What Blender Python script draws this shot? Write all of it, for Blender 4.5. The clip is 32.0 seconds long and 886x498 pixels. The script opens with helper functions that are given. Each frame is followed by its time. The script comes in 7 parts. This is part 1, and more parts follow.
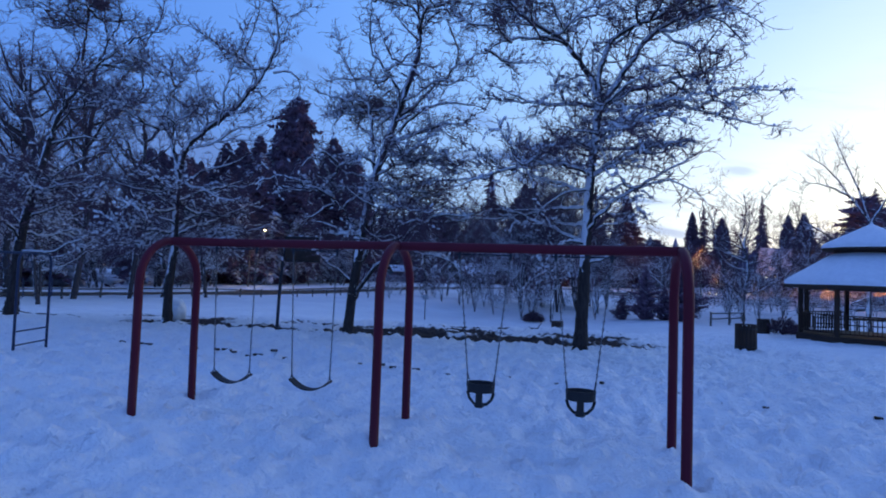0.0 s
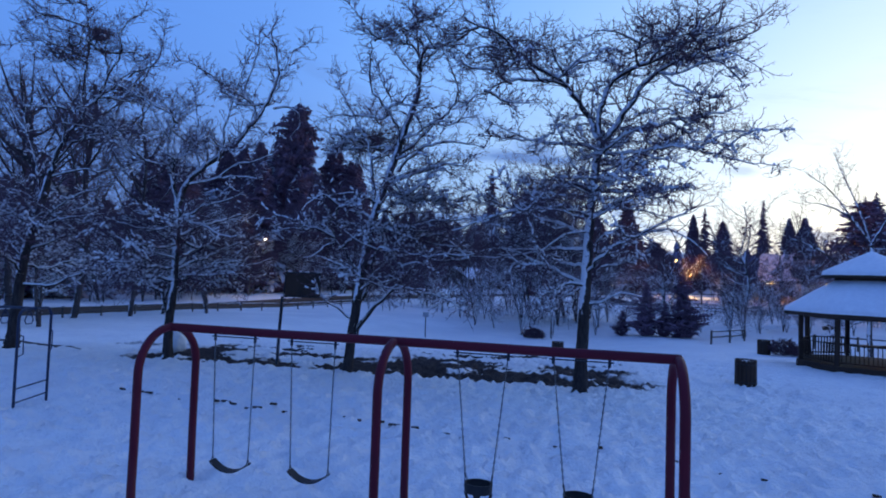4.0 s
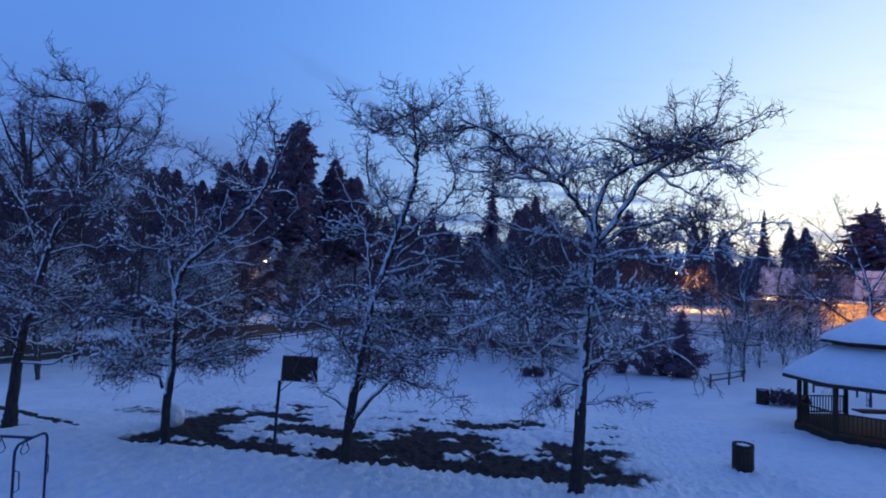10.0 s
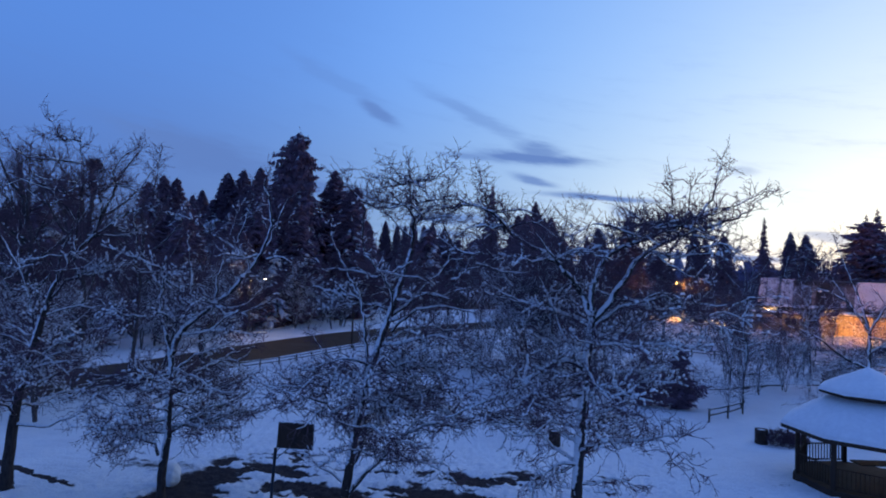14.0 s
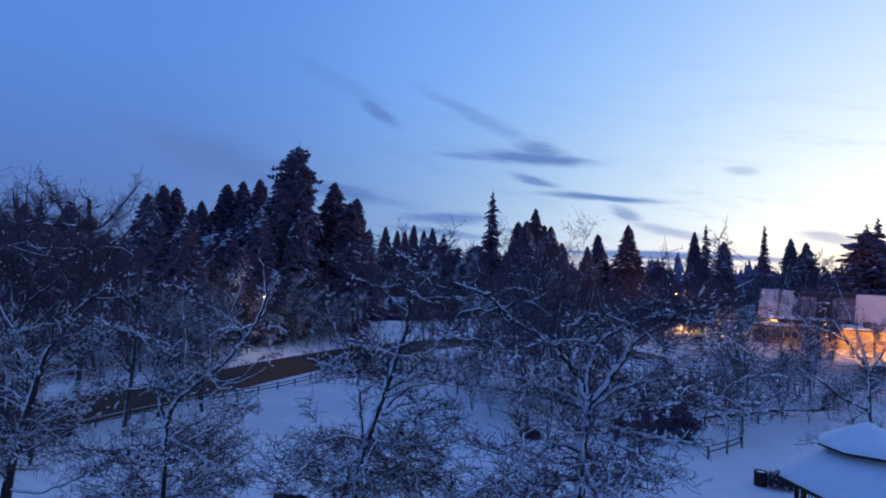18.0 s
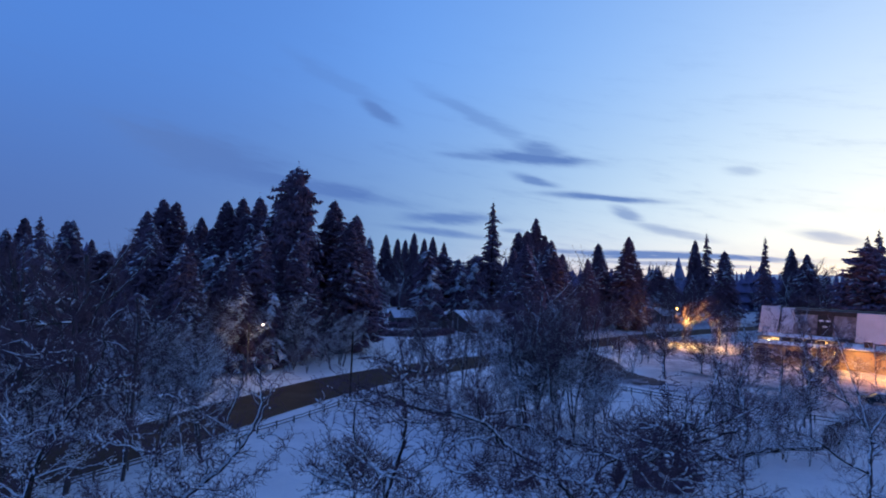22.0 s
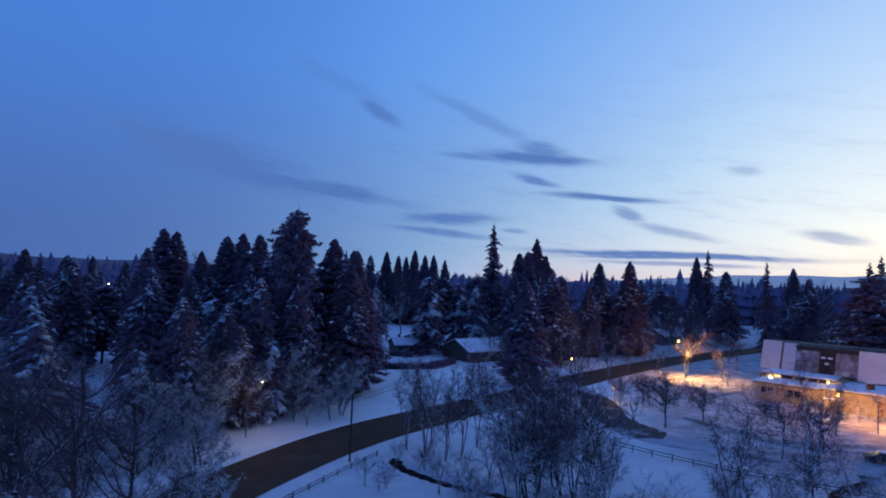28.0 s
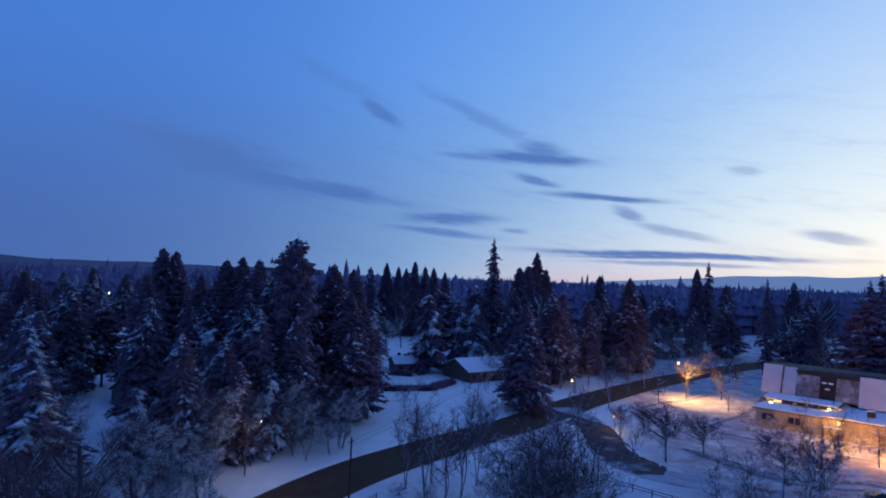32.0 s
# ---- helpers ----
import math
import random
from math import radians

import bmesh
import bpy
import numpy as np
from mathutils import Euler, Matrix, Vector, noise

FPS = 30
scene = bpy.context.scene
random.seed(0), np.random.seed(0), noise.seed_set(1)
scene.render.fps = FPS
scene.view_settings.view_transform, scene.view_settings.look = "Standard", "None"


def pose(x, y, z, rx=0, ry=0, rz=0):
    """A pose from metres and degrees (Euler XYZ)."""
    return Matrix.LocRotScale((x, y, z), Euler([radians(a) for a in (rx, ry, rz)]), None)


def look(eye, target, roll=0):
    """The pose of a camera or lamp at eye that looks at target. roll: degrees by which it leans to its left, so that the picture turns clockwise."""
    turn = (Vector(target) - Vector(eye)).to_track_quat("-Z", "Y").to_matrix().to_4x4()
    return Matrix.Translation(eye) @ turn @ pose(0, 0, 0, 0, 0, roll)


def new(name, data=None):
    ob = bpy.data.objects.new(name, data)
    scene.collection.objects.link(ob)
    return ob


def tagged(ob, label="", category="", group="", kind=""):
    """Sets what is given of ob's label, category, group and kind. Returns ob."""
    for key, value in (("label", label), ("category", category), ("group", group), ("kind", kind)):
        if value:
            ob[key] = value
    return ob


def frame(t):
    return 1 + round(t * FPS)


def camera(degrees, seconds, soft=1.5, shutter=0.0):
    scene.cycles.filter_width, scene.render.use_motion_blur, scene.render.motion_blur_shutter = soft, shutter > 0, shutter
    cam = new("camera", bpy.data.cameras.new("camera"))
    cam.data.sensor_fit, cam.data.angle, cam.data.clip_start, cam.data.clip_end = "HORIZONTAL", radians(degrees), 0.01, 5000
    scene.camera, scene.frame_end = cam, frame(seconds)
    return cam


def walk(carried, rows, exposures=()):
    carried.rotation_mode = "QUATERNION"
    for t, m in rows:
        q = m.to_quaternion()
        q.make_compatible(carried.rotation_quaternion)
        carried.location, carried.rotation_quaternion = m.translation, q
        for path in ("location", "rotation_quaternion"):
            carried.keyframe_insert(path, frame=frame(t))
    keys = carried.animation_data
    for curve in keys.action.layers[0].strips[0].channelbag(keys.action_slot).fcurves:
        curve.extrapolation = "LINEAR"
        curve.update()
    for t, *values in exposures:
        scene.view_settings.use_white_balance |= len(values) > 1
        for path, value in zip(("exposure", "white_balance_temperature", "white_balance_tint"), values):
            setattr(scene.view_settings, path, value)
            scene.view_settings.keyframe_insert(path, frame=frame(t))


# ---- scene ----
# ---------------------------------------------------------------- camera: a straight rise, level gaze
cam = camera(74.55, 32.0, soft=1.9)
PITCH, ROLL = 2.56, 1.93
RISE = [
    (0, -0.02, -0.05, 2.04, 0.04), (1, -0.02, -0.07, 2.32, 0.07), (2, -0.02, -0.08, 2.57, 0.10), (3, -0.02, -0.10, 2.91, 0.12),
    (3.5, -0.02, -0.11, 3.10, 0.13), (5.5, -0.02, -0.15, 3.85, 0.16), (6, -0.02, -0.16, 4.05, 0.17), (7, -0.01, -0.19, 4.51, 0.19),
    (8, 0.0, -0.22, 5.02, 0.20), (9, 0.0, -0.24, 5.62, 0.21), (10, 0.01, -0.26, 6.25, 0.22), (11, 0.02, -0.28, 6.86, 0.22),
    (12, 0.04, -0.29, 7.45, 0.23), (13, 0.05, -0.30, 8.02, 0.24), (14, 0.07, -0.30, 8.60, 0.25), (16.5, 0.12, -0.28, 10.07, 0.275),
    (18, 0.145, -0.27, 11.05, 0.29), (19, 0.15, -0.265, 11.78, 0.305), (20, 0.15, -0.26, 12.63, 0.32), (21, 0.145, -0.26, 13.64, 0.33),
    (22, 0.135, -0.26, 14.77, 0.35), (23, 0.125, -0.26, 15.98, 0.37), (24, 0.11, -0.26, 17.25, 0.39), (25, 0.095, -0.26, 18.5, 0.41),
    (27.5, 0.05, -0.27, 21.73, 0.465), (29, 0.03, -0.27, 23.62, 0.49), (30, 0.025, -0.275, 24.9, 0.50), (31, 0.015, -0.28, 26.2, 0.51),
    (32, 0.01, -0.28, 27.5, 0.52)]
walk(cam, [(t, pose(x, y, z, 90 + PITCH, 0, yaw) @ pose(0, 0, 0, 0, 0, ROLL)) for t, x, y, z, yaw in RISE],
     exposures=[(0, 0.20, 6550, 12), (6, 0.17, 6500, 12), (9, 0.07, 6500, 12), (13, -0.05, 6500, 13), (19, -0.12, 6400, 12), (25, -0.29, 6000, 11), (32, -0.43, 5700, 11)])


# ---------------------------------------------------------------- node helpers
class Nodes:
    """Small helper to wire shader nodes."""

    def __init__(self, tree):
        self.tree = tree
        tree.nodes.clear()

    def add(self, kind, values=(), **settings):
        n = self.tree.nodes.new(kind)
        for key, v in settings.items():
            setattr(n, key, v)
        for key, v in (values.items() if isinstance(values, dict) else enumerate(values)):
            if v is None:
                continue
            if isinstance(v, bpy.types.NodeSocket):
                self.tree.links.new(v, n.inputs[key])
            else:
                n.inputs[key].default_value = v
        return n

    def m(self, op, a, b=None, c=None):
        return self.add("ShaderNodeMath", (a, b, c), operation=op).outputs[0]

    def mix(self, f, a, b, mode="MIX"):
        n = self.add("ShaderNodeMix", data_type="RGBA", blend_type=mode)
        for i, v in ((0, f), (6, a), (7, b)):
            if isinstance(v, bpy.types.NodeSocket):
                self.tree.links.new(v, n.inputs[i])
            else:
                n.inputs[i].default_value = v if i == 0 else (*v, 1)
        return n.outputs[2]

    def noise(self, vec, scale, detail=4, rough=0.55):
        return self.add("ShaderNodeTexNoise", {"Vector": vec, "Scale": scale, "Detail": detail, "Roughness": rough}).outputs[0]

    def step(self, v, lo, hi, a=0.0, b=1.0):
        return self.add("ShaderNodeMapRange", (v, lo, hi, a, b), interpolation_type="SMOOTHSTEP").outputs[0]


# ---------------------------------------------------------------- dusk sky
world = bpy.data.worlds.new("dusk")
world.use_nodes = True
scene.world = world
W = Nodes(world.node_tree)
gen = W.add("ShaderNodeTexCoord").outputs["Generated"]
vec = W.add("ShaderNodeVectorMath", (gen,), operation="NORMALIZE").outputs[0]
sx, sy, sz = W.add("ShaderNodeSeparateXYZ", (vec,)).outputs
azim = W.m("MULTIPLY", W.m("ARCTAN2", sx, sy), 57.2958)
elev = W.m("MULTIPLY", W.m("ARCSINE", sz), 57.2958)
up = W.m("MAXIMUM", elev, 0.0)
SUNSET = 50.0
away = W.m("COSINE", W.m("MULTIPLY", W.m("SUBTRACT", azim, SUNSET), 0.0174533))
toward = W.m("POWER", W.m("MULTIPLY_ADD", away, 0.5, 0.5), 7.0)
blue = W.mix(W.step(up, 0, 22), (0.108, 0.212, 0.53), (0.115, 0.328, 0.90))
blue = W.mix(W.step(up, 18, 85), blue, (0.106, 0.200, 0.66))
pale = W.m("MULTIPLY", toward, W.m("EXPONENT", W.m("MULTIPLY", up, -0.050)))
glow = W.mix(W.m("POWER", toward, 2.0), (0.90, 1.36, 1.48), (1.26, 1.50, 1.44))
blue = W.mix(W.step(toward, 0.0, 0.22, 0.24, 0.0), blue, (0.055, 0.095, 0.36))
sky = W.mix(W.m("MULTIPLY", pale, 1.3), blue, glow)
band = W.m("MULTIPLY", W.m("EXPONENT", W.m("MULTIPLY", up, -0.14)), W.m("MULTIPLY", W.m("POWER", toward, 2.6), 1.0))
sky = W.mix(band, sky, (1.78, 1.17, 0.64))
pink = W.m("MULTIPLY", W.m("EXPONENT", W.m("MULTIPLY", up, -0.42)), W.m("MULTIPLY", W.step(azim, -6, 14), W.step(azim, 40, 22)))
sky = W.mix(W.m("MULTIPLY", pink, 0.6), sky, (0.98, 0.60, 0.56))
# thin streaks of evening cloud: azimuth, elevation, half length, half height, lean, strength
CLOUDS = [(8.0, 11.6, 5.1, 0.48, -0.08, 0.80), (9.1, 12.2, 2.1, 0.69, -0.17, 0.60), (2.6, 11.7, 3.1, 0.27, -0.05, 0.50), (2.6, 15.5, 5.0, 0.47, -0.44, 0.32),
          (8.5, 9.4, 1.9, 0.32, -0.26, 0.62), (14.8, 7.8, 5.0, 0.24, -0.07, 0.75), (-7.1, 15.5, 1.7, 0.57, -0.55, 0.60), (-22.6, 9.9, 7.1, 1.31, -0.22, 0.75),
          (-14.0, 8.2, 8.6, 0.48, -0.13, 0.9), (-14.9, 8.1, 5.0, 0.69, -0.12, 0.40), (0.1, 5.6, 3.8, 0.44, 0.01, 0.68), (-0.8, 4.2, 4.5, 0.25, -0.08, 0.60),
          (17.2, 6.3, 1.3, 0.37, -0.33, 0.50), (21.2, 4.7, 3.1, 0.31, -0.23, 0.40), (33.3, 4.2, 2.2, 0.32, -0.17, 0.42), (20.2, 2.5, 10.8, 0.23, -0.02, 0.80),
          (19.3, 2.3, 7.1, 0.16, -0.00, 0.75), (21.3, 1.7, 6.5, 0.15, -0.02, 0.50), (26.8, 10.0, 1.2, 0.34, -0.13, 0.28), (-11.0, 18.0, 4.7, 0.51, -0.40, 0.20),
          (6.4, 4.5, 1.1, 0.17, -0.08, 0.40)]
flow = W.add("ShaderNodeCombineXYZ", (W.m("MULTIPLY", azim, 0.11), W.m("MULTIPLY", W.m("MULTIPLY_ADD", azim, 0.16, elev), 0.62), 0.0)).outputs[0]
wisp = W.noise(flow, 1.0, 8, 0.62)
drift = W.noise(W.add("ShaderNodeVectorMath", (flow, (7.3, 3.1, 0)), operation="ADD").outputs[0], 0.8, 7, 0.6)
fine_wisp = W.noise(flow, 3.4, 7, 0.66)
bend, push = W.m("MULTIPLY_ADD", wisp, 5.2, -2.6), W.m("MULTIPLY_ADD", drift, 5.0, -2.5)
cover = W.m("MULTIPLY", W.m("MULTIPLY", W.step(wisp, 0.46, 0.72), W.step(fine_wisp, 0.3, 0.7)), W.m("MULTIPLY", W.step(elev, 30, 6), 0.2))
for ca, ce, cw, ch, lean, strength in CLOUDS:
    da = W.m("MULTIPLY_ADD", push, cw * 0.16, W.m("SUBTRACT", azim, ca))
    de = W.m("MULTIPLY_ADD", bend, ch * 0.62, W.m("SUBTRACT", W.m("SUBTRACT", elev, ce), W.m("MULTIPLY", da, lean)))
    r2 = W.m("ADD", W.m("POWER", W.m("ABSOLUTE", W.m("DIVIDE", da, cw * 1.5)), 2.0), W.m("POWER", W.m("ABSOLUTE", W.m("DIVIDE", de, ch * 1.9)), 2.0))
    body = W.m("MULTIPLY", W.m("EXPONENT", W.m("MULTIPLY", r2, -1.5)), W.m("MULTIPLY_ADD", fine_wisp, 1.1, 0.5))
    cover = W.m("MAXIMUM", cover, W.m("MULTIPLY", W.step(body, 0.06, 1.0), strength))
sky = W.mix(W.m("MINIMUM", W.m("MULTIPLY", cover, 1.25), 0.92), sky, (0.12, 0.235, 0.57))
sky = W.mix(W.step(elev, -0.2, -3), sky, (0.05, 0.07, 0.14))
W.add("ShaderNodeOutputWorld", (W.add("ShaderNodeBackground", (sky, 1.0)).outputs[0],))


# ---------------------------------------------------------------- materials
def material(name, base, other, scale=4.0, rough=0.8, metal=0.0, bump=0.2, bump_scale=30.0, stain=None, vary=0.0, spec=0.3):
    """Two-tone surface: large blotches between base and other, fine grain, bump; vary changes it from object to object."""
    mt = bpy.data.materials.new(name)
    mt.use_nodes = True
    N = Nodes(mt.node_tree)
    co = N.add("ShaderNodeTexCoord").outputs["Object"]
    col = N.mix(N.step(N.noise(co, scale), 0.35, 0.68), base, other)
    fine = N.noise(co, bump_scale, 3)
    col = N.mix(0.35, col, N.mix(fine, tuple(v * 0.55 for v in base), tuple(min(1, v * 1.35) for v in other)))
    if stain:
        col = N.mix(N.step(N.noise(co, scale * 0.35, 6), 0.52, 0.7), col, stain)
    if vary:
        rnd = N.add("ShaderNodeObjectInfo").outputs["Random"]
        col = N.mix(N.m("MULTIPLY", rnd, vary), col, (0, 0, 0))
    bmp = N.add("ShaderNodeBump", {"Strength": bump, "Distance": 0.02, "Height": fine}).outputs[0]
    bs = N.add("ShaderNodeBsdfPrincipled", {"Base Color": col, "Roughness": rough, "Metallic": metal, "Normal": bmp, "Specular IOR Level": spec})
    N.add("ShaderNodeOutputMaterial", (bs.outputs[0],))
    return mt


def glow_material(name, colour, strength):
    mt = bpy.data.materials.new(name)
    mt.use_nodes = True
    N = Nodes(mt.node_tree)
    N.add("ShaderNodeOutputMaterial", (N.add("ShaderNodeEmission", ((*colour, 1), strength)).outputs[0],))
    return mt


def bark_material(name, base, other, snow_side=(-0.75, -0.35, 0.55), snow_amount=0.5, ridge=14.0, bare_to=0.0, shed=0.0):
    """Bark with wet snow plastered on the weather side and on top of the limbs."""
    mt = bpy.data.materials.new(name)
    mt.use_nodes = True
    N = Nodes(mt.node_tree)
    co = N.add("ShaderNodeTexCoord").outputs["Object"]
    streak = N.add("ShaderNodeVectorMath", (co, (1, 1, 0.25)), operation="MULTIPLY").outputs[0]
    ridges = N.noise(streak, ridge, 5, 0.65)
    col = N.mix(N.step(ridges, 0.3, 0.7), base, other)
    nrm = N.add("ShaderNodeNewGeometry").outputs["Normal"]
    side = N.add("ShaderNodeVectorMath", (nrm, Vector(snow_side).normalized()), operation="DOT_PRODUCT").outputs["Value"]
    patch = N.m("ADD", side, N.m("MULTIPLY_ADD", N.noise(co, 3.2, 5, 0.7), 2.2, -1.1))
    if bare_to:
        tall = N.add("ShaderNodeSeparateXYZ", (co,)).outputs[2]
        patch = N.m("ADD", patch, N.step(N.m("MULTIPLY_ADD", N.noise(co, 1.1, 3), 1.6, tall), bare_to, bare_to + 1.2, -0.75, 0.12))
    if shed:
        patch = N.m("ADD", patch, N.step(N.add("ShaderNodeSeparateXYZ", (co,)).outputs[2], shed, shed + 3.5, 0.0, -0.55))
    mask = N.step(patch, 1.0 - snow_amount, 1.12 - snow_amount)
    col = N.mix(mask, col, (0.80, 0.83, 0.88))
    bmp = N.add("ShaderNodeBump", {"Strength": 0.5, "Distance": 0.03, "Height": N.m("ADD", ridges, mask)}).outputs[0]
    bs = N.add("ShaderNodeBsdfPrincipled", {"Base Color": col, "Roughness": 0.9, "Normal": bmp, "Specular IOR Level": 0.15})
    N.add("ShaderNodeOutputMaterial", (bs.outputs[0],))
    return mt


snow_mat = material("snow", (0.80, 0.83, 0.88), (0.86, 0.88, 0.91), 1.3, 0.75, 0, 0.5, 9.0, spec=0.2)
roof_snow = material("roof_snow", (0.82, 0.84, 0.89), (0.87, 0.89, 0.92), 0.8, 0.75, 0, 0.25, 5.0, spec=0.2)
steel_red = material("red_paint", (0.125, 0.008, 0.022), (0.095, 0.007, 0.018), 2.0, 0.5, 0.0, 0.08, 60, stain=(0.12, 0.016, 0.026), spec=0.2)
steel_dark = material("dark_steel", (0.045, 0.05, 0.065), (0.03, 0.035, 0.05), 3.0, 0.45, 0.5, 0.1, 60)
chain_mat = material("chain_steel", (0.16, 0.17, 0.19), (0.10, 0.11, 0.12), 9.0, 0.4, 0.8, 0.1, 90)
rubber = material("black_rubber", (0.018, 0.019, 0.022), (0.028, 0.028, 0.03), 6.0, 0.6, 0, 0.2, 50)
wood_dark = material("stained_wood", (0.062, 0.038, 0.027), (0.042, 0.027, 0.02), 2.5, 0.8, 0, 0.3, 26, stain=(0.03, 0.022, 0.018))
wood_grey = material("weathered_wood", (0.15, 0.13, 0.115), (0.09, 0.08, 0.072), 2.2, 0.88, 0, 0.4, 22)
# asphalt base browned, warm street lamp light put into the colour
asphalt = material("wet_asphalt", (0.050, 0.028, 0.018), (0.076, 0.044, 0.028), 0.7, 0.8, 0, 0.3, 14, stain=(0.072, 0.050, 0.036), spec=0.2)
# needle base lifted and purpled, evening haze put into the colour
needle_mat = material("haze_lifted_needles", (0.180, 0.120, 0.172), (0.255, 0.172, 0.240), 1.2, 0.85, 0, 0.1, 8, vary=0.28, spec=0.1)
needle_snow = material("snowy_needles", (0.78, 0.81, 0.87), (0.62, 0.66, 0.74), 1.0, 0.85, 0, 0.2, 6, vary=0.25, spec=0.1)
trunk_mat = material("conifer_bark", (0.07, 0.05, 0.04), (0.045, 0.035, 0.03), 3.0, 0.9, 0, 0.4, 16)
# far woods carry bluish distance haze in their base colour
hazed_far_needles = material("hazed_far_needles", (0.125, 0.106, 0.19), (0.165, 0.145, 0.24), 0.05, 0.9, 0, 0.1, 1.5, stain=(0.30, 0.29, 0.36), spec=0.05)
bark = bark_material("fruitwood_bark", (0.028, 0.022, 0.022), (0.06, 0.05, 0.048), snow_amount=0.52, bare_to=2.5, shed=8.0)
bark_white = bark_material("plastered_bark", (0.028, 0.022, 0.022), (0.06, 0.05, 0.048), snow_amount=0.82, bare_to=2.2, shed=9.0)
bark_far = bark_material("far_bark", (0.05, 0.042, 0.045), (0.09, 0.078, 0.08), snow_amount=0.36)
# twig base raised toward violet, standing in for a veil of haze
twig_mat = material("twigs", (0.108, 0.069, 0.090), (0.155, 0.102, 0.130), 3.0, 0.9, 0, 0.1, 20, spec=0.1)
lamp_warm = glow_material("sodium_lamp", (1.0, 0.52, 0.12), 14)
lamp_white = glow_material("white_lamp", (1.0, 0.80, 0.50), 10)


# ---------------------------------------------------------------- mesh helpers
def fast_mesh(name, verts, faces, mat, smooth=False):
    """A mesh from numpy arrays; faces is an (n, 3) or (n, 4) array, or a list of such arrays."""
    parts = faces if isinstance(faces, list) else [faces]
    parts = [np.asarray(f, dtype=np.int32) for f in parts if len(f)]
    me = bpy.data.meshes.new(name)
    verts = np.asarray(verts, dtype=np.float32)
    me.vertices.add(len(verts))
    me.vertices.foreach_set("co", verts.ravel())
    loops = np.concatenate([f.ravel() for f in parts])
    sizes = np.concatenate([np.full(len(f), f.shape[1], np.int32) for f in parts])
    me.loops.add(len(loops))
    me.loops.foreach_set("vertex_index", loops)
    me.polygons.add(len(sizes))
    me.polygons.foreach_set("loop_start", np.concatenate([[0], np.cumsum(sizes)[:-1]]).astype(np.int32))
    if smooth:
        me.polygons.foreach_set("use_smooth", np.ones(len(sizes), bool))
    me.update(calc_edges=True)
    me.materials.append(mat)
    return me


def part(name, data, mat, parent, label="", at=None):
    """One mesh object under a thing or a part; data is a bmesh (taken over) or a finished mesh."""
    if isinstance(data, bmesh.types.BMesh):
        me = bpy.data.meshes.new(name)
        data.to_mesh(me)
        data.free()
        me.materials.append(mat)
    else:
        me = data
    ob = new(name, me)
    ob.parent = parent
    if at is not None:
        ob.matrix_local = at
    if label:
        tagged(ob, label)
    return ob


def thing(name, x, y, z, turn=0, label="", category="", group="", kind=""):
    ob = new(name)
    ob.matrix_world = pose(x, y, z, 0, 0, turn)
    ob.empty_display_size = 0.2
    return tagged(ob, label, category, group, kind)


def box(bm, cx, cy, cz, sx_, sy_, sz_, turn=None, bevel=0.0):
    m = Matrix.Translation((cx, cy, cz)) @ (turn or Matrix()) @ Matrix.Diagonal((sx_, sy_, sz_, 1))
    r = bmesh.ops.create_cube(bm, size=1, matrix=m)
    if bevel:
        edges = {e for v in r["verts"] for e in v.link_edges}
        bmesh.ops.bevel(bm, geom=list(edges), offset=bevel, segments=1, affect="EDGES", profile=0.5)
    return bm


def box_bm(*a, **k):
    return box(bmesh.new(), *a, **k)


def tube(bm, pts, radius, sides=10, cap=True):
    """A round bar along points; radius may be one number or one for each point."""
    pts = [Vector(q) for q in pts]
    rad = radius if isinstance(radius, (list, tuple)) else [radius] * len(pts)
    rings, ref = [], None
    for i, q in enumerate(pts):
        d = (pts[min(i + 1, len(pts) - 1)] - pts[max(i - 1, 0)]).normalized()
        if ref is None:
            ref = Vector((0, 0, 1)) if abs(d.z) < 0.9 else Vector((1, 0, 0))
        a = d.cross(ref).normalized()
        b = a.cross(d).normalized()
        ref = b
        rings.append([bm.verts.new(q + (a * math.cos(w) + b * math.sin(w)) * rad[i]) for w in (2 * math.pi * k / sides for k in range(sides))])
    for r0, r1 in zip(rings, rings[1:]):
        for k in range(sides):
            f = bm.faces.new((r0[k], r0[(k + 1) % sides], r1[(k + 1) % sides], r1[k]))
            f.smooth = True
    if cap:
        bm.faces.new(rings[0])
        bm.faces.new(rings[-1][::-1])
    return bm


def tube_bm(*a, **k):
    return tube(bmesh.new(), *a, **k)


def prism(bm, outline, z0, z1):
    """An upright block over a flat outline of (x, y) corners, counter-clockwise."""
    lo = [bm.verts.new((x, y, z0)) for x, y in outline]
    hi = [bm.verts.new((x, y, z1)) for x, y in outline]
    n = len(lo)
    bm.faces.new(lo[::-1])
    bm.faces.new(hi)
    for i in range(n):
        bm.faces.new((lo[i], lo[(i + 1) % n], hi[(i + 1) % n], hi[i]))
    return bm


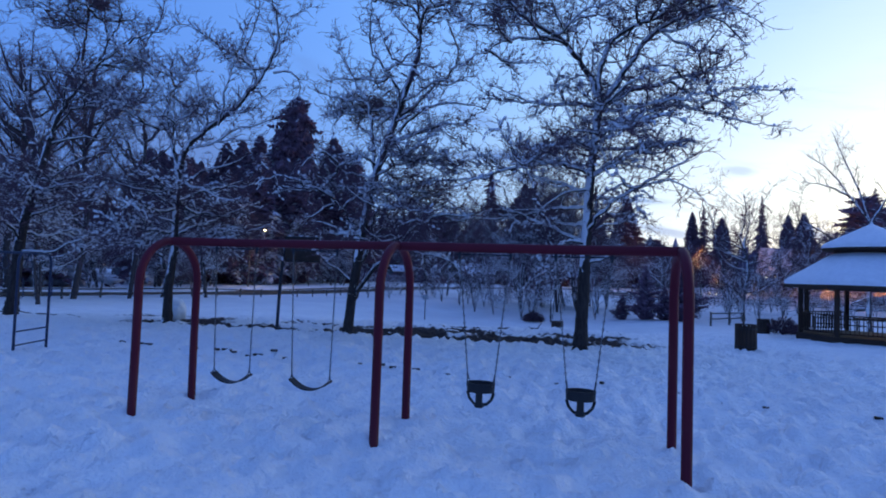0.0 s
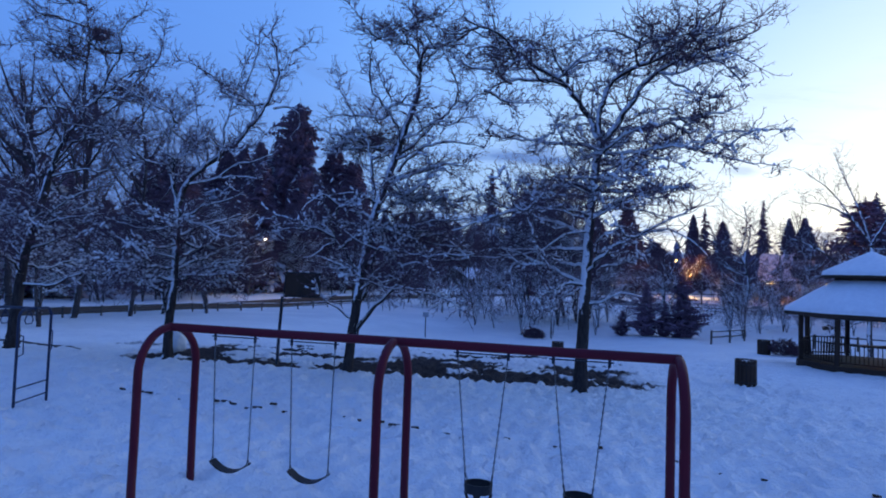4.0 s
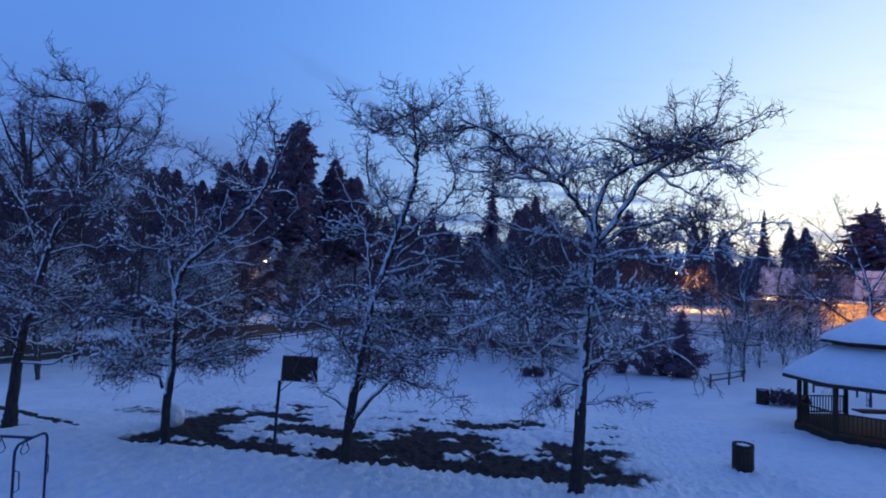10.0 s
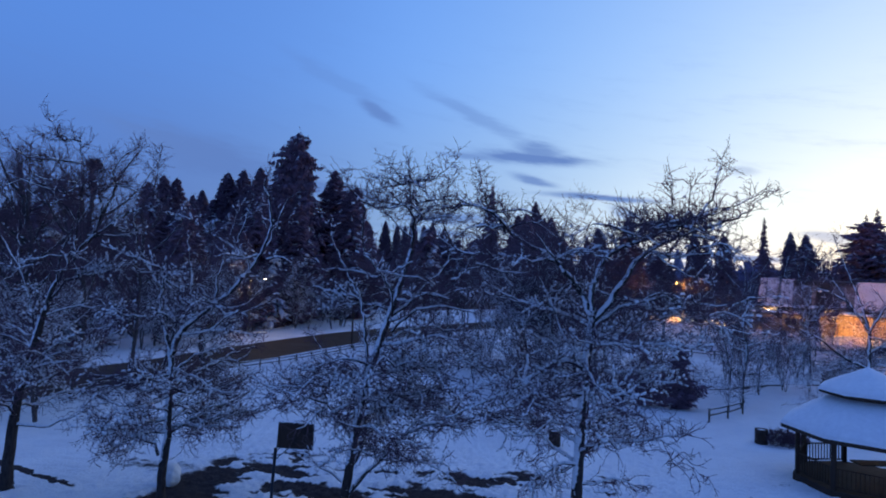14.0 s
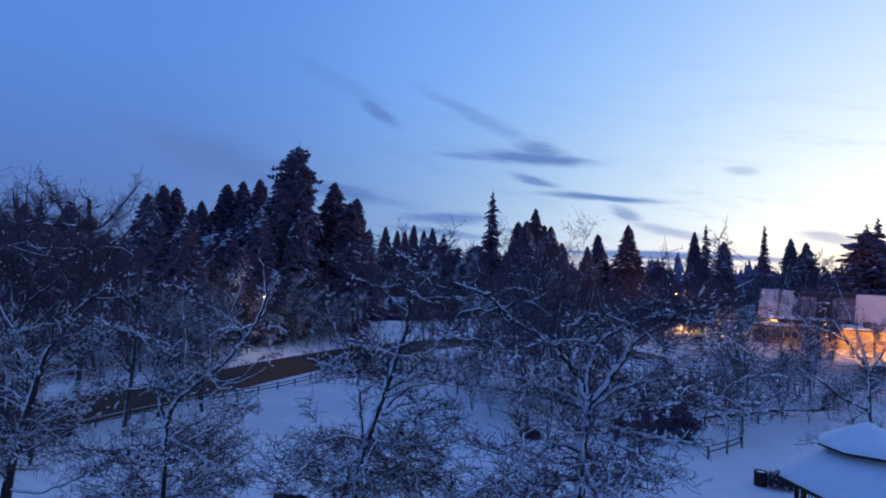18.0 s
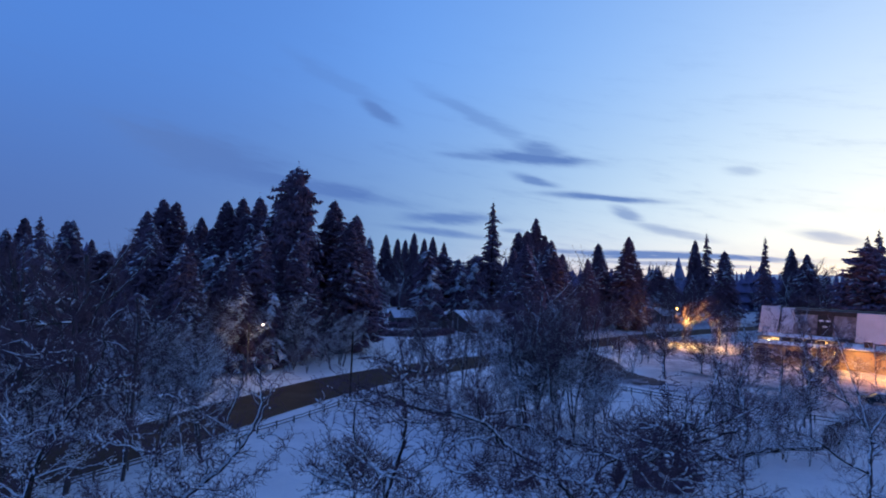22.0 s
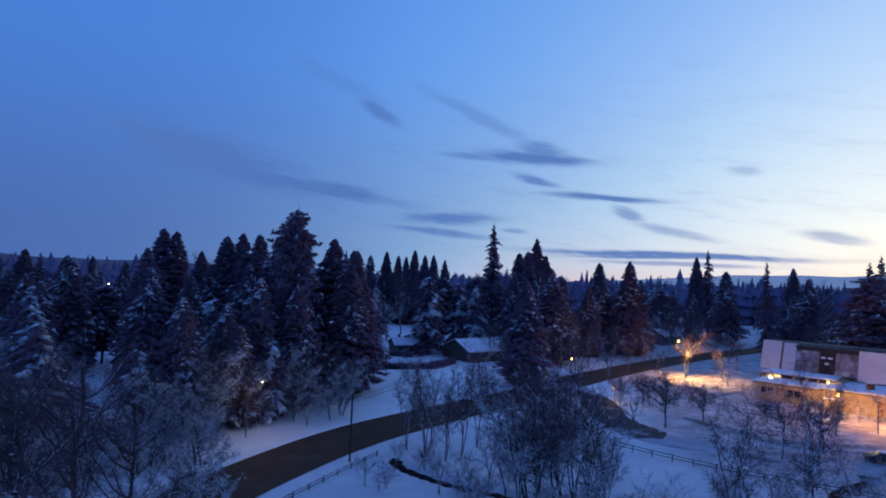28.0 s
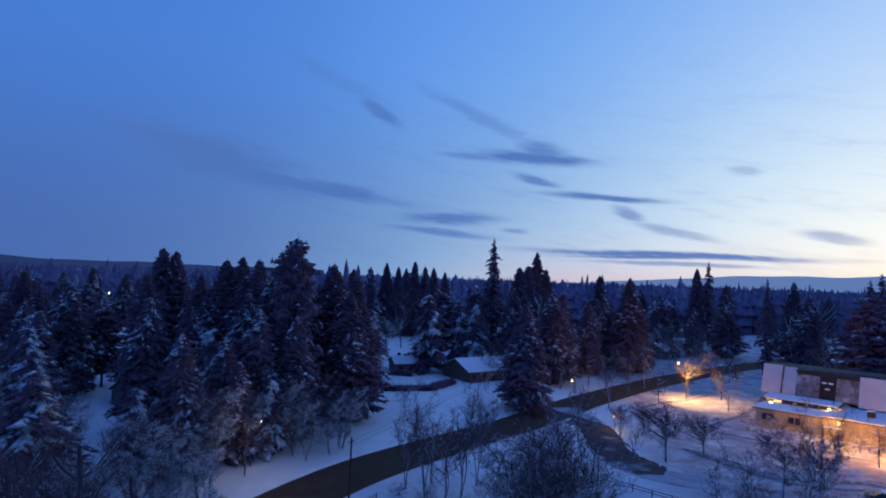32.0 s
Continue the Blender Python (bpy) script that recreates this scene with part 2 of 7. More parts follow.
def seg_tubes(p0, p1, r0, r1, sides=3):
    """Vertices and quads of many thin straight tubes at once."""
    p0, p1 = np.asarray(p0, float), np.asarray(p1, float)
    d = p1 - p0
    d /= np.linalg.norm(d, axis=1, keepdims=True) + 1e-9
    ref = np.where(np.abs(d[:, 2:3]) > 0.9, [[1.0, 0, 0]], [[0, 0, 1.0]])
    a = np.cross(d, ref)
    a /= np.linalg.norm(a, axis=1, keepdims=True) + 1e-9
    b = np.cross(a, d)
    n = len(p0)
    v = np.empty((n, 2, sides, 3))
    for k in range(sides):
        w = 2 * math.pi * k / sides + 0.5
        o = a * math.cos(w) + b * math.sin(w)
        v[:, 0, k] = p0 + o * np.asarray(r0)[:, None]
        v[:, 1, k] = p1 + o * np.asarray(r1)[:, None]
    base = (np.arange(n) * 2 * sides)[:, None]
    f = [np.concatenate([base + k, base + (k + 1) % sides, base + sides + (k + 1) % sides, base + sides + k], 1) for k in range(sides)]
    return v.reshape(-1, 3), np.concatenate(f)


def seg_snow(p0, p1, r0, r1, thick):
    """Ridges of snow lying along the tops of thin tubes."""
    p0, p1 = np.asarray(p0, float), np.asarray(p1, float)
    d = p1 - p0
    a = np.stack([d[:, 1], -d[:, 0], np.zeros(len(d))], 1)
    a /= np.linalg.norm(a, axis=1, keepdims=True) + 1e-9
    n = len(p0)
    v = np.empty((n, 2, 4, 3))
    for e, (p, r) in enumerate(((p0, r0), (p1, r1))):
        w = (np.asarray(r) + 0.3 * thick)[:, None]
        h = (np.asarray(r) + thick)[:, None]
        zed = np.array([[0, 0, 1.0]])
        v[:, e, 0] = p - a * w + zed * h * 0.12
        v[:, e, 1] = p - a * w * 0.45 + zed * h
        v[:, e, 2] = p + a * w * 0.45 + zed * h
        v[:, e, 3] = p + a * w + zed * h * 0.12
    base = (np.arange(n) * 8)[:, None]
    f = [np.concatenate([base + i, base + 4 + i, base + 4 + j, base + j], 1) for i, j in ((0, 1), (1, 2), (2, 3), (3, 0))]
    f.append(np.concatenate([base, base + 1, base + 2, base + 3], 1))
    f.append(np.concatenate([base + 7, base + 6, base + 5, base + 4], 1))
    return v.reshape(-1, 3), np.concatenate(f)


# ---------------------------------------------------------------- the lie of the land
ROAD = [(-74, -20), (-50.5, 16), (-30.2, 42), (-21.3, 65), (-12.5, 81), (0, 95.5), (15, 112), (35, 137), (66, 169), (106, 202), (160, 240), (260, 300)]
ROAD_HALF = 4.6
STREAM = [(-6.0, 74.2), (-4.2, 70.0), (1.4, 65.4), (5.2, 63.6), (10.3, 60.4), (13.6, 56.6), (16.5, 54.6), (23, 53), (32, 57), (39, 59), (44, 66), (52, 72)]
DRIVE = [(26, 126), (28.5, 112), (27.5, 100), (27.0, 92), (31, 85.5), (40, 81), (52, 76), (66, 70), (90, 60)]


def smooth_line(pts, n=12):
    pts = [Vector((*q, 0)) for q in pts]
    ext = [2 * pts[0] - pts[1], *pts, 2 * pts[-1] - pts[-2]]
    out = []
    for i in range(1, len(ext) - 2):
        a, b, c, d = ext[i - 1:i + 3]
        for k in range(n):
            t = k / n
            out.append(0.5 * (2 * b + (c - a) * t + (2 * a - 5 * b + 4 * c - d) * t * t + (3 * b - a - 3 * c + d) * t ** 3))
    return np.array([(q.x, q.y) for q in [*out, pts[-1]]])


ROAD_LINE, STREAM_LINE, DRIVE_LINE = smooth_line(ROAD), smooth_line(STREAM), smooth_line(DRIVE)


def line_distance(x, y, line):
    best = np.full(np.shape(x), 1e9)
    for (ax, ay), (bx, by) in zip(line[:-1], line[1:]):
        dx, dy = bx - ax, by - ay
        t = np.clip(((x - ax) * dx + (y - ay) * dy) / (dx * dx + dy * dy + 1e-9), 0, 1)
        best = np.minimum(best, np.hypot(x - ax - t * dx, y - ay - t * dy))
    return best


def ease(v, lo, hi):
    t = np.clip((v - lo) / (hi - lo), 0, 1)
    return t * t * (3 - 2 * t)


def land(x, y):
    """Broad height of the ground at x, y (arrays or numbers)."""
    x, y = np.asarray(x, float), np.asarray(y, float)
    z = -0.35 * ease(y, 20, 30) * (1 - 0.6 * ease(x, 5, 12) * (1 - ease(y, 30, 40))) - 1.05 * ease(y, 26, 36) * ease(x, -12, 3) * (1 - 0.55 * ease(x, 9, 17)) * (1 - ease(y, 44, 66)) - 0.35 * ease(y, 44, 60) + 0.65 * ease(y, 62, 100)
    z = z - 0.24 * ease(x, 5, 10.5) * ease(y, 12, 20) * (1 - ease(y, 30, 40))
    z = z + 0.09 * ease(-x, 1, 5) * ease(-y, -14, -5) - 0.05 * ease(x, 1, 4) * ease(-y, -12, -4)
    return z


def lumps(x, y):
    """Trodden, lumpy snow: sums of a few turned waves, stronger round the play area."""
    z = 0
    rng = np.random.RandomState(5)
    for k in range(40):
        w = rng.uniform(0, math.pi * 2)
        f = rng.uniform(1.5, 5.0) if k < 8 else rng.uniform(7.0, 24.0)
        z = z + np.sin((x * math.cos(w) + y * math.sin(w)) * f + rng.uniform(0, 6.28) + 1.3 * np.sin(0.7 * f * (x * math.sin(w) - y * math.cos(w)) + k)) * (0.022 / f if k < 8 else 0.0068)
    return z


def drift(x, y, seed):
    """Smooth random field between 0 and 1, one lump to a unit."""
    rng = np.random.RandomState(seed)
    table = rng.random((64, 64))
    i, j = np.floor(x).astype(int), np.floor(y).astype(int)
    u, v = x - i, y - j
    u, v = u * u * (3 - 2 * u), v * v * (3 - 2 * v)
    at = lambda a, b: table[a % 64, b % 64]
    return (at(i, j) * (1 - u) + at(i + 1, j) * u) * (1 - v) + (at(i, j + 1) * (1 - u) + at(i + 1, j + 1) * u) * v


def court_snow(x, y):
    """Depth of the snow left on the trodden court, and how far a place belongs to the court."""
    c, s_ = math.cos(-0.187), math.sin(-0.187)
    u, v = (x + 10.2) * c + (y - 20.55) * s_, (y - 20.55) * c - (x + 10.2) * s_
    ragged = 1.6 * (drift(u * 0.8, v * 0.8, 4) - 0.5)
    inside = ease(u + ragged, -2.2, -0.6) * ease(-u + ragged, -17.6, -15.6) * ease(v + 0.12 * ragged, 0.0, 0.18) * ease(-v + 2 * ragged, -11.5, -6.5)
    lumps_ = 0.5 * drift(u * 0.55, v * 1.3, 1) + 0.3 * drift(u * 1.3 + 9, v * 2.6, 2) + 0.2 * drift(u * 3.1, v * 4.6 + 5, 3)
    depth = 0.13 * np.clip(lumps_ - 0.59 + 0.024 * v, 0, 0.5) / 0.3
    return depth, inside


def ground_height(x, y):
    x, y = np.asarray(x, float), np.asarray(y, float)
    z = land(x, y)
    near = np.clip(1.4 - np.hypot(x, y - 8) / 28, 0.15, 1)
    z = z + lumps(x, y) * near * 1.8
    depth, inside = court_snow(x, y)
    z = z + inside * (depth - 0.062)
    # snow banks thrown up beside the road, the road bed a little lower
    d = line_distance(x, y, ROAD_LINE)
    z = z + 0.13 * np.exp(-((d - ROAD_HALF - 0.75) / 0.5) ** 2) - 0.22 * ease(-d, -ROAD_HALF - 0.4, -ROAD_HALF + 0.5)
    d = line_distance(x, y, DRIVE_LINE)
    z = z + 0.12 * np.exp(-((d - 3.6) / 0.5) ** 2)
    # the little stream's cut
    d = line_distance(x, y, STREAM_LINE)
    z = z - 0.75 * np.exp(-(d / 1.0) ** 4) + 0.12 * np.exp(-((d - 1.6) / 0.6) ** 2)
    return z


def gz(x, y):
    return float(land(x, y))


def stretch(near0, near1, step, far0, far1, growth=1.13):
    """Grid lines: even near the play area, a metre or so across the park, wide beyond."""
    mid = list(np.arange(near0, near1 + 1e-6, step))
    lo, hi = [near0], [near1]
    for side, sign, end, park in ((lo, -1, far0, 90), (hi, 1, far1, 210)):
        s = step
        while (end - side[-1]) * sign > 0:
            s = min(s * 1.06, 1.0) if abs(side[-1]) < park else min(s * growth, 150)
            side.append(side[-1] + sign * s)
    return np.array(lo[:0:-1] + mid + hi[1:])


def ground_material():
    """Snow, with bare wet paving showing through on the court, the drive and the lot, and soil along the stream;
    farther lawn and lot darkened in place of dimmer light.
    """
    mt = bpy.data.materials.new("snow_ground")
    mt.use_nodes = True
    N = Nodes(mt.node_tree)
    co = N.add("ShaderNodeTexCoord").outputs["Object"]
    x, y, z = N.add("ShaderNodeSeparateXYZ", (co,)).outputs
    snow = N.mix(N.step(N.noise(co, 0.35, 5), 0.35, 0.65), (0.86, 0.85, 0.85), (0.92, 0.91, 0.90))
    snow = N.mix(N.step(N.noise(co, 6.0, 4), 0.45, 0.75, 0, 0.3), snow, (0.72, 0.72, 0.75))
    snow = N.mix(N.step(N.noise(co, 0.9, 6, 0.7), 0.48, 0.72, 0, 0.35), snow, (0.68, 0.68, 0.71))
    # thin: snow dimmed over the farther lawn, weaker light put into its colour
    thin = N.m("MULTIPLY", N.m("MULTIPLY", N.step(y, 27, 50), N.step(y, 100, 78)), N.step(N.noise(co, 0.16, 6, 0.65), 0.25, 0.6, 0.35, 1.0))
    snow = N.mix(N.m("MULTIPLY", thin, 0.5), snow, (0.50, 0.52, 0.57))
    # lot: trodden slush grey, with the shade over the lot darkened into it
    lot = N.m("MULTIPLY", N.step(N.m("MULTIPLY_ADD", y, -0.12, x), 16, 30), N.m("MULTIPLY", N.step(y, 64, 80), N.step(N.noise(co, 0.22, 7, 0.72), 0.32, 0.6, 0.25, 1.0)))
    snow = N.mix(N.m("MULTIPLY", lot, 0.8), snow, (0.24, 0.235, 0.27))
    bare = N.mix(N.noise(co, 5.0, 5), (0.024, 0.018, 0.020), (0.075, 0.058, 0.056))
    streaks = N.m("MULTIPLY_ADD", N.noise(N.add("ShaderNodeVectorMath", (co, (0.45, 1.1, 1)), operation="MULTIPLY").outputs[0], 0.95, 8, 0.66), 1.0, N.m("MULTIPLY_ADD", N.noise(co, 2.6, 5, 0.7), 0.30, -0.15))

    def patch(ox, oy, turn, u0, u1, v0, v1, soft0, soft1, amount):
        c, s = math.cos(turn), math.sin(turn)
        u = N.m("ADD", N.m("MULTIPLY", N.m("SUBTRACT", x, ox), c), N.m("MULTIPLY", N.m("SUBTRACT", y, oy), s))
        v = N.m("SUBTRACT", N.m("MULTIPLY", N.m("SUBTRACT", y, oy), c), N.m("MULTIPLY", N.m("SUBTRACT", x, ox), s))
        wob = N.m("MULTIPLY_ADD", N.noise(co, 1.2, 5, 0.65), 1.0, -0.5)
        um = N.m("MULTIPLY", N.step(N.m("ADD", u, wob), u0, u0 + 2.2), N.step(N.m("ADD", u, wob), u1, u1 - 2.0))
        vm = N.m("MULTIPLY", N.step(N.m("MULTIPLY_ADD", wob, 0.25, v), v0, v0 + soft0), N.step(N.m("ADD", v, wob), v1, v1 - soft1))
        return N.m("MULTIPLY", N.step(N.m("MULTIPLY_ADD", N.m("MULTIPLY", um, vm), amount, streaks), 0.80, 0.98), N.step(N.m("MULTIPLY", um, vm), 0.0, 0.08))

    cover = N.add("ShaderNodeAttribute", attribute_name="snow_cover").outputs["Fac"]
    court = N.step(N.m("ADD", cover, N.m("MULTIPLY_ADD", N.noise(co, 3.0, 6, 0.7), 0.8, -0.4)), 0.78, 0.25)
    path = patch(-21.5, 26.6, -0.50, 0.0, 9.5, -0.25, 0.35, 0.2, 0.2, 0.65)
    scuff = patch(-16.0, 25.4, -0.30, 0.0, 6.5, 0.0, 3.2, 0.8, 1.2, 0.33)
    trail = patch(9.0, 21.5, 0.62, 0.0, 12.0, -0.5, 0.8, 0.5, 0.5, 0.26)
    mask = N.m("MAXIMUM", N.m("MAXIMUM", court, path), N.m("MAXIMUM", scuff, trail))
    col = N.mix(mask, snow, bare)
    h = N.m("SUBTRACT", N.m("ADD", N.noise(co, 4.0, 5), N.m("MULTIPLY", N.noise(co, 13.0, 4), 0.95)), N.m("MULTIPLY", mask, 0.8))
    bmp = N.add("ShaderNodeBump", {"Strength": 0.6, "Distance": 0.12, "Height": h}).outputs[0]
    bs = N.add("ShaderNodeBsdfPrincipled", {"Base Color": col, "Roughness": 0.85, "Normal": bmp, "Specular IOR Level": 0.12})
    N.add("ShaderNodeOutputMaterial", (bs.outputs[0],))
    return mt


def build_ground():
    gx = stretch(-12, 12, 0.11, -3500, 3500)
    gy = stretch(3.5, 30, 0.11, -400, 4400)
    X, Y = np.meshgrid(gx, gy)
    Z = ground_height(X, Y)
    v = np.stack([X.ravel(), Y.ravel(), Z.ravel()], 1)
    nx, ny = len(gx), len(gy)
    i = (np.arange(ny - 1)[:, None] * nx + np.arange(nx - 1)[None]).ravel()[:, None]
    f = np.concatenate([i, i + 1, i + nx + 1, i + nx], 1)
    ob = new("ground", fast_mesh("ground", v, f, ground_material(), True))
    depth, inside = court_snow(X, Y)
    cover = ob.data.attributes.new("snow_cover", "FLOAT", "POINT")
    cover.data.foreach_set("value", (1 - inside * (1 - np.clip(depth / 0.05, 0, 1))).ravel().astype(np.float32))
    tagged(ob, "trodden blue-white snow over park lawn, thin on the paving", "ground", kind="structure")


def ribbon(name, line, half, lift, mat, label, category, ragged=0.0):
    """A strip that follows a line over the ground."""
    d = np.gradient(line, axis=0)
    d /= np.linalg.norm(d, axis=1, keepdims=True)
    nrm = np.stack([-d[:, 1], d[:, 0]], 1)
    cols = np.linspace(-half, half, 9)
    along = np.arange(len(line)) * 1.0
    wide = 1 + ragged * (np.sin(along * 0.9 + half) * 0.5 + np.sin(along * 2.3 + 2 * half) * 0.35 + np.sin(along * 0.31) * 0.4)
    if ragged:
        wide = wide * np.clip(np.minimum(along, along[::-1]) / 5 + 0.05, 0, 1)
    P = line[:, None, :] + nrm[:, None, :] * cols[None, :, None] * wide[:, None, None]
    Z = land(P[..., 0], P[..., 1]) + lift + 0.05 * (1 - (cols / half) ** 2)[None]
    v = np.concatenate([P, Z[..., None]], 2).reshape(-1, 3)
    n, m = len(line), len(cols)
    i = (np.arange(n - 1)[:, None] * m + np.arange(m - 1)[None]).ravel()[:, None]
    ob = new(name, fast_mesh(name, v, np.concatenate([i, i + m, i + m + 1, i + 1], 1)[:, ::-1], mat, True))
    return tagged(ob, label, category, kind="structure")


def build_roads():
    dense = smooth_line(ROAD, 30)
    ribbon("road", dense, ROAD_HALF, -0.02, asphalt, "wet dark asphalt road cleared of snow", "road")
    water = material("stream_bed", (0.012, 0.012, 0.014), (0.03, 0.027, 0.024), 1.2, 0.9, 0, 0.6, 8, spec=0.05)
    ribbon("stream", smooth_line(STREAM, 20), 0.75, -0.36, water, "narrow dark stream between snowy banks", "stream", 0.35)
    ribbon("driveway", smooth_line(DRIVE, 20), 3.0, 0.05, material("slush", (0.28, 0.30, 0.36), (0.48, 0.50, 0.57), 0.45, 0.8, 0, 0.5, 5, stain=(0.12, 0.125, 0.15)),
           "slushy driveway with dark wheel tracks in the snow", "driveway")
    dark = material("bare_slush", (0.03, 0.03, 0.036), (0.46, 0.48, 0.54), 1.1, 0.85, 0, 0.5, 6)
    wet = material("wet_drive", (0.03, 0.03, 0.036), (0.085, 0.085, 0.10), 0.6, 0.85, 0, 0.5, 6, stain=(0.26, 0.27, 0.32))
    ribbon("drive_mouth", smooth_line([(15, 126), (24, 118), (28.2, 110), (28.0, 100), (28.3, 92), (32, 85)], 20), 3.4, 0.075, wet, "dark wet drive mouth where the snow has melted", "driveway", 0.1)
    # the first line stands for a curb, the fourth for a path
    for line, half in (([(47, 113.5), (50.5, 110.6), (56.7, 104.8), (63.4, 99.4), (70, 94)], 0.4), ([(40, 98.5), (43.2, 94.4), (47.4, 88.2), (51.7, 85.4), (62.7, 84.5), (76, 78)], 0.8),
                       ([(41, 95.5), (45.5, 89), (50.5, 83.2), (60, 81.5), (74, 75)], 0.35), ([(50.0, 112.5), (54.5, 117), (62.5, 124), (71, 134), (80.4, 148)], 0.5), ([(43, 128), (50, 134.5), (58, 139), (66, 146)], 0.6)):
        ribbon("lot_line", smooth_line(line, 16), half, 0.09, dark, "dark line crossing the snowy lot", "wheel track", 0.6)


# ---------------------------------------------------------------- bare trees
def bare_segments(limbs, seed, spread=1.0, density=1.0, base_r=0.17, droop=0.0, levels=3, twig_len=0.85, kink=1.0, shoot_len=1.0):
    """Segments (start, end, radii, level) of a leafless tree grown on main limbs.
    limbs: lists of points, the first one the trunk, with a start radius each."""
    rng = random.Random(seed)
    P0, P1, R0, R1, LV, SH = [], [], [], [], [], []
    count_shoots = [0]

    def put(a, b, ra, rb, lv):
        P0.append(a)
        P1.append(b)
        R0.append(ra)
        R1.append(rb)
        LV.append(lv)
        SH.append(count_shoots[0])

    def shoot(at, d, length, r, lv):
        steps = 5 if lv == 1 else 3 if lv == 2 else 2
        count_shoots[0] += 1
        mine = count_shoots[0]
        p = at
        sl = length / steps
        for k in range(steps):
            g = (0.20 if lv == 1 else 0.26) * kink
            d = (d[0] + rng.gauss(0, g), d[1] + rng.gauss(0, g), d[2] + rng.gauss(0, g) + 0.05 - droop * 0.12)
            n = math.sqrt(d[0] ** 2 + d[1] ** 2 + d[2] ** 2) + 1e-6
            d = (d[0] / n, d[1] / n, d[2] / n)
            q = (p[0] + d[0] * sl, p[1] + d[1] * sl, max(0.25, p[2] + d[2] * sl))
            ra, rb = r * (1 - 0.65 * k / steps), r * (1 - 0.65 * (k + 1) / steps)
            put(p, q, ra, rb, lv)
            SH[-1] = mine
            if lv < levels:
                count = 1.5 * density if lv == 1 else 1.0 * density
                for _ in range(int(count + rng.random())):
                    e = (d[0] * 0.8 + rng.gauss(0, 0.6), d[1] * 0.8 + rng.gauss(0, 0.6), d[2] * 0.8 + rng.gauss(0.12 - droop * 0.4, 0.55))
                    t = rng.random()
                    shoot((p[0] + (q[0] - p[0]) * t, p[1] + (q[1] - p[1]) * t, p[2] + (q[2] - p[2]) * t), e,
                          twig_len * rng.uniform(0.55, 1.35) * (1.0 if lv == 1 else 0.6), max(0.0068 if lv == 1 else 0.0048, rb * 0.6), lv + 1)
            p = q

    for pts, r in limbs:
        pts = [Vector(q) for q in pts]
        ext = [2 * pts[0] - pts[1], *pts, 2 * pts[-1] - pts[-2]]
        line = []
        for i in range(1, len(ext) - 2):
            a, b, c, d = ext[i - 1:i + 3]
            n = max(2, int((c - b).length / 0.28))
            for k in range(n):
                t = k / n
                q = 0.5 * (2 * b + (c - a) * t + (2 * a - 5 * b + 4 * c - d) * t * t + (3 * b - a - 3 * c + d) * t ** 3)
                line.append(q + Vector((rng.gauss(0, 0.02), rng.gauss(0, 0.02), rng.gauss(0, 0.015))))
        line.append(pts[-1])
        total = len(line) - 1
        trunk = r >= base_r * 0.99
        for i in range(total):
            t0, t1 = i / total, (i + 1) / total
            end = 0.6 if trunk else 0.24
            ra, rb = r * (1 - (1 - end) * t0), r * (1 - (1 - end) * t1)
            a, b = line[i], line[i + 1]
            put(tuple(a), tuple(b), ra, rb, 0)
            if trunk and t0 < 0.4:
                continue
            ax = (b - a).normalized()
            for _ in range(int((0.9 if trunk else 1.25) * density * (0.55 + 0.9 * t0) + rng.random())):
                e = Vector((rng.gauss(0, 1), rng.gauss(0, 1) * spread, rng.gauss(0.35 - droop, 0.8)))
                e = (e - ax * e.dot(ax) * 0.7 + ax * 0.7).normalized()
                shoot(tuple(a.lerp(b, rng.random())), tuple(e), rng.uniform(0.6, 1.6) * (1.1 - 0.4 * t0) * spread * shoot_len, max(0.0115, rb * 0.4), 1)
    return [np.array(q) for q in (P0, P1, R0, R1, LV, SH)]


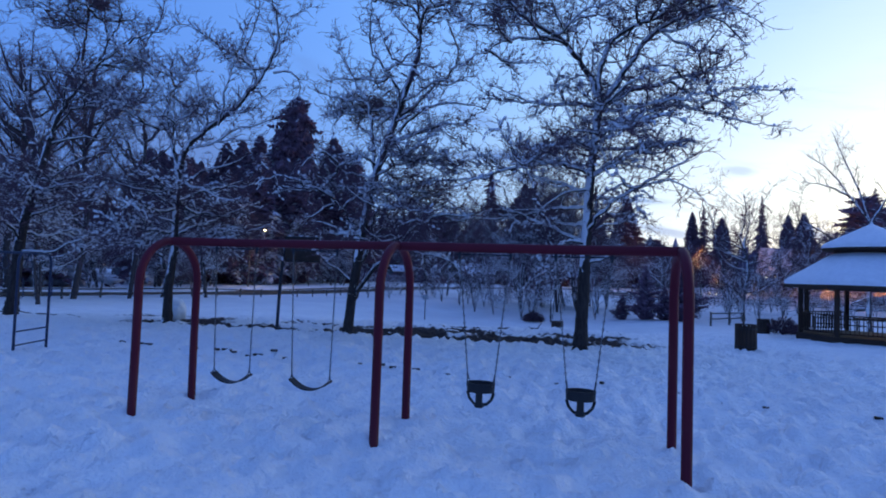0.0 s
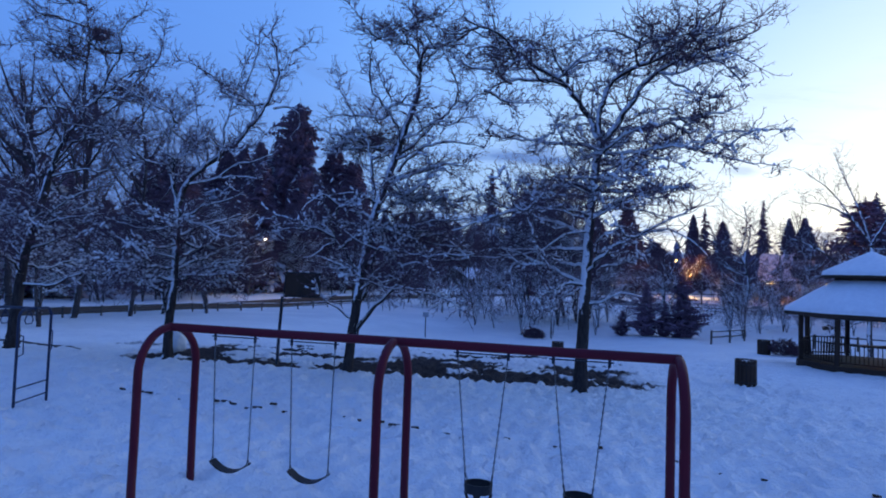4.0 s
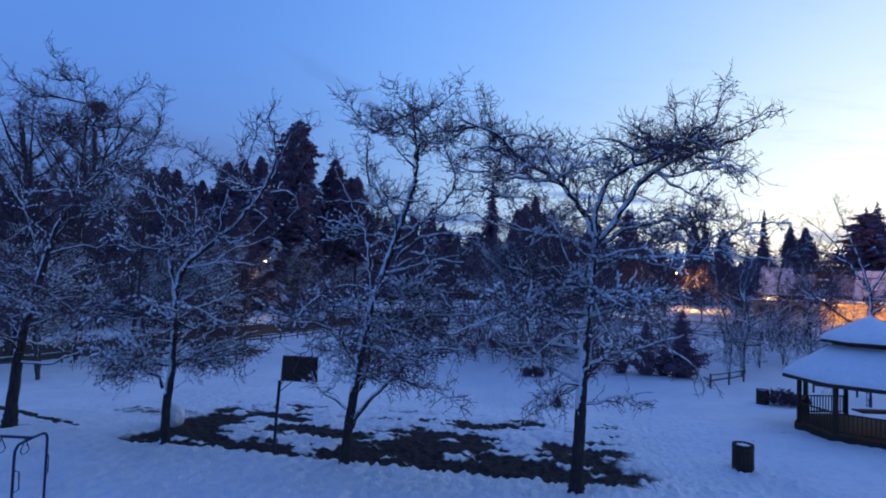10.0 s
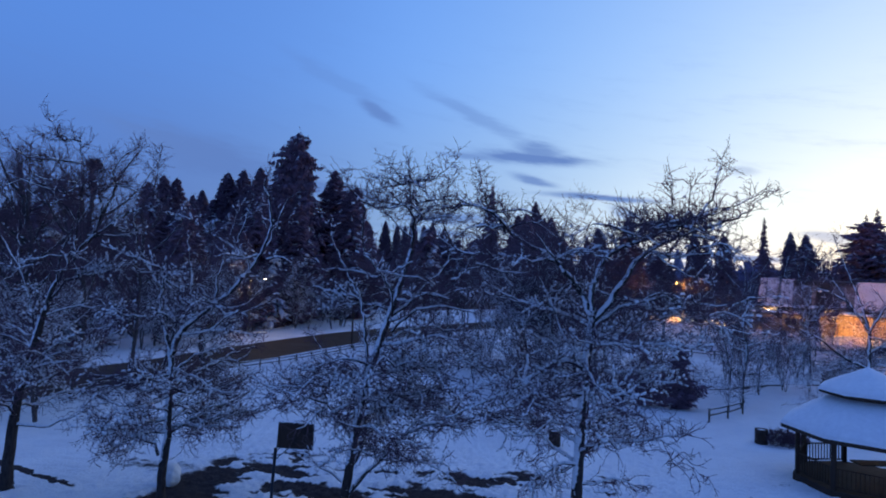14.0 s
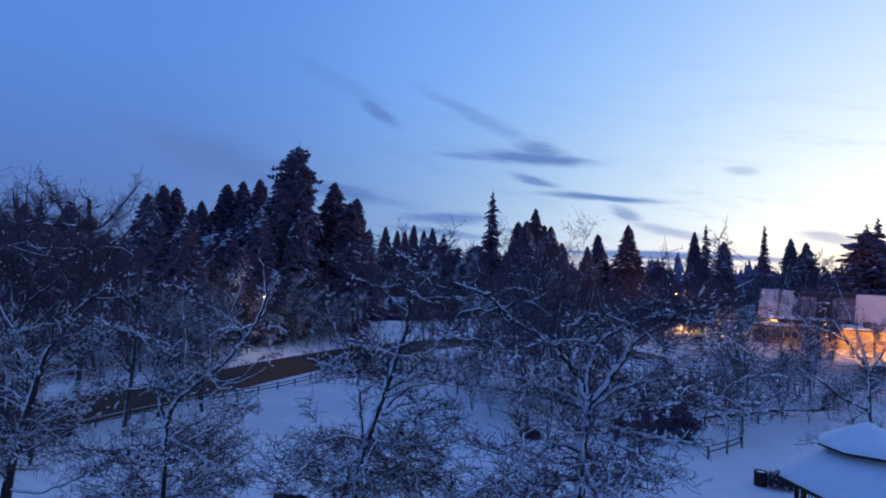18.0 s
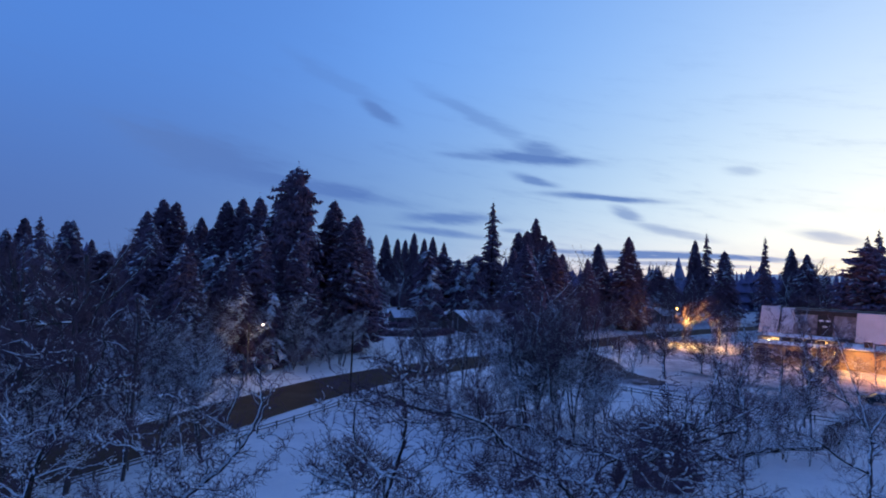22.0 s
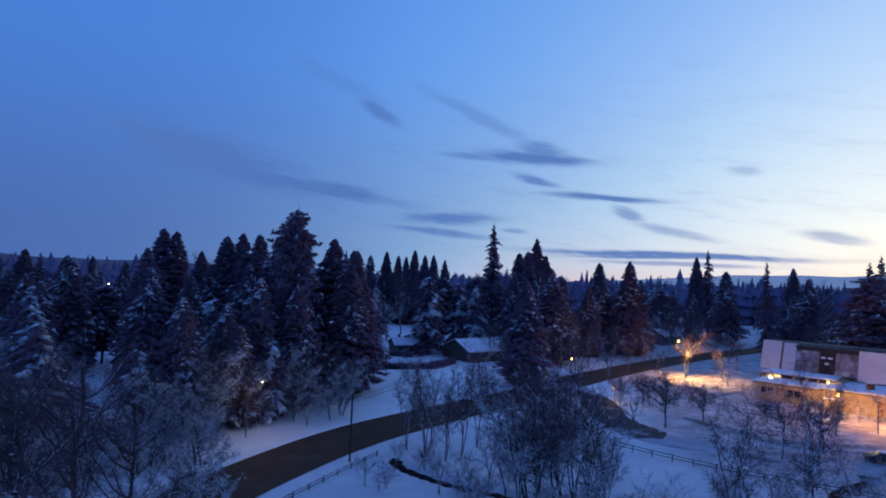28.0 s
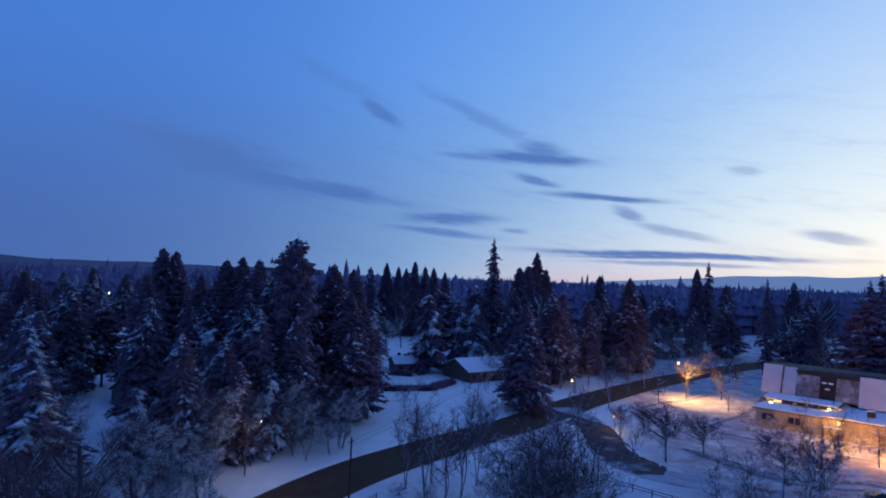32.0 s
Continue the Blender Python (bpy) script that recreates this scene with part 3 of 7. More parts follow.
def tree_meshes(segs, name, snow_share, snow_top, snow_thick, bark_mat, twig, seed, min_r=0.0, even=0.12, twig_snow=0.62):
    """The trunk-and-limbs mesh, the twig mesh and the snow mesh of a bare tree."""
    p0, p1, r0, r1, lv, shoot_id = segs
    rng = np.random.RandomState(seed)
    r0, r1 = np.maximum(r0, min_r), np.maximum(r1, min_r)
    big = lv == 0
    v, f = seg_tubes(p0[big], p1[big] + (p1[big] - p0[big]) * 0.06, r0[big], r1[big], 8)
    limbs = fast_mesh(name + "_limbs", v, f, bark_mat, True)
    v, f = seg_tubes(p0[~big], p1[~big], r0[~big], r1[~big], 3)
    twigs = fast_mesh(name + "_twigs", v, f, twig)
    d = p1 - p0
    flat = np.hypot(d[:, 0], d[:, 1]) / (np.linalg.norm(d, axis=1) + 1e-9)
    high = 1 - 0.75 * ease(p0[:, 2], snow_top * 0.45, snow_top)
    clump = 0.55 + 0.45 * np.sin(p0[:, 0] * 1.7 + 1.1 * np.sin(p0[:, 2] * 1.3)) * np.sin(p0[:, 2] * 2.1 + p0[:, 1] * 1.4)
    odds = snow_share * high * np.where(lv == 0, 2.2, np.where(lv == 1, 0.9, np.where(lv == 2, twig_snow, twig_snow * 0.4))) * np.where(lv == 0, 1.0, even + (1.82 - even) * ease(clump, 0.42, 0.85))
    dice = rng.random(shoot_id.max() + 2)[shoot_id]
    dice = np.where(lv == 0, rng.random(len(lv)) * 0.9, dice * 0.45 + rng.random(len(lv)) * 0.55)
    pick = (flat > np.where(lv == 0, 0.16, 0.3)) & (dice < odds)
    thick = snow_thick * rng.uniform(0.75, 1.25, pick.sum()) * (0.6 + 0.4 * high[pick]) * np.where(lv[pick] == 1, 0.9, np.where(lv[pick] == 2, 0.7, 0.5))
    thick = np.where(lv[pick] == 0, np.minimum(thick, 0.55 * r0[pick] + 0.015), thick)
    # on the limbs an unbroken ridge, on the twigs short clumps
    s0 = np.where(lv[pick] == 0, -0.03, rng.uniform(0.0, 0.5, pick.sum()))[:, None]
    s1 = np.where(lv[pick] == 0, 1.03, s0[:, 0] + rng.uniform(0.4, 0.8, pick.sum()))[:, None]
    a, dd = p0[pick], d[pick]
    v, f = seg_snow(a + dd * s0, a + dd * s1, r0[pick], r1[pick] * 0.8, thick)
    return limbs, twigs, fast_mesh(name + "_snow", v, f, snow_mat)


def bare_tree(name, x, y, z, turn, meshes, label, group=""):
    root = thing(name, x, y, z, turn, label, "tree", group)
    part("trunk", meshes[0], None, root)
    tagged(part("crown", meshes[1], None, root, "fine leafless twigs"), kind="stuff")
    tagged(part("snow", meshes[2], None, root, "snow lying along the branches"), kind="stuff")
    return root


def limb_set(seed, base_r, *lines, extra=11):
    """Limbs given as side and height along the row of trees; depth is added by chance but kept for each limb."""
    rng = random.Random(seed)
    out = []
    for n, line in enumerate(lines):
        lean = rng.uniform(-0.55, 0.55) if n else 0.0
        pts, start = [], line[0]
        for sx_, hz in line:
            run = math.hypot(sx_ - start[0], hz - start[1])
            pts.append((sx_, lean * run, hz))
        out.append((pts, base_r if n == 0 else base_r * (0.58 - 0.022 * min(n, 12))))
    # every limb springs from the nearest point of those before it
    for n in range(1, len(out)):
        s = out[n][0][0]
        best = None
        for m in range(n):
            for a, b in zip(out[m][0], out[m][0][1:]):
                for k in range(11):
                    q = Vector(a).lerp(Vector(b), k / 10)
                    d = math.hypot(s[0] - q.x, s[2] - q.z)
                    if best is None or d < best[0]:
                        best = (d, q)
        out[n] = ([tuple(best[1])] + [(a, b + best[1].y, c) for a, b, c in out[n][0][1:]], out[n][1])
    # further boughs towards and away from the row
    for n in range(extra):
        pts, r = out[0 if n < 4 else rng.randrange(len(lines))]
        k = rng.randrange(1 if pts is not out[0][0] else 2, len(pts))
        b = Vector(pts[k - 1]).lerp(Vector(pts[k]), rng.random())
        side = 1 if n % 2 else -1
        w = side * rng.uniform(0.7, 2.4)
        L = rng.uniform(1.4, 3.2)
        lift = rng.uniform(-0.15, 0.6) if b.z < 6 else rng.uniform(-0.3, 0.2)
        out.append(([tuple(b)] + [(b.x + L * q * math.cos(w), b.y + L * q * math.sin(w), b.z + L * lift * q ** 1.3 + rng.gauss(0, 0.08)) for q in (0.35, 0.7, 1.0)], base_r * 0.3))
    return out


def fruit_segments(limbs, seed):
    """Segments of an old fruit tree: crooked limbs, angular side branches, many short spurs and some upright shoots."""
    rng = random.Random(seed)
    P0, P1, R0, R1, LV, SH = [], [], [], [], [], []
    serial = [0]
    GAPS, REACH, STEP, THIN = (0.17, 0.15, 0.24), (1.05, 0.42, 0.15), (0.16, 0.14, 0.15), (0.0125, 0.0095, 0.008)

    def put(a, b, ra, rb, lv, sh):
        for bag, v in ((P0, tuple(a)), (P1, tuple(b)), (R0, ra), (R1, rb), (LV, lv), (SH, sh)):
            bag.append(v)

    def branch(at, way, length, r, lv, sprout=False):
        serial[0] += 1
        mine, p, d = serial[0], at.copy(), way.normalized()
        n = max(1 if lv == 3 else 2, int(length / STEP[lv - 1]))
        side = rng.choice((-1, 1))
        for k in range(n):
            crook = 0.10 if sprout else (0.27, 0.34, 0.4)[lv - 1]
            sag = 0.0 if sprout or lv == 3 else 0.06 if at.z > 6.5 else -0.10 if at.z < 4.5 and k > n * 0.4 else 0.02
            d = (d + Vector((rng.gauss(0, crook), rng.gauss(0, crook), rng.gauss(0, crook) + sag))).normalized()
            q = p + d * (length / n)
            q.z = max(q.z, 0.5)
            ra, rb = r * (1 - 0.5 * k / n), r * (1 - 0.5 * (k + 1) / n)
            put(p, q, ra, rb, lv, mine)
            if lv < 3:
                want = length / n / GAPS[lv] * (0.55 if sprout else 1.0)
                for _ in range(int(want + rng.random())):
                    side = -side
                    across = d.cross(Vector((rng.gauss(0, 0.5), rng.gauss(0, 0.5), 1.0))).normalized() * side
                    e = d * rng.uniform(0.35, 0.9) + across + Vector((0, 0, rng.gauss(0.22 if at.z > 4.5 else -0.05, 0.45)))
                    branch(p.lerp(q, rng.random()), e, REACH[lv] * rng.uniform(0.45, 1.6), max(THIN[lv], rb * 0.62), lv + 1)
            p = q

    for n, (r, *pts) in enumerate(limbs):
        pts = [Vector(q) for q in pts]
        ext = [2 * pts[0] - pts[1], *pts, 2 * pts[-1] - pts[-2]]
        line = []
        for i in range(1, len(ext) - 2):
            a, b, c, d = ext[i - 1:i + 3]
            m = max(2, int((c - b).length / 0.22))
            for k in range(m):
                t = k / m
                q = 0.5 * (2 * b + (c - a) * t + (2 * a - 5 * b + 4 * c - d) * t * t + (3 * b - a - 3 * c + d) * t ** 3)
                w = 0.008 if n == 0 else 0.028
                line.append(q + Vector((rng.gauss(0, w), rng.gauss(0, w), rng.gauss(0, w))))
        line.append(pts[-1])
        total = len(line) - 1
        for i in range(total):
            t0, t1 = i / total, (i + 1) / total
            end = 0.55 if n == 0 else 0.2
            flare = 1 + 0.35 * max(0.0, 1 - line[i].z / 0.5) if n == 0 else 1.0
            ra, rb = r * (1 - (1 - end) * t0) * flare, r * (1 - (1 - end) * t1)
            a, b = line[i], line[i + 1]
            put(a, b, ra, rb, 0, 0)
            if a.z < 2.3 or (n == 0 and rng.random() < 0.6) or t0 < 0.08:
                continue
            ax = (b - a).normalized()
            for _ in range(int((b - a).length / GAPS[0] * (0.75 + 0.7 * t0) + rng.random())):
                e = Vector((rng.gauss(0, 1), rng.gauss(0, 1), rng.gauss(0.3 if a.z > 5 else -0.1, 0.75)))
                e = (e - ax * e.dot(ax)).normalized() + ax * rng.uniform(0.2, 1.1)
                branch(a.lerp(b, rng.random()), e, REACH[0] * rng.uniform(0.3, 1.2) * (1.1 - 0.5 * t0) * min(1.1, 0.5 + 6 * r), max(THIN[0], rb * 0.33), 1)
            if a.z > 7 and t0 < 0.7 and rng.random() < 0.2:
                branch(b, Vector((rng.gauss(0, 0.25), rng.gauss(0, 0.25), 1)), rng.uniform(0.3, 0.8), 0.011, 1, True)
        for k in range(2):
            branch(line[-1], (line[-1] - line[-3]).normalized() + Vector((rng.gauss(0, 0.4), rng.gauss(0, 0.4), rng.gauss(0, 0.3))), rng.uniform(0.2, 0.45), max(THIN[0], r * 0.2), 1)
    return [np.array(q) for q in (P0, P1, R0, R1, LV, SH)]


def fruit_tree(x, y, z, label, boughs=42, skin=None):
    """Takes the limbs one by one, a radius and points each (the trunk first), and plants the tree when called with none."""
    limbs = []

    def add(*limb):
        if limb:
            limbs.append(limb)
            return
        seed = int(abs(x) * 10)
        rng = random.Random(seed)
        limbs[0] = (limbs[0][0], Vector(limbs[0][1]) - Vector((0, 0, 0.5)), *limbs[0][2:])
        # lesser boughs that grow across the row and fill the round of the crown
        firm = [limb for limb in limbs if limb[0] >= 0.045][:7]
        for n in range(boughs):
            own = firm[0] if n < 18 else firm[1 + rng.randrange(len(firm) - 1)]
            pts = [Vector(q) for q in own[1:]]
            f = rng.uniform(0.3, 0.8) if n < 18 else rng.uniform(0.32, 0.98)
            u = f * (len(pts) - 1) * 0.999
            b = pts[int(u)].lerp(pts[int(u) + 1], u - int(u))
            if b.z < 2.5:
                continue
            w = (1 if n % 2 else -1) * rng.uniform(0.5, 2.6)
            long = rng.uniform(1.8, 4.0) * (1.0 if n < 18 else 1.0 - 0.55 * f) * (1.0 if b.z < 8 else 0.8)
            lift = rng.uniform(-0.15, 0.45) if b.z < 6 else rng.uniform(-0.3, 0.3)
            line = [b + Vector((long * q * math.cos(w + 0.3 * q), long * q * math.sin(w + 0.3 * q), long * lift * q * (1.3 - 0.5 * q) + rng.gauss(0, 0.1))) for q in (0, 0.33, 0.68, 1.0)]
            limbs.append((0.05 if long > 2.4 else 0.04, *line))
            for side in (-1, 1):
                c = line[1].lerp(line[2], rng.random())
                u, more = w + side * rng.uniform(0.5, 1.1), rng.uniform(0.9, 1.8)
                limbs.append((0.026, c, *(c + Vector((more * q * math.cos(u), more * q * math.sin(u), more * q * rng.uniform(-0.25, 0.45))) for q in (0.5, 1.0))))
        bare_tree("fruit_tree", x, y, z, 0, tree_meshes(fruit_segments(limbs, seed), "fruit_tree", 0.62, 12.5, 0.07, skin or bark, twig_mat, seed, even=0.03, twig_snow=0.24), label, "fruit trees beside the court")
    return add


def build_park_trees():
    tree = fruit_tree(4.21, 17.29, 0.15, "leafless fruit tree with arching snow-lined limbs beside the court")
    tree(0.2, (-0.1, 0.0, 0.0), (0.0, 0.0, 2.4), (0.1, 0.0, 4.9), (0.3, 0.0, 7.0), (0.4, 0.0, 7.5))
    tree(0.095, (0.3, 0.0, 7.4), (0.0, -0.1, 8.0), (-0.9, -0.2, 9.0), (-2.0, -0.3, 9.6), (-2.9, -0.4, 10.4), (-3.8, -0.5, 10.7))
    tree(0.09, (0.3, 0.0, 7.5), (0.3, -0.1, 8.3), (0.8, -0.2, 9.3), (1.7, -0.3, 9.7), (2.8, -0.5, 10.2), (3.9, -0.6, 10.6))
    tree(0.02, (3.9, -0.6, 10.6), (4.7, -0.6, 11.0), (5.4, -0.7, 11.2))
    tree(0.105, (0.4, 0.0, 7.3), (0.8, -0.1, 7.8), (1.7, -0.2, 9.2), (2.7, -0.4, 9.8), (4.1, -0.5, 10.3), (4.7, -0.6, 10.6))
    tree(0.065, (0.4, 0.0, 7.1), (1.2, 0.1, 7.6), (2.7, 0.3, 8.0), (3.6, 0.5, 7.3), (4.3, 0.6, 7.1))
    tree(0.022, (4.3, 0.6, 7.1), (5.2, 0.7, 7.0), (6.4, 0.9, 6.9))
    tree(0.04, (0.3, 0.0, 6.2), (0.7, 0.1, 6.5), (1.8, 0.3, 7.1), (2.9, 0.5, 7.4), (3.5, 0.6, 7.3))
    tree(0.045, (-0.9, -0.2, 9.0), (-1.8, -0.1, 9.1), (-2.4, 0.0, 9.1), (-2.9, 0.1, 8.9), (-3.6, 0.2, 8.5))
    tree(0.03, (-0.7, -0.2, 8.9), (-0.7, -0.2, 9.6), (-0.6, -0.2, 10.2))
    tree(0.03, (-2.4, -0.3, 10.0), (-2.8, -0.4, 9.9), (-3.3, -0.5, 9.9), (-3.7, -0.5, 9.7))
    tree(0.03, (-2.9, -0.4, 10.4), (-3.0, -0.3, 11.0), (-3.2, -0.2, 11.5))
    tree(0.035, (4.1, 0.6, 7.1), (4.8, 0.7, 7.7), (5.5, 0.8, 8.0), (6.4, 0.9, 8.1))
    tree(0.04, (3.3, -0.5, 10.4), (3.7, -0.4, 11.0), (3.9, -0.3, 11.7), (4.1, -0.2, 12.3))
    tree(0.035, (2.8, -0.5, 10.1), (2.9, -0.7, 10.8), (2.9, -0.9, 11.2))
    tree(0.03, (2.5, -0.4, 9.9), (2.6, -0.2, 10.8), (2.6, 0.0, 11.7))
    tree(0.035, (3.1, -0.4, 9.9), (3.9, -0.3, 9.7), (4.4, -0.1, 9.4), (4.7, 0.1, 9.2))
    tree(0.035, (2.0, -0.3, 9.4), (2.4, -0.5, 9.0), (2.9, -0.7, 8.7), (3.3, -0.9, 8.5))
    tree(0.07, (0.2, 0.0, 5.8), (-0.7, -0.1, 6.0), (-2.0, -0.4, 5.2), (-3.2, -0.8, 4.7), (-4.0, -0.9, 4.4))
    tree(0.04, (0.2, 0.0, 5.8), (-0.4, 0.2, 6.7), (-0.8, 0.3, 7.6), (-1.2, 0.5, 8.5))
    tree(0.03, (0.2, 0.0, 5.2), (-0.5, 0.3, 5.4), (-1.2, 0.7, 5.2), (-2.0, 1.0, 5.7))
    tree(0.04, (0.2, 0.0, 4.0), (0.5, -0.1, 4.5), (1.0, -0.3, 4.7), (1.3, -0.4, 4.5), (1.3, -0.6, 4.0))
    tree(0.035, (0.2, 0.0, 5.0), (0.8, 0.2, 5.3), (1.4, 0.5, 5.3))
    tree(0.04, (0.1, 0.0, 3.3), (0.8, 0.3, 3.6), (1.6, 0.6, 3.7))
    tree(0.045, (0.0, 0.0, 2.9), (-0.5, -0.2, 3.0), (-1.0, -0.3, 2.8), (-1.6, -0.5, 2.5))
    tree(0.04, (0.0, 0.0, 2.4), (0.4, -0.3, 2.5), (0.9, -0.6, 2.8), (1.4, -0.9, 2.7))
    tree(0.035, (0.0, 0.0, 3.0), (-0.5, 0.3, 2.6), (-0.9, 0.5, 2.2), (-1.6, 0.8, 1.7))
    tree(0.035, (0.1, 0.0, 4.6), (-0.7, -0.2, 4.4), (-1.3, -0.5, 4.0), (-1.7, -0.7, 3.5))
    tree()
    tree = fruit_tree(-3.05, 18.93, -0.02, "leafless fruit tree with a forked leaning trunk and snowy twigs")
    tree(0.165, (0.0, 0.0, 0.0), (0.1, 0.0, 1.2), (0.6, 0.0, 4.7), (1.5, 0.0, 7.7), (2.0, 0.0, 9.4))
    tree(0.06, (2.0, 0.0, 9.4), (2.0, 0.1, 10.2), (1.9, 0.1, 11.2), (1.8, 0.2, 12.2))
    tree(0.085, (0.1, 0.0, 1.1), (0.6, -0.1, 1.9), (1.6, -0.3, 3.0), (2.6, -0.6, 3.8), (4.0, -0.8, 4.0))
    tree(0.035, (1.6, -0.3, 2.9), (2.4, -0.5, 2.7), (3.0, -0.7, 2.6), (3.7, -0.9, 2.2))
    tree(0.07, (0.3, 0.0, 2.3), (0.6, 0.1, 2.9), (0.7, 0.4, 4.0), (1.8, 0.6, 4.5), (2.4, 0.7, 4.8))
    tree(0.04, (0.6, 0.2, 3.1), (1.2, 0.3, 3.8), (1.7, 0.5, 4.4), (2.2, 0.7, 5.1))
    tree(0.055, (0.2, 0.0, 3.2), (-0.1, -0.1, 3.8), (-0.5, -0.3, 4.3), (-0.6, -0.4, 4.8), (-0.7, -0.6, 5.2))
    tree(0.035, (-0.5, -0.3, 4.2), (-0.8, -0.5, 4.1), (-1.0, -0.8, 3.8), (-1.3, -1.0, 3.7))
    tree(0.035, (0.0, 0.0, 1.8), (-0.4, -0.1, 2.1), (-0.7, -0.2, 2.3), (-1.0, -0.3, 2.7))
    tree(0.065, (0.7, 0.0, 5.4), (0.6, 0.1, 6.2), (0.3, 0.3, 7.7), (-0.7, 0.5, 7.9), (-1.4, 0.6, 8.1))
    tree(0.055, (1.3, 0.0, 7.0), (1.4, -0.1, 7.9), (0.9, -0.2, 8.8), (0.4, -0.3, 9.5), (0.5, -0.4, 11.3))
    tree(0.065, (1.4, 0.0, 7.2), (2.1, 0.1, 7.8), (2.6, 0.2, 8.4), (3.0, 0.2, 8.7), (3.3, 0.3, 9.1), (3.8, 0.4, 9.2))
    tree(0.04, (3.0, 0.2, 8.7), (3.3, 0.3, 9.3), (3.2, 0.3, 10.0), (2.9, 0.3, 10.6), (3.1, 0.4, 11.3), (3.3, 0.4, 12.0))
    tree(0.055, (1.4, 0.0, 6.7), (1.9, -0.1, 7.2), (2.5, -0.3, 7.5), (3.2, -0.4, 7.6), (3.9, -0.6, 7.5))
    tree(0.04, (1.3, 0.0, 6.4), (1.9, 0.2, 6.7), (2.7, 0.4, 6.9), (3.3, 0.6, 6.7))
    tree(0.03, (2.0, 0.1, 10.2), (2.5, 0.2, 10.8), (3.0, 0.4, 11.3))
    tree(0.03, (2.0, 0.0, 9.8), (1.5, -0.1, 10.2), (1.2, -0.3, 10.5))
    tree(0.04, (0.8, 0.0, 5.5), (0.3, -0.3, 5.8), (-0.3, -0.6, 5.8), (-0.8, -0.9, 5.6))
    tree(0.04, (0.7, 0.0, 5.1), (0.1, 0.3, 5.3), (-0.6, 0.5, 5.5), (-1.3, 0.8, 6.4))
    tree(0.04, (0.3, 0.3, 7.8), (-0.2, 0.6, 8.6), (-0.7, 0.9, 9.5), (-0.9, 1.2, 10.3))
    tree(0.035, (1.2, 0.0, 6.3), (1.8, -0.3, 5.9), (2.5, -0.5, 5.6), (3.2, -0.8, 5.1))
    tree()
    tree = fruit_tree(-9.81, 20.45, 0.05, "leafless fruit tree leaning over the court with snow-plastered trunk", 30, bark_white)
    tree(0.17, (0.2, 0.0, 0.0), (0.2, 0.0, 1.3), (0.3, 0.0, 2.5), (0.3, 0.0, 3.5), (0.3, 0.0, 4.7), (0.3, 0.0, 5.3))
    tree(0.085, (0.3, 0.0, 5.2), (0.2, -0.1, 5.9), (-0.1, -0.1, 7.1), (0.0, -0.2, 8.1), (0.3, -0.3, 8.4))
    tree(0.115, (0.3, 0.0, 5.4), (0.7, -0.1, 6.3), (2.6, -0.2, 8.0), (3.7, -0.4, 9.9), (3.5, -0.5, 11.7))
    tree(0.05, (0.4, 0.0, 4.7), (0.8, 0.1, 5.2), (1.3, 0.2, 5.5), (1.9, 0.4, 5.7), (2.4, 0.5, 6.0))
    tree(0.04, (0.7, -0.1, 6.2), (1.5, -0.3, 6.3), (2.3, -0.5, 6.4), (3.4, -0.8, 6.3))
    tree(0.035, (1.8, -0.4, 6.4), (2.2, -0.2, 6.8), (2.8, -0.1, 7.0), (3.3, 0.0, 7.2), (3.7, 0.1, 7.5))
    tree(0.04, (1.8, -0.2, 7.5), (1.9, -0.1, 8.4), (2.0, 0.1, 9.2), (2.2, 0.2, 10.1), (2.4, 0.3, 10.8))
    tree(0.04, (3.0, -0.3, 8.4), (2.9, -0.4, 9.0), (2.1, -0.5, 9.5), (1.0, -0.7, 10.2), (0.4, -0.8, 10.3))
    tree(0.03, (3.7, -0.4, 9.4), (4.0, -0.3, 10.5), (4.4, -0.2, 11.2), (4.9, -0.1, 11.4))
    tree(0.06, (0.0, 0.0, 1.9), (-0.1, -0.1, 2.3), (-0.4, -0.3, 2.5), (-0.8, -0.4, 2.7), (-1.3, -0.6, 2.8))
    tree(0.045, (0.3, 0.0, 2.6), (0.5, 0.2, 2.9), (1.1, 0.4, 2.9), (1.9, 0.6, 3.0))
    tree(0.035, (0.3, 0.0, 4.5), (-0.5, 0.4, 4.6), (-1.4, 0.7, 4.8))
    tree(0.035, (0.3, 0.0, 3.4), (0.1, -0.4, 3.6), (-0.3, -0.7, 3.8))
    tree(0.03, (2.6, -0.5, 9.4), (2.8, -0.6, 10.0), (3.1, -0.7, 10.6), (3.2, -0.9, 11.3))
    tree(0.03, (3.6, -0.3, 8.9), (4.2, -0.2, 9.0), (4.5, 0.0, 8.5), (4.1, 0.2, 8.0))
    tree(0.03, (0.1, -0.1, 6.8), (0.3, 0.2, 7.2), (0.6, 0.5, 7.5))
    tree(0.03, (0.0, -0.2, 7.6), (-0.4, -0.5, 8.4), (-0.6, -0.8, 9.0))
    tree(0.04, (1.0, -0.1, 6.7), (0.8, 0.2, 7.9), (0.6, 0.4, 9.0), (0.3, 0.7, 9.8))
    tree(0.035, (0.4, 0.0, 4.9), (1.3, -0.3, 4.7), (2.2, -0.6, 4.3), (2.9, -0.9, 4.4))
    tree()
    tree = fruit_tree(-16.37, 22.01, 0.21, "tall leafless fruit tree with a dark nest in its top")
    tree(0.225, (0.1, 0.0, 0.0), (0.2, 0.0, 1.3), (0.4, 0.0, 3.3), (0.9, 0.0, 5.4), (1.2, 0.0, 6.6))
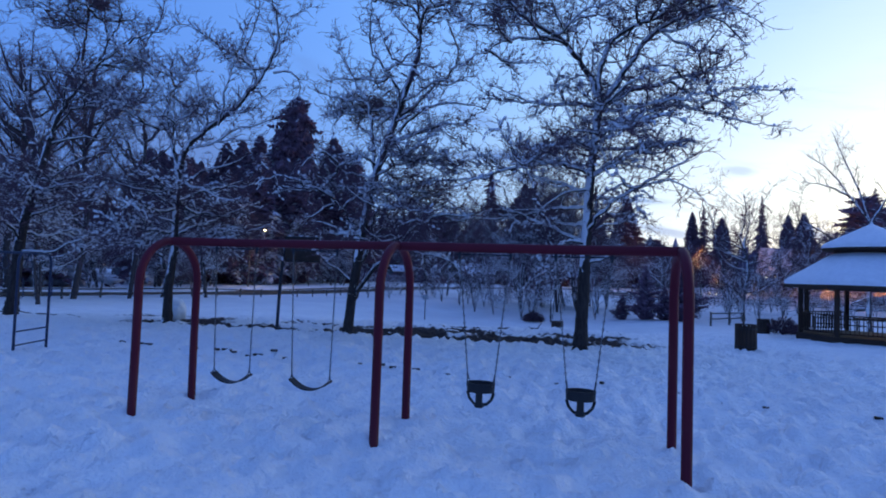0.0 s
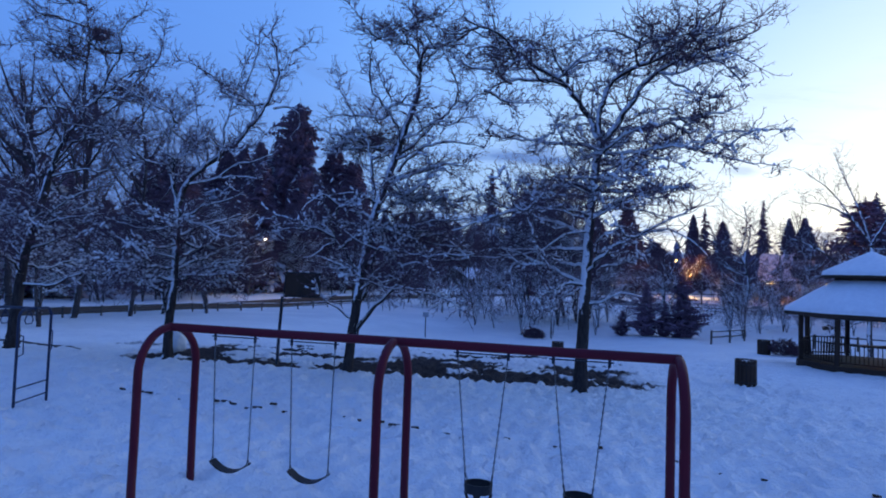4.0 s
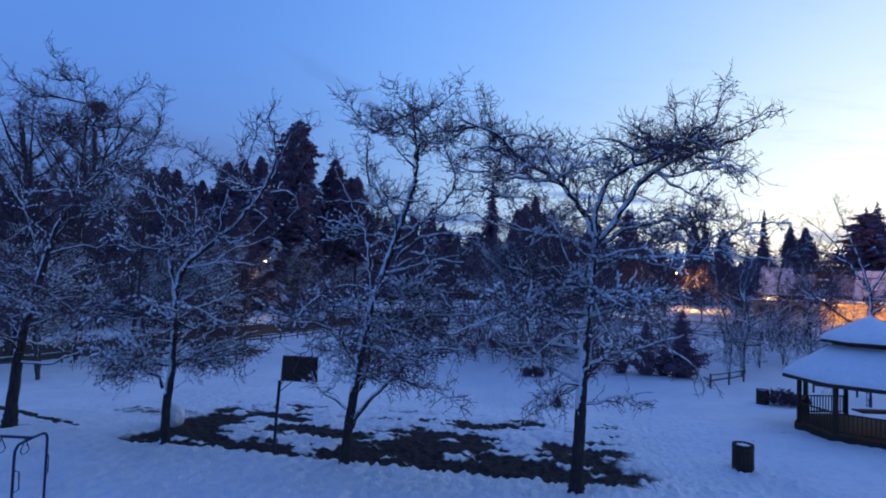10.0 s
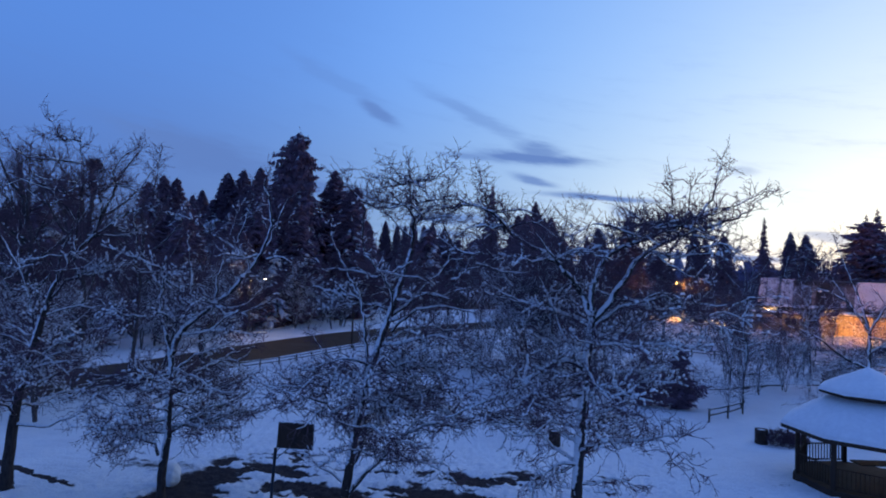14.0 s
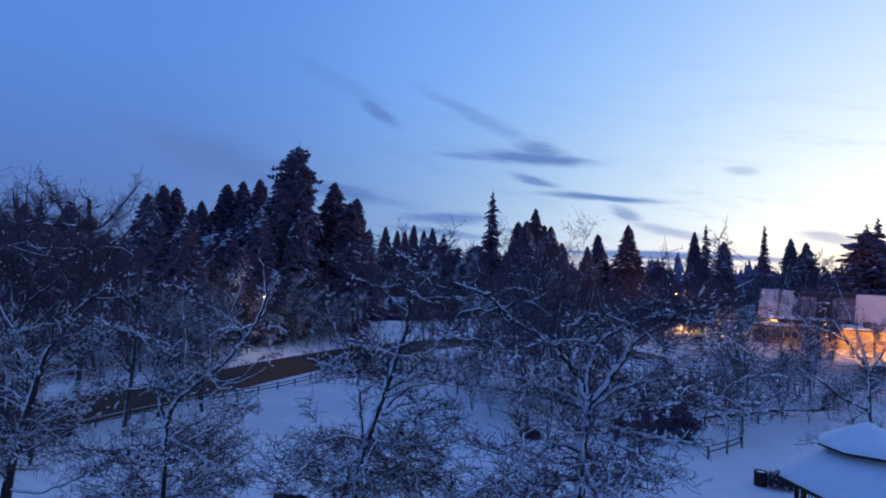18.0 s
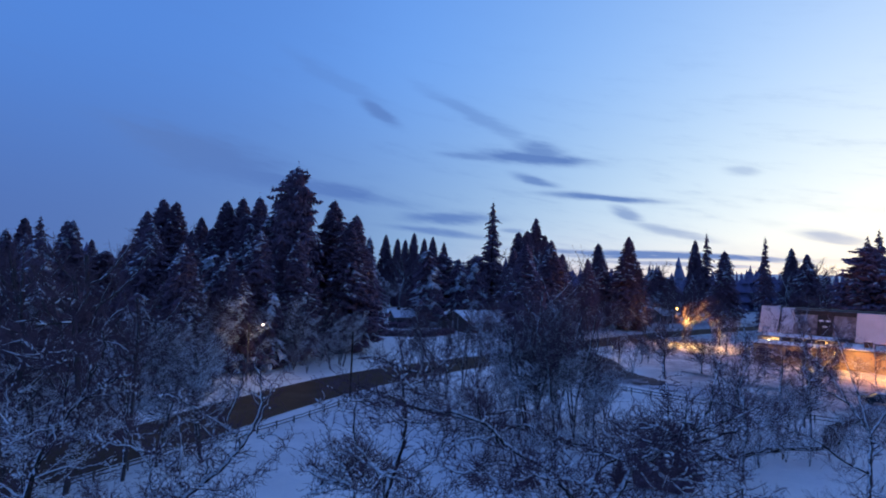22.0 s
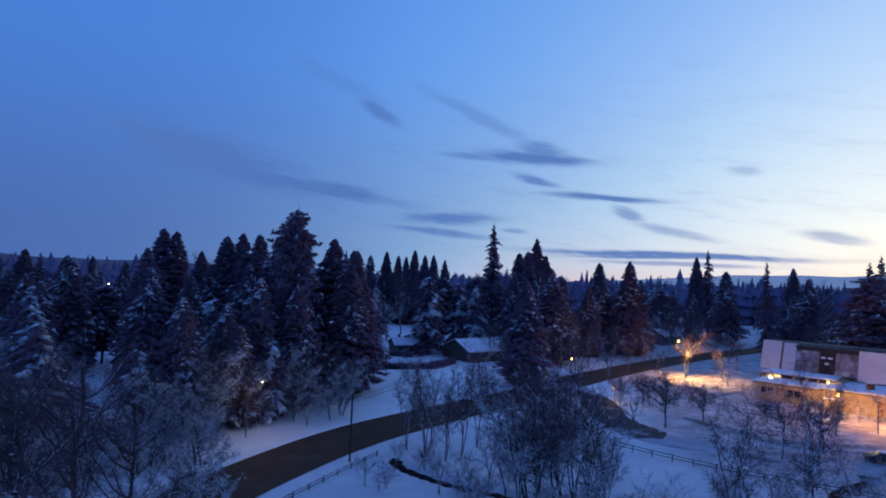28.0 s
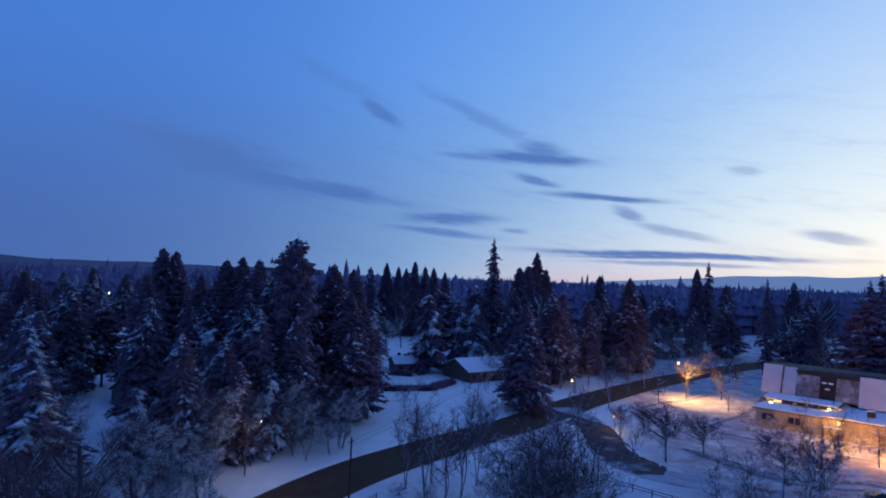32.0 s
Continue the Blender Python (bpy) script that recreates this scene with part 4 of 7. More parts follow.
    tree(0.095, (1.2, 0.0, 6.5), (1.6, -0.1, 7.6), (2.3, -0.2, 8.5), (2.8, -0.2, 9.3), (3.6, -0.3, 9.8), (4.2, -0.4, 10.3))
    tree(0.055, (1.3, 0.0, 6.8), (1.9, 0.1, 7.7), (2.5, 0.2, 8.0), (3.3, 0.4, 8.3), (4.3, 0.5, 8.4))
    tree(0.04, (4.3, 0.5, 8.4), (4.3, 0.5, 9.4), (4.1, 0.6, 10.1), (4.3, 0.7, 10.8), (4.8, 0.7, 11.6), (4.9, 0.8, 12.9))
    tree(0.055, (2.3, -0.2, 8.5), (2.3, -0.1, 9.8), (2.3, 0.0, 11.0), (2.3, 0.1, 11.9), (2.0, 0.2, 13.3))
    tree(0.045, (1.7, -0.1, 7.6), (1.8, -0.2, 8.7), (2.3, -0.3, 10.0), (1.7, -0.5, 10.8), (1.2, -0.6, 11.5))
    tree(0.045, (2.8, -0.2, 9.2), (3.2, -0.1, 10.3), (2.9, 0.1, 11.4), (3.0, 0.3, 12.5))
    tree(0.04, (3.2, -0.1, 10.3), (3.6, 0.0, 11.2), (3.5, 0.1, 12.2), (4.3, 0.2, 13.0))
    tree(0.045, (0.4, 0.0, 2.2), (1.6, -0.2, 2.2), (2.6, -0.4, 2.6), (3.9, -0.6, 3.2))
    tree(0.045, (0.5, 0.0, 3.5), (1.2, 0.2, 3.8), (1.9, 0.5, 4.2), (2.7, 0.7, 4.3))
    tree(0.045, (0.4, 0.0, 3.1), (0.0, -0.2, 3.7), (-0.5, -0.5, 3.9))
    tree(0.045, (0.9, 0.0, 5.4), (0.4, 0.2, 7.0), (-0.2, 0.4, 8.3), (-0.5, 0.6, 9.7))
    tree(0.04, (0.7, 0.0, 4.3), (1.9, -0.3, 5.3), (3.1, -0.5, 5.8), (4.2, -0.8, 6.1))
    tree(0.04, (1.1, 0.0, 6.3), (2.1, 0.3, 6.7), (3.0, 0.5, 6.7), (3.9, 0.8, 7.1))
    tree(0.035, (4.2, -0.4, 10.2), (5.0, -0.6, 10.5), (5.7, -0.8, 10.6))
    tree(0.035, (-0.2, 0.4, 8.2), (-1.2, 0.8, 9.2), (-2.1, 1.2, 10.0))
    tree(0.035, (0.6, 0.0, 4.2), (0.1, -0.3, 5.0), (-0.4, -0.6, 5.3))
    tree()


def build_gazebo_tree():
    limbs = limb_set(17, 0.15, [(0, -0.1), (0, 3.0), (0.1, 5.0), (0.1, 6.9)], [(0, 4.6), (-1.5, 5.3), (-3.2, 6.5), (-5.0, 7.1)], [(0.1, 6.9), (-0.7, 8.5), (-1.6, 10.3), (-2.7, 11.3)],
                     [(0.1, 6.9), (0.1, 9.0), (0.0, 11.0), (-0.1, 12.9)], [(0.1, 6.9), (0.9, 8.6), (1.8, 10.4), (2.3, 11.8)], [(0.1, 5.5), (1.4, 6.2), (2.8, 7.4), (3.6, 8.6)],
                     [(-0.7, 8.5), (-1.8, 9.2), (-3.2, 9.5)], [(0, 3.0), (-1.6, 2.8), (-3.4, 2.3)], [(0, 2.4), (-1.5, 2.0), (-3.0, 1.4)], [(0, 3.5), (1.6, 3.2), (3.0, 2.6)], extra=6)
    segs = bare_segments(limbs, 47, 1.0, 0.75, 0.15, twig_len=0.7, kink=1.2)
    x, y = 25.8, 35.2
    bare_tree("bare_tree", x, y, gz(x, y), 0, tree_meshes(segs, "gazebo_tree", 0.3, 14.0, 0.05, bark_far, twig_mat, 67), "leafless tree with a pale trunk and fanned top behind the gazebo")


def build_lamp_tree():
    """A bare street tree whose limbs reach round the corner lamp."""
    limbs = [(0.24, (0, 0, -0.4), (0, 0, 2.5), (0.2, 0, 5.0), (0.4, 0.1, 6.4)), (0.17, (0.2, 0, 4.8), (1.6, -0.4, 7.0), (3.4, -0.7, 8.6), (5.9, -0.9, 10.6)),
             (0.16, (0.3, 0, 5.4), (2.4, 0.3, 7.2), (4.6, 0.6, 8.8), (6.4, 0.8, 9.0)), (0.14, (0.4, 0.1, 6.3), (-0.3, -0.5, 7.8), (0.3, -0.8, 9.2)), (0.13, (0.2, 0, 4.4), (-1.0, 0.8, 6.2), (-2.2, 1.4, 7.2)),
             (0.13, (0.2, 0, 4.6), (1.5, -1.0, 5.6), (3.0, -1.8, 6.2), (4.6, -2.2, 6.8)), (0.12, (0.4, 0.1, 6.2), (1.4, 0.9, 8.0), (2.2, 1.5, 9.8)), (0.1, (3.4, -0.7, 8.6), (3.8, -1.2, 9.8), (4.4, -1.4, 10.6)), (0.1, (3.4, 0.4, 8.0), (5.0, 0.2, 7.8), (6.2, 0.0, 7.2))]
    segs = fruit_segments(limbs, 83)
    bare_tree("street_tree", 58.2, 141.4, gz(58.2, 141.4), 0, tree_meshes(segs, "street_tree", 0.25, 12.0, 0.06, bark_far, twig_mat, 84, 0.014), "leafless street tree lit orange by the lamp beside it")


def wild_tree(seed, height, crown, stems=1, rise=0.75, r=0.16, limbs=9):
    """Limbs of an ordinary bare tree: a trunk or several stems with rising boughs."""
    rng = random.Random(seed)
    out = []
    for s in range(stems):
        w = rng.uniform(0, 6.28)
        tilt = 0.0 if stems == 1 else crown * 0.4
        top = (math.cos(w) * tilt, math.sin(w) * tilt, height * rng.uniform(0.8, 1.0))
        trunk = [(0.0, 0.0, -0.15)]
        for k in (0.3, 0.6, 0.85, 1.0):
            trunk.append((top[0] * k + rng.gauss(0, 0.02) * height, top[1] * k + rng.gauss(0, 0.02) * height, top[2] * k))
        out.append((trunk, r / math.sqrt(stems)))
        for n in range(max(3, limbs // stems)):
            k = rng.uniform(0.22, 0.85)
            a = rng.uniform(0, 6.28)
            u = k * 3.999
            b = Vector(trunk[int(u)]).lerp(Vector(trunk[int(u) + 1]), u - int(u))
            L = crown * rng.uniform(0.7, 1.15) * (1.15 - 0.6 * k)
            p = [tuple(b)]
            for q in (0.4, 0.75, 1.0):
                p.append((b.x + math.cos(a) * L * q, b.y + math.sin(a) * L * q, b.z + L * rise * q ** 1.4 + rng.gauss(0, 0.12)))
            out.append((p, r * 0.45 / math.sqrt(stems)))
    return out


def build_wild_trees():
    kinds = []
    for i, (h, c, st, rise, r, n, dens, sh) in enumerate([(11.5, 3.9, 3, 1.15, 0.13, 18, 0.5, 0.06), (9, 4.0, 1, 0.55, 0.16, 13, 0.62, 0.10), (17.5, 4.8, 1, 1.1, 0.22, 20, 0.62, 0.08),
                                                          (5.0, 2.4, 3, 0.9, 0.08, 10, 0.7, 0.4), (2.4, 1.5, 4, 0.9, 0.045, 8, 0.6, 0.45),
                                                          (10.0, 4.6, 2, 0.6, 0.19, 22, 0.8, 0.9), (6.6, 4.3, 1, 0.5, 0.19, 18, 0.72, 0.06)]):
        limbs = wild_tree(90 + i, h, c, st, rise, r, n)
        segs = fruit_segments([(q, *pts) for pts, q in limbs], 125) if sh > 0.8 else bare_segments(limbs, 120 + i, 1.0, dens, r / math.sqrt(st), 0.1, 2 if h < 6 else 3, 0.7 if h > 6 else 0.5, kink=0.7)
        kinds.append(tree_meshes(segs, "bare_tree", sh, h * 1.5, 0.052 if h > 6 else 0.05, bark_far, twig_mat, 140 + i, 0.0085 if h > 6 else 0.006, 0.6 if sh > 0.9 else 0.25))
    names = ("multi-stemmed leafless tree dusted with snow", "spreading leafless tree dusted with snow", "tall leafless roadside tree with fine upright twigs",
             "leafless snowy thicket of thin stems", "low leafless shrub loaded with snow", "leafless tree heavily loaded with snow", "round-headed leafless tree with a short dark trunk")
    kind_name = ("bare_tree", "bare_tree", "tall_bare_tree", "thicket", "shrub", "snowy_tree", "lawn_tree")
    spots = [(-2.0, 75, 0, 1.05), (2.6, 74.5, 0, 1.1), (6.1, 92.5, 0, 0.8), (10.9, 55.2, 0, 1.3), (7.8, 57.4, 0, 1.25), (13.4, 58.5, 0, 1.3), (10.4, 61.5, 5, 1.3), (15.6, 61.5, 0, 1.1), (8.6, 55.4, 5, 0.95), (14.0, 52.5, 5, 0.75), (12.7, 60.5, 5, 1.05), (9.0, 59.5, 5, 1.1), (34.6, 91.2, 6, 1.12), (42.8, 96.6, 6, 0.8), (36.4, 107.0, 6, 0.7), (33.0, 109.5, 6, 0.6), (52.5, 95.5, 6, 0.55),
             (31.1, 103.3, 3, 1.0), (37.9, 107.8, 3, 1.0), (43.3, 69.2, 0, 1.12), (27.9, 56.5, 0, 1.05), (38.5, 61.0, 1, 0.9), (33.0, 56.5, 3, 1.0), (30.5, 60.0, 3, 0.9), (40.0, 64.5, 3, 0.9), (35.5, 53.5, 4, 1.0), (43.0, 61.5, 4, 1.1), (24.3, 47.0, 1, 0.9), (23.2, 45.0, 3, 0.8), (48.5, 76, 1, 0.9), (52, 62, 0, 0.9),
             (-36.6, 62.0, 5, 0.8), (-46, 53, 5, 0.9), (-40, 58, 5, 0.75), (-33, 64, 5, 0.7), (-24.3, 38.4, 2, 0.98), (-27.6, 37.0, 2, 0.95), (-30.0, 40.5, 2, 0.9), (-22.0, 41.0, 2, 0.8), (-22.5, 32.5, 5, 0.8), (-18.7, 46.2, 5, 0.95), (-21.2, 44.0, 5, 0.75), (-27.5, 34.0, 5, 0.95), (-31.5, 45.5, 5, 0.8), (-27.0, 83.0, 5, 0.95), (-31.0, 77.5, 5, 0.9), (-22.5, 88.5, 5, 0.85), (-35.5, 73.0, 5, 1.0), (-40.5, 64.5, 5, 0.95), (-33.5, 82.0, 5, 1.15), (-25.5, 92.0, 5, 1.1), (-29.0, 70.5, 5, 0.7), (1.8, 58.9, 3, 0.8), (8.5, 45.5, 3, 1.1), (6.5, 47.5, 3, 1.0), (7.6, 50.0, 4, 1.0), (4.6, 51.6, 4, 0.9),
             (3.0, 53.5, 3, 1.0), (12.5, 47.5, 3, 0.9), (21.8, 44.0, 4, 0.8), (27.5, 50.5, 3, 0.9), (31, 52.5, 4, 1.1), (35, 62.0, 3, 0.9), (37, 55, 4, 1.0), (36.5, 60, 3, 1.0),
             (24.5, 108, 0, 0.7), (61, 146, 1, 0.9), (44, 140, 0, 0.85), (36, 128, 0, 0.95), (70, 152, 0, 0.9), (80, 165, 1, 0.9), (52, 152, 0, 1.0), (62, 128, 3, 0.8), (58, 112, 4, 1.2), (63, 113, 4, 1.1),
             (66, 104, 3, 0.6), (70, 99, 4, 1.2), (-19.7, 85.5, 3, 1.0), (-28, 84, 1, 1.0), (-33, 78, 0, 1.05), (-38, 72, 1, 1.05), (-43, 64, 0, 0.95), (-47, 70, 0, 1.1), (-36, 84, 0, 1.15), (-29, 92, 0, 1.1), (-23, 90, 1, 1.0),
             (-52, 60, 1, 1.0), (-57, 68, 0, 1.1), (-45, 80, 0, 1.1), (-40, 92, 0, 1.2), (-52, 88, 1, 1.2), (-34, 98, 1, 1.2), (-20, 97, 0, 0.9), (-16, 92, 3, 1.0), (-62, 80, 0, 1.2), (-41, 55, 3, 1.2), (-37, 61, 3, 1.3),
             (-33, 68, 3, 1.2), (-48, 55, 3, 1.3), (-29, 74, 3, 1.1), (27, 150, 0, 0.9), (33, 158, 0, 1.1), (20, 140, 1, 0.9), (10, 140, 3, 1.0), (-6, 128, 3, 0.9), (-8, 122, 3, 0.8), (96, 150, 2, 0.8), (104, 158, 2, 0.85), (110, 150, 2, 0.8),
             (-4.5, 76.5, 0, 0.9), (0.6, 72.5, 0, 0.85), (4.8, 78.5, 0, 0.95), (-1.2, 79, 3, 1.2), (16.4, 58.0, 0, 0.7), (7.0, 62.5, 3, 1.1), (19.5, 50.5, 3, 1.1),
             (15.5, 62, 0, 0.7), (5.5, 66.5, 3, 1.2), (18.5, 66, 3, 1.2), (56, 66, 1, 0.9), (28.0, 57.5, 3, 1.0),
             (45, 78, 1, 0.9), (53, 82, 1, 0.9), (30, 92, 3, 1.0), (60, 90, 0, 0.8), (68, 92, 1, 0.8), (75, 95, 0, 0.8), (49, 134, 1, 0.8), (66, 140, 1, 0.85), (74, 148, 0, 0.8)]
    # a ragged edge of trees close along the far side of the road
    edge = random.Random(77)
    far_side = [(x, y) for x, y in ROAD_LINE if 30 < y < 90]
    for n in range(34):
        i = edge.randrange(len(far_side) - 1)
        (ax, ay), (bx, by) = far_side[i], far_side[i + 1]
        long = math.hypot(bx - ax, by - ay)
        off = edge.uniform(7.5, 15)
        x, y = ax - (by - ay) / long * off + edge.uniform(-1, 1), ay + (bx - ax) / long * off + edge.uniform(-1, 1)
        if x < -0.17 * y and math.hypot(x + 25, y - 78) > 6:
            spots.append((x, y, edge.choice((5, 5, 0, 3, 3, 4)), edge.uniform(0.5, 0.9)))
    grove = random.Random(55)
    while len(spots) < 185:
        y = grove.uniform(62, 128)
        x = grove.uniform(-0.95, -0.16) * y
        if float(line_distance(np.array(x), np.array(y), ROAD_LINE)) > 8 and x < -14 and not -0.27 < x / y < -0.13 and not (-0.63 < x / y < -0.52 and y > 74):
            spots.append((x, y, grove.choice((0, 5, 5, 1, 3, 3)), grove.uniform(0.8, 1.2)))
    while len(spots) < 320:
        y = 150 + 260 * grove.random() ** 1.2
        x = grove.uniform(-0.95, 1.0) * y
        if float(line_distance(np.array(x), np.array(y), ROAD_LINE)) > 10 and not (-24 < x < 20 and y < 185) and not (40 < x < 125 and y < 175):
            spots.append((x, y, grove.choice((0, 0, 1, 5, 2)), grove.uniform(1.0, 1.6)))
    while len(spots) < 370:
        y = grove.uniform(128, 215)
        x = grove.uniform(0.08, 0.55) * y
        if float(line_distance(np.array(x), np.array(y), ROAD_LINE)) > 8 and (y > 1.1 * x + 100):
            spots.append((x, y, grove.choice((0, 1, 1, 3)), grove.uniform(0.8, 1.15)))
    # brush along the stream and the damp lawn before it
    brush = random.Random(91)
    for n in range(46):
        x, y = brush.choice(STREAM_LINE)
        spots.append((x + brush.gauss(0, 2.6), y + brush.choice((-1, 1)) * brush.uniform(1.6, 5.5), brush.choice((3, 4, 4, 4)), brush.uniform(0.5, 1.0)))
    rng = random.Random(3)
    for x, y, k, s in spots:
        if -0.66 < x / y < -0.53 and 62 < y < 112:
            continue
        root = bare_tree(kind_name[k], x, y, gz(x, y), rng.uniform(0, 360), kinds[k], names[k], kind_name[k] + "s of the park and roadside")
        root.scale = (s * rng.uniform(0.9, 1.1), s * rng.uniform(0.9, 1.1), s)


# ---------------------------------------------------------------- conifers
def conifer_meshes(name, seed, height, width, whorls, per, droop, snow, taper=1.0, bare=0.08, gap=0.0, tip=0.12, blade=0.36, pad=1.0, rough=1.0):
    """Trunk, needle boughs and snow pads of a conifer, as three meshes."""
    rng = np.random.RandomState(seed)
    tz = np.array([-0.3, 0.25, 0.6, 1.0]) * height
    p = np.stack([rng.normal(0, 0.01, 4) * height * [0, 1, 1, 0], rng.normal(0, 0.01, 4) * height * [0, 1, 1, 0], tz], 1)
    rr = np.array([0.022, 0.017, 0.009, 0.001]) * height
    tv, tf = seg_tubes(p[:-1], p[1:], rr[:-1], rr[1:], 8)
    n = whorls * per
    lev = np.repeat(np.linspace(bare, 0.985, whorls), per) + rng.normal(0, 0.8 / whorls, n)
    ang = rng.uniform(0, 2 * math.pi, n)
    shape = np.clip((1 - lev), 0, 1) ** taper
    low = np.clip((lev - bare) / 0.16 + 0.45, 0, 1)
    L = width * (shape * low * rng.uniform(1.0 - 0.65 * rough, 1.02 + 0.13 * rough, n) * (1 + rough * (0.28 * np.sin(2 * ang + 11 * lev + seed) + 0.25 * np.sin(3 * ang - 29 * lev + 2 * seed))) + tip * 0.10)
    if gap:
        L *= np.where(rng.random(n) < gap, rng.uniform(0.25, 0.7, n), 1)
    ux, uy = np.cos(ang), np.sin(ang)
    K = 7
    V, F, SV, SF = [], [], [], []
    t = np.linspace(0.18, 1.0, K)
    size = blade * width / 3.2
    for k in range(K):
        r = L * t[k]
        z = lev * height + 0.22 * L * t[k] - droop * L * t[k] ** 2
        c = np.stack([ux * r, uy * r, z], 1)
        for side in (-1, 0, 1):
            w = ang + side * rng.uniform(0.5, 1.1, n)
            ln = size * rng.uniform(0.7, 1.7, n) * (1.25 - 0.5 * t[k]) * (0.10 + 1.42 * shape ** 0.55)
            d = np.stack([np.cos(w) * ln, np.sin(w) * ln, rng.uniform(-0.75, 0.12, n) * ln], 1)
            o = np.stack([-np.sin(w), np.cos(w), rng.uniform(-0.5, 0.5, n)], 1) * (ln * 0.27)[:, None]
            up_ = np.array([[0, 0, 1.0]]) * (ln * 0.22)[:, None]
            V.append(np.stack([c - o - up_, c + o - up_, c + d, c + up_], 1).reshape(-1, 3))
            if side != 0 or k == K - 1:
                q = rng.random(n) < snow * (0.4 + 0.6 * t[k]) * np.clip(-0.5 + 3.4 * np.sin(3 * ang + 13 * lev + seed) * np.sin(23 * lev + 2 * ang), 0.0, 3.2)
                cc, dd, oo, uu = c[q] + up_[q] * 1.2, d[q] * rng.uniform(0.55, 0.95, (q.sum(), 1)) * pad, o[q] * pad, up_[q] * pad
                SV.append(np.stack([cc - oo, cc + oo, cc + dd, cc + uu * 1.1], 1).reshape(-1, 3))
    def tets(vs):
        v = np.concatenate(vs)
        b = (np.arange(len(v) // 4) * 4)[:, None]
        return v, np.concatenate([b + [0, 1, 3], b + [1, 2, 3], b + [2, 0, 3], b + [0, 2, 1]])
    v, f = tets(V)
    sv, sf = tets(SV)
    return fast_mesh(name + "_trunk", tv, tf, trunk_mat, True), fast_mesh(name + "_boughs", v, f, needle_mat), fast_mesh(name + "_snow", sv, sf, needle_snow)


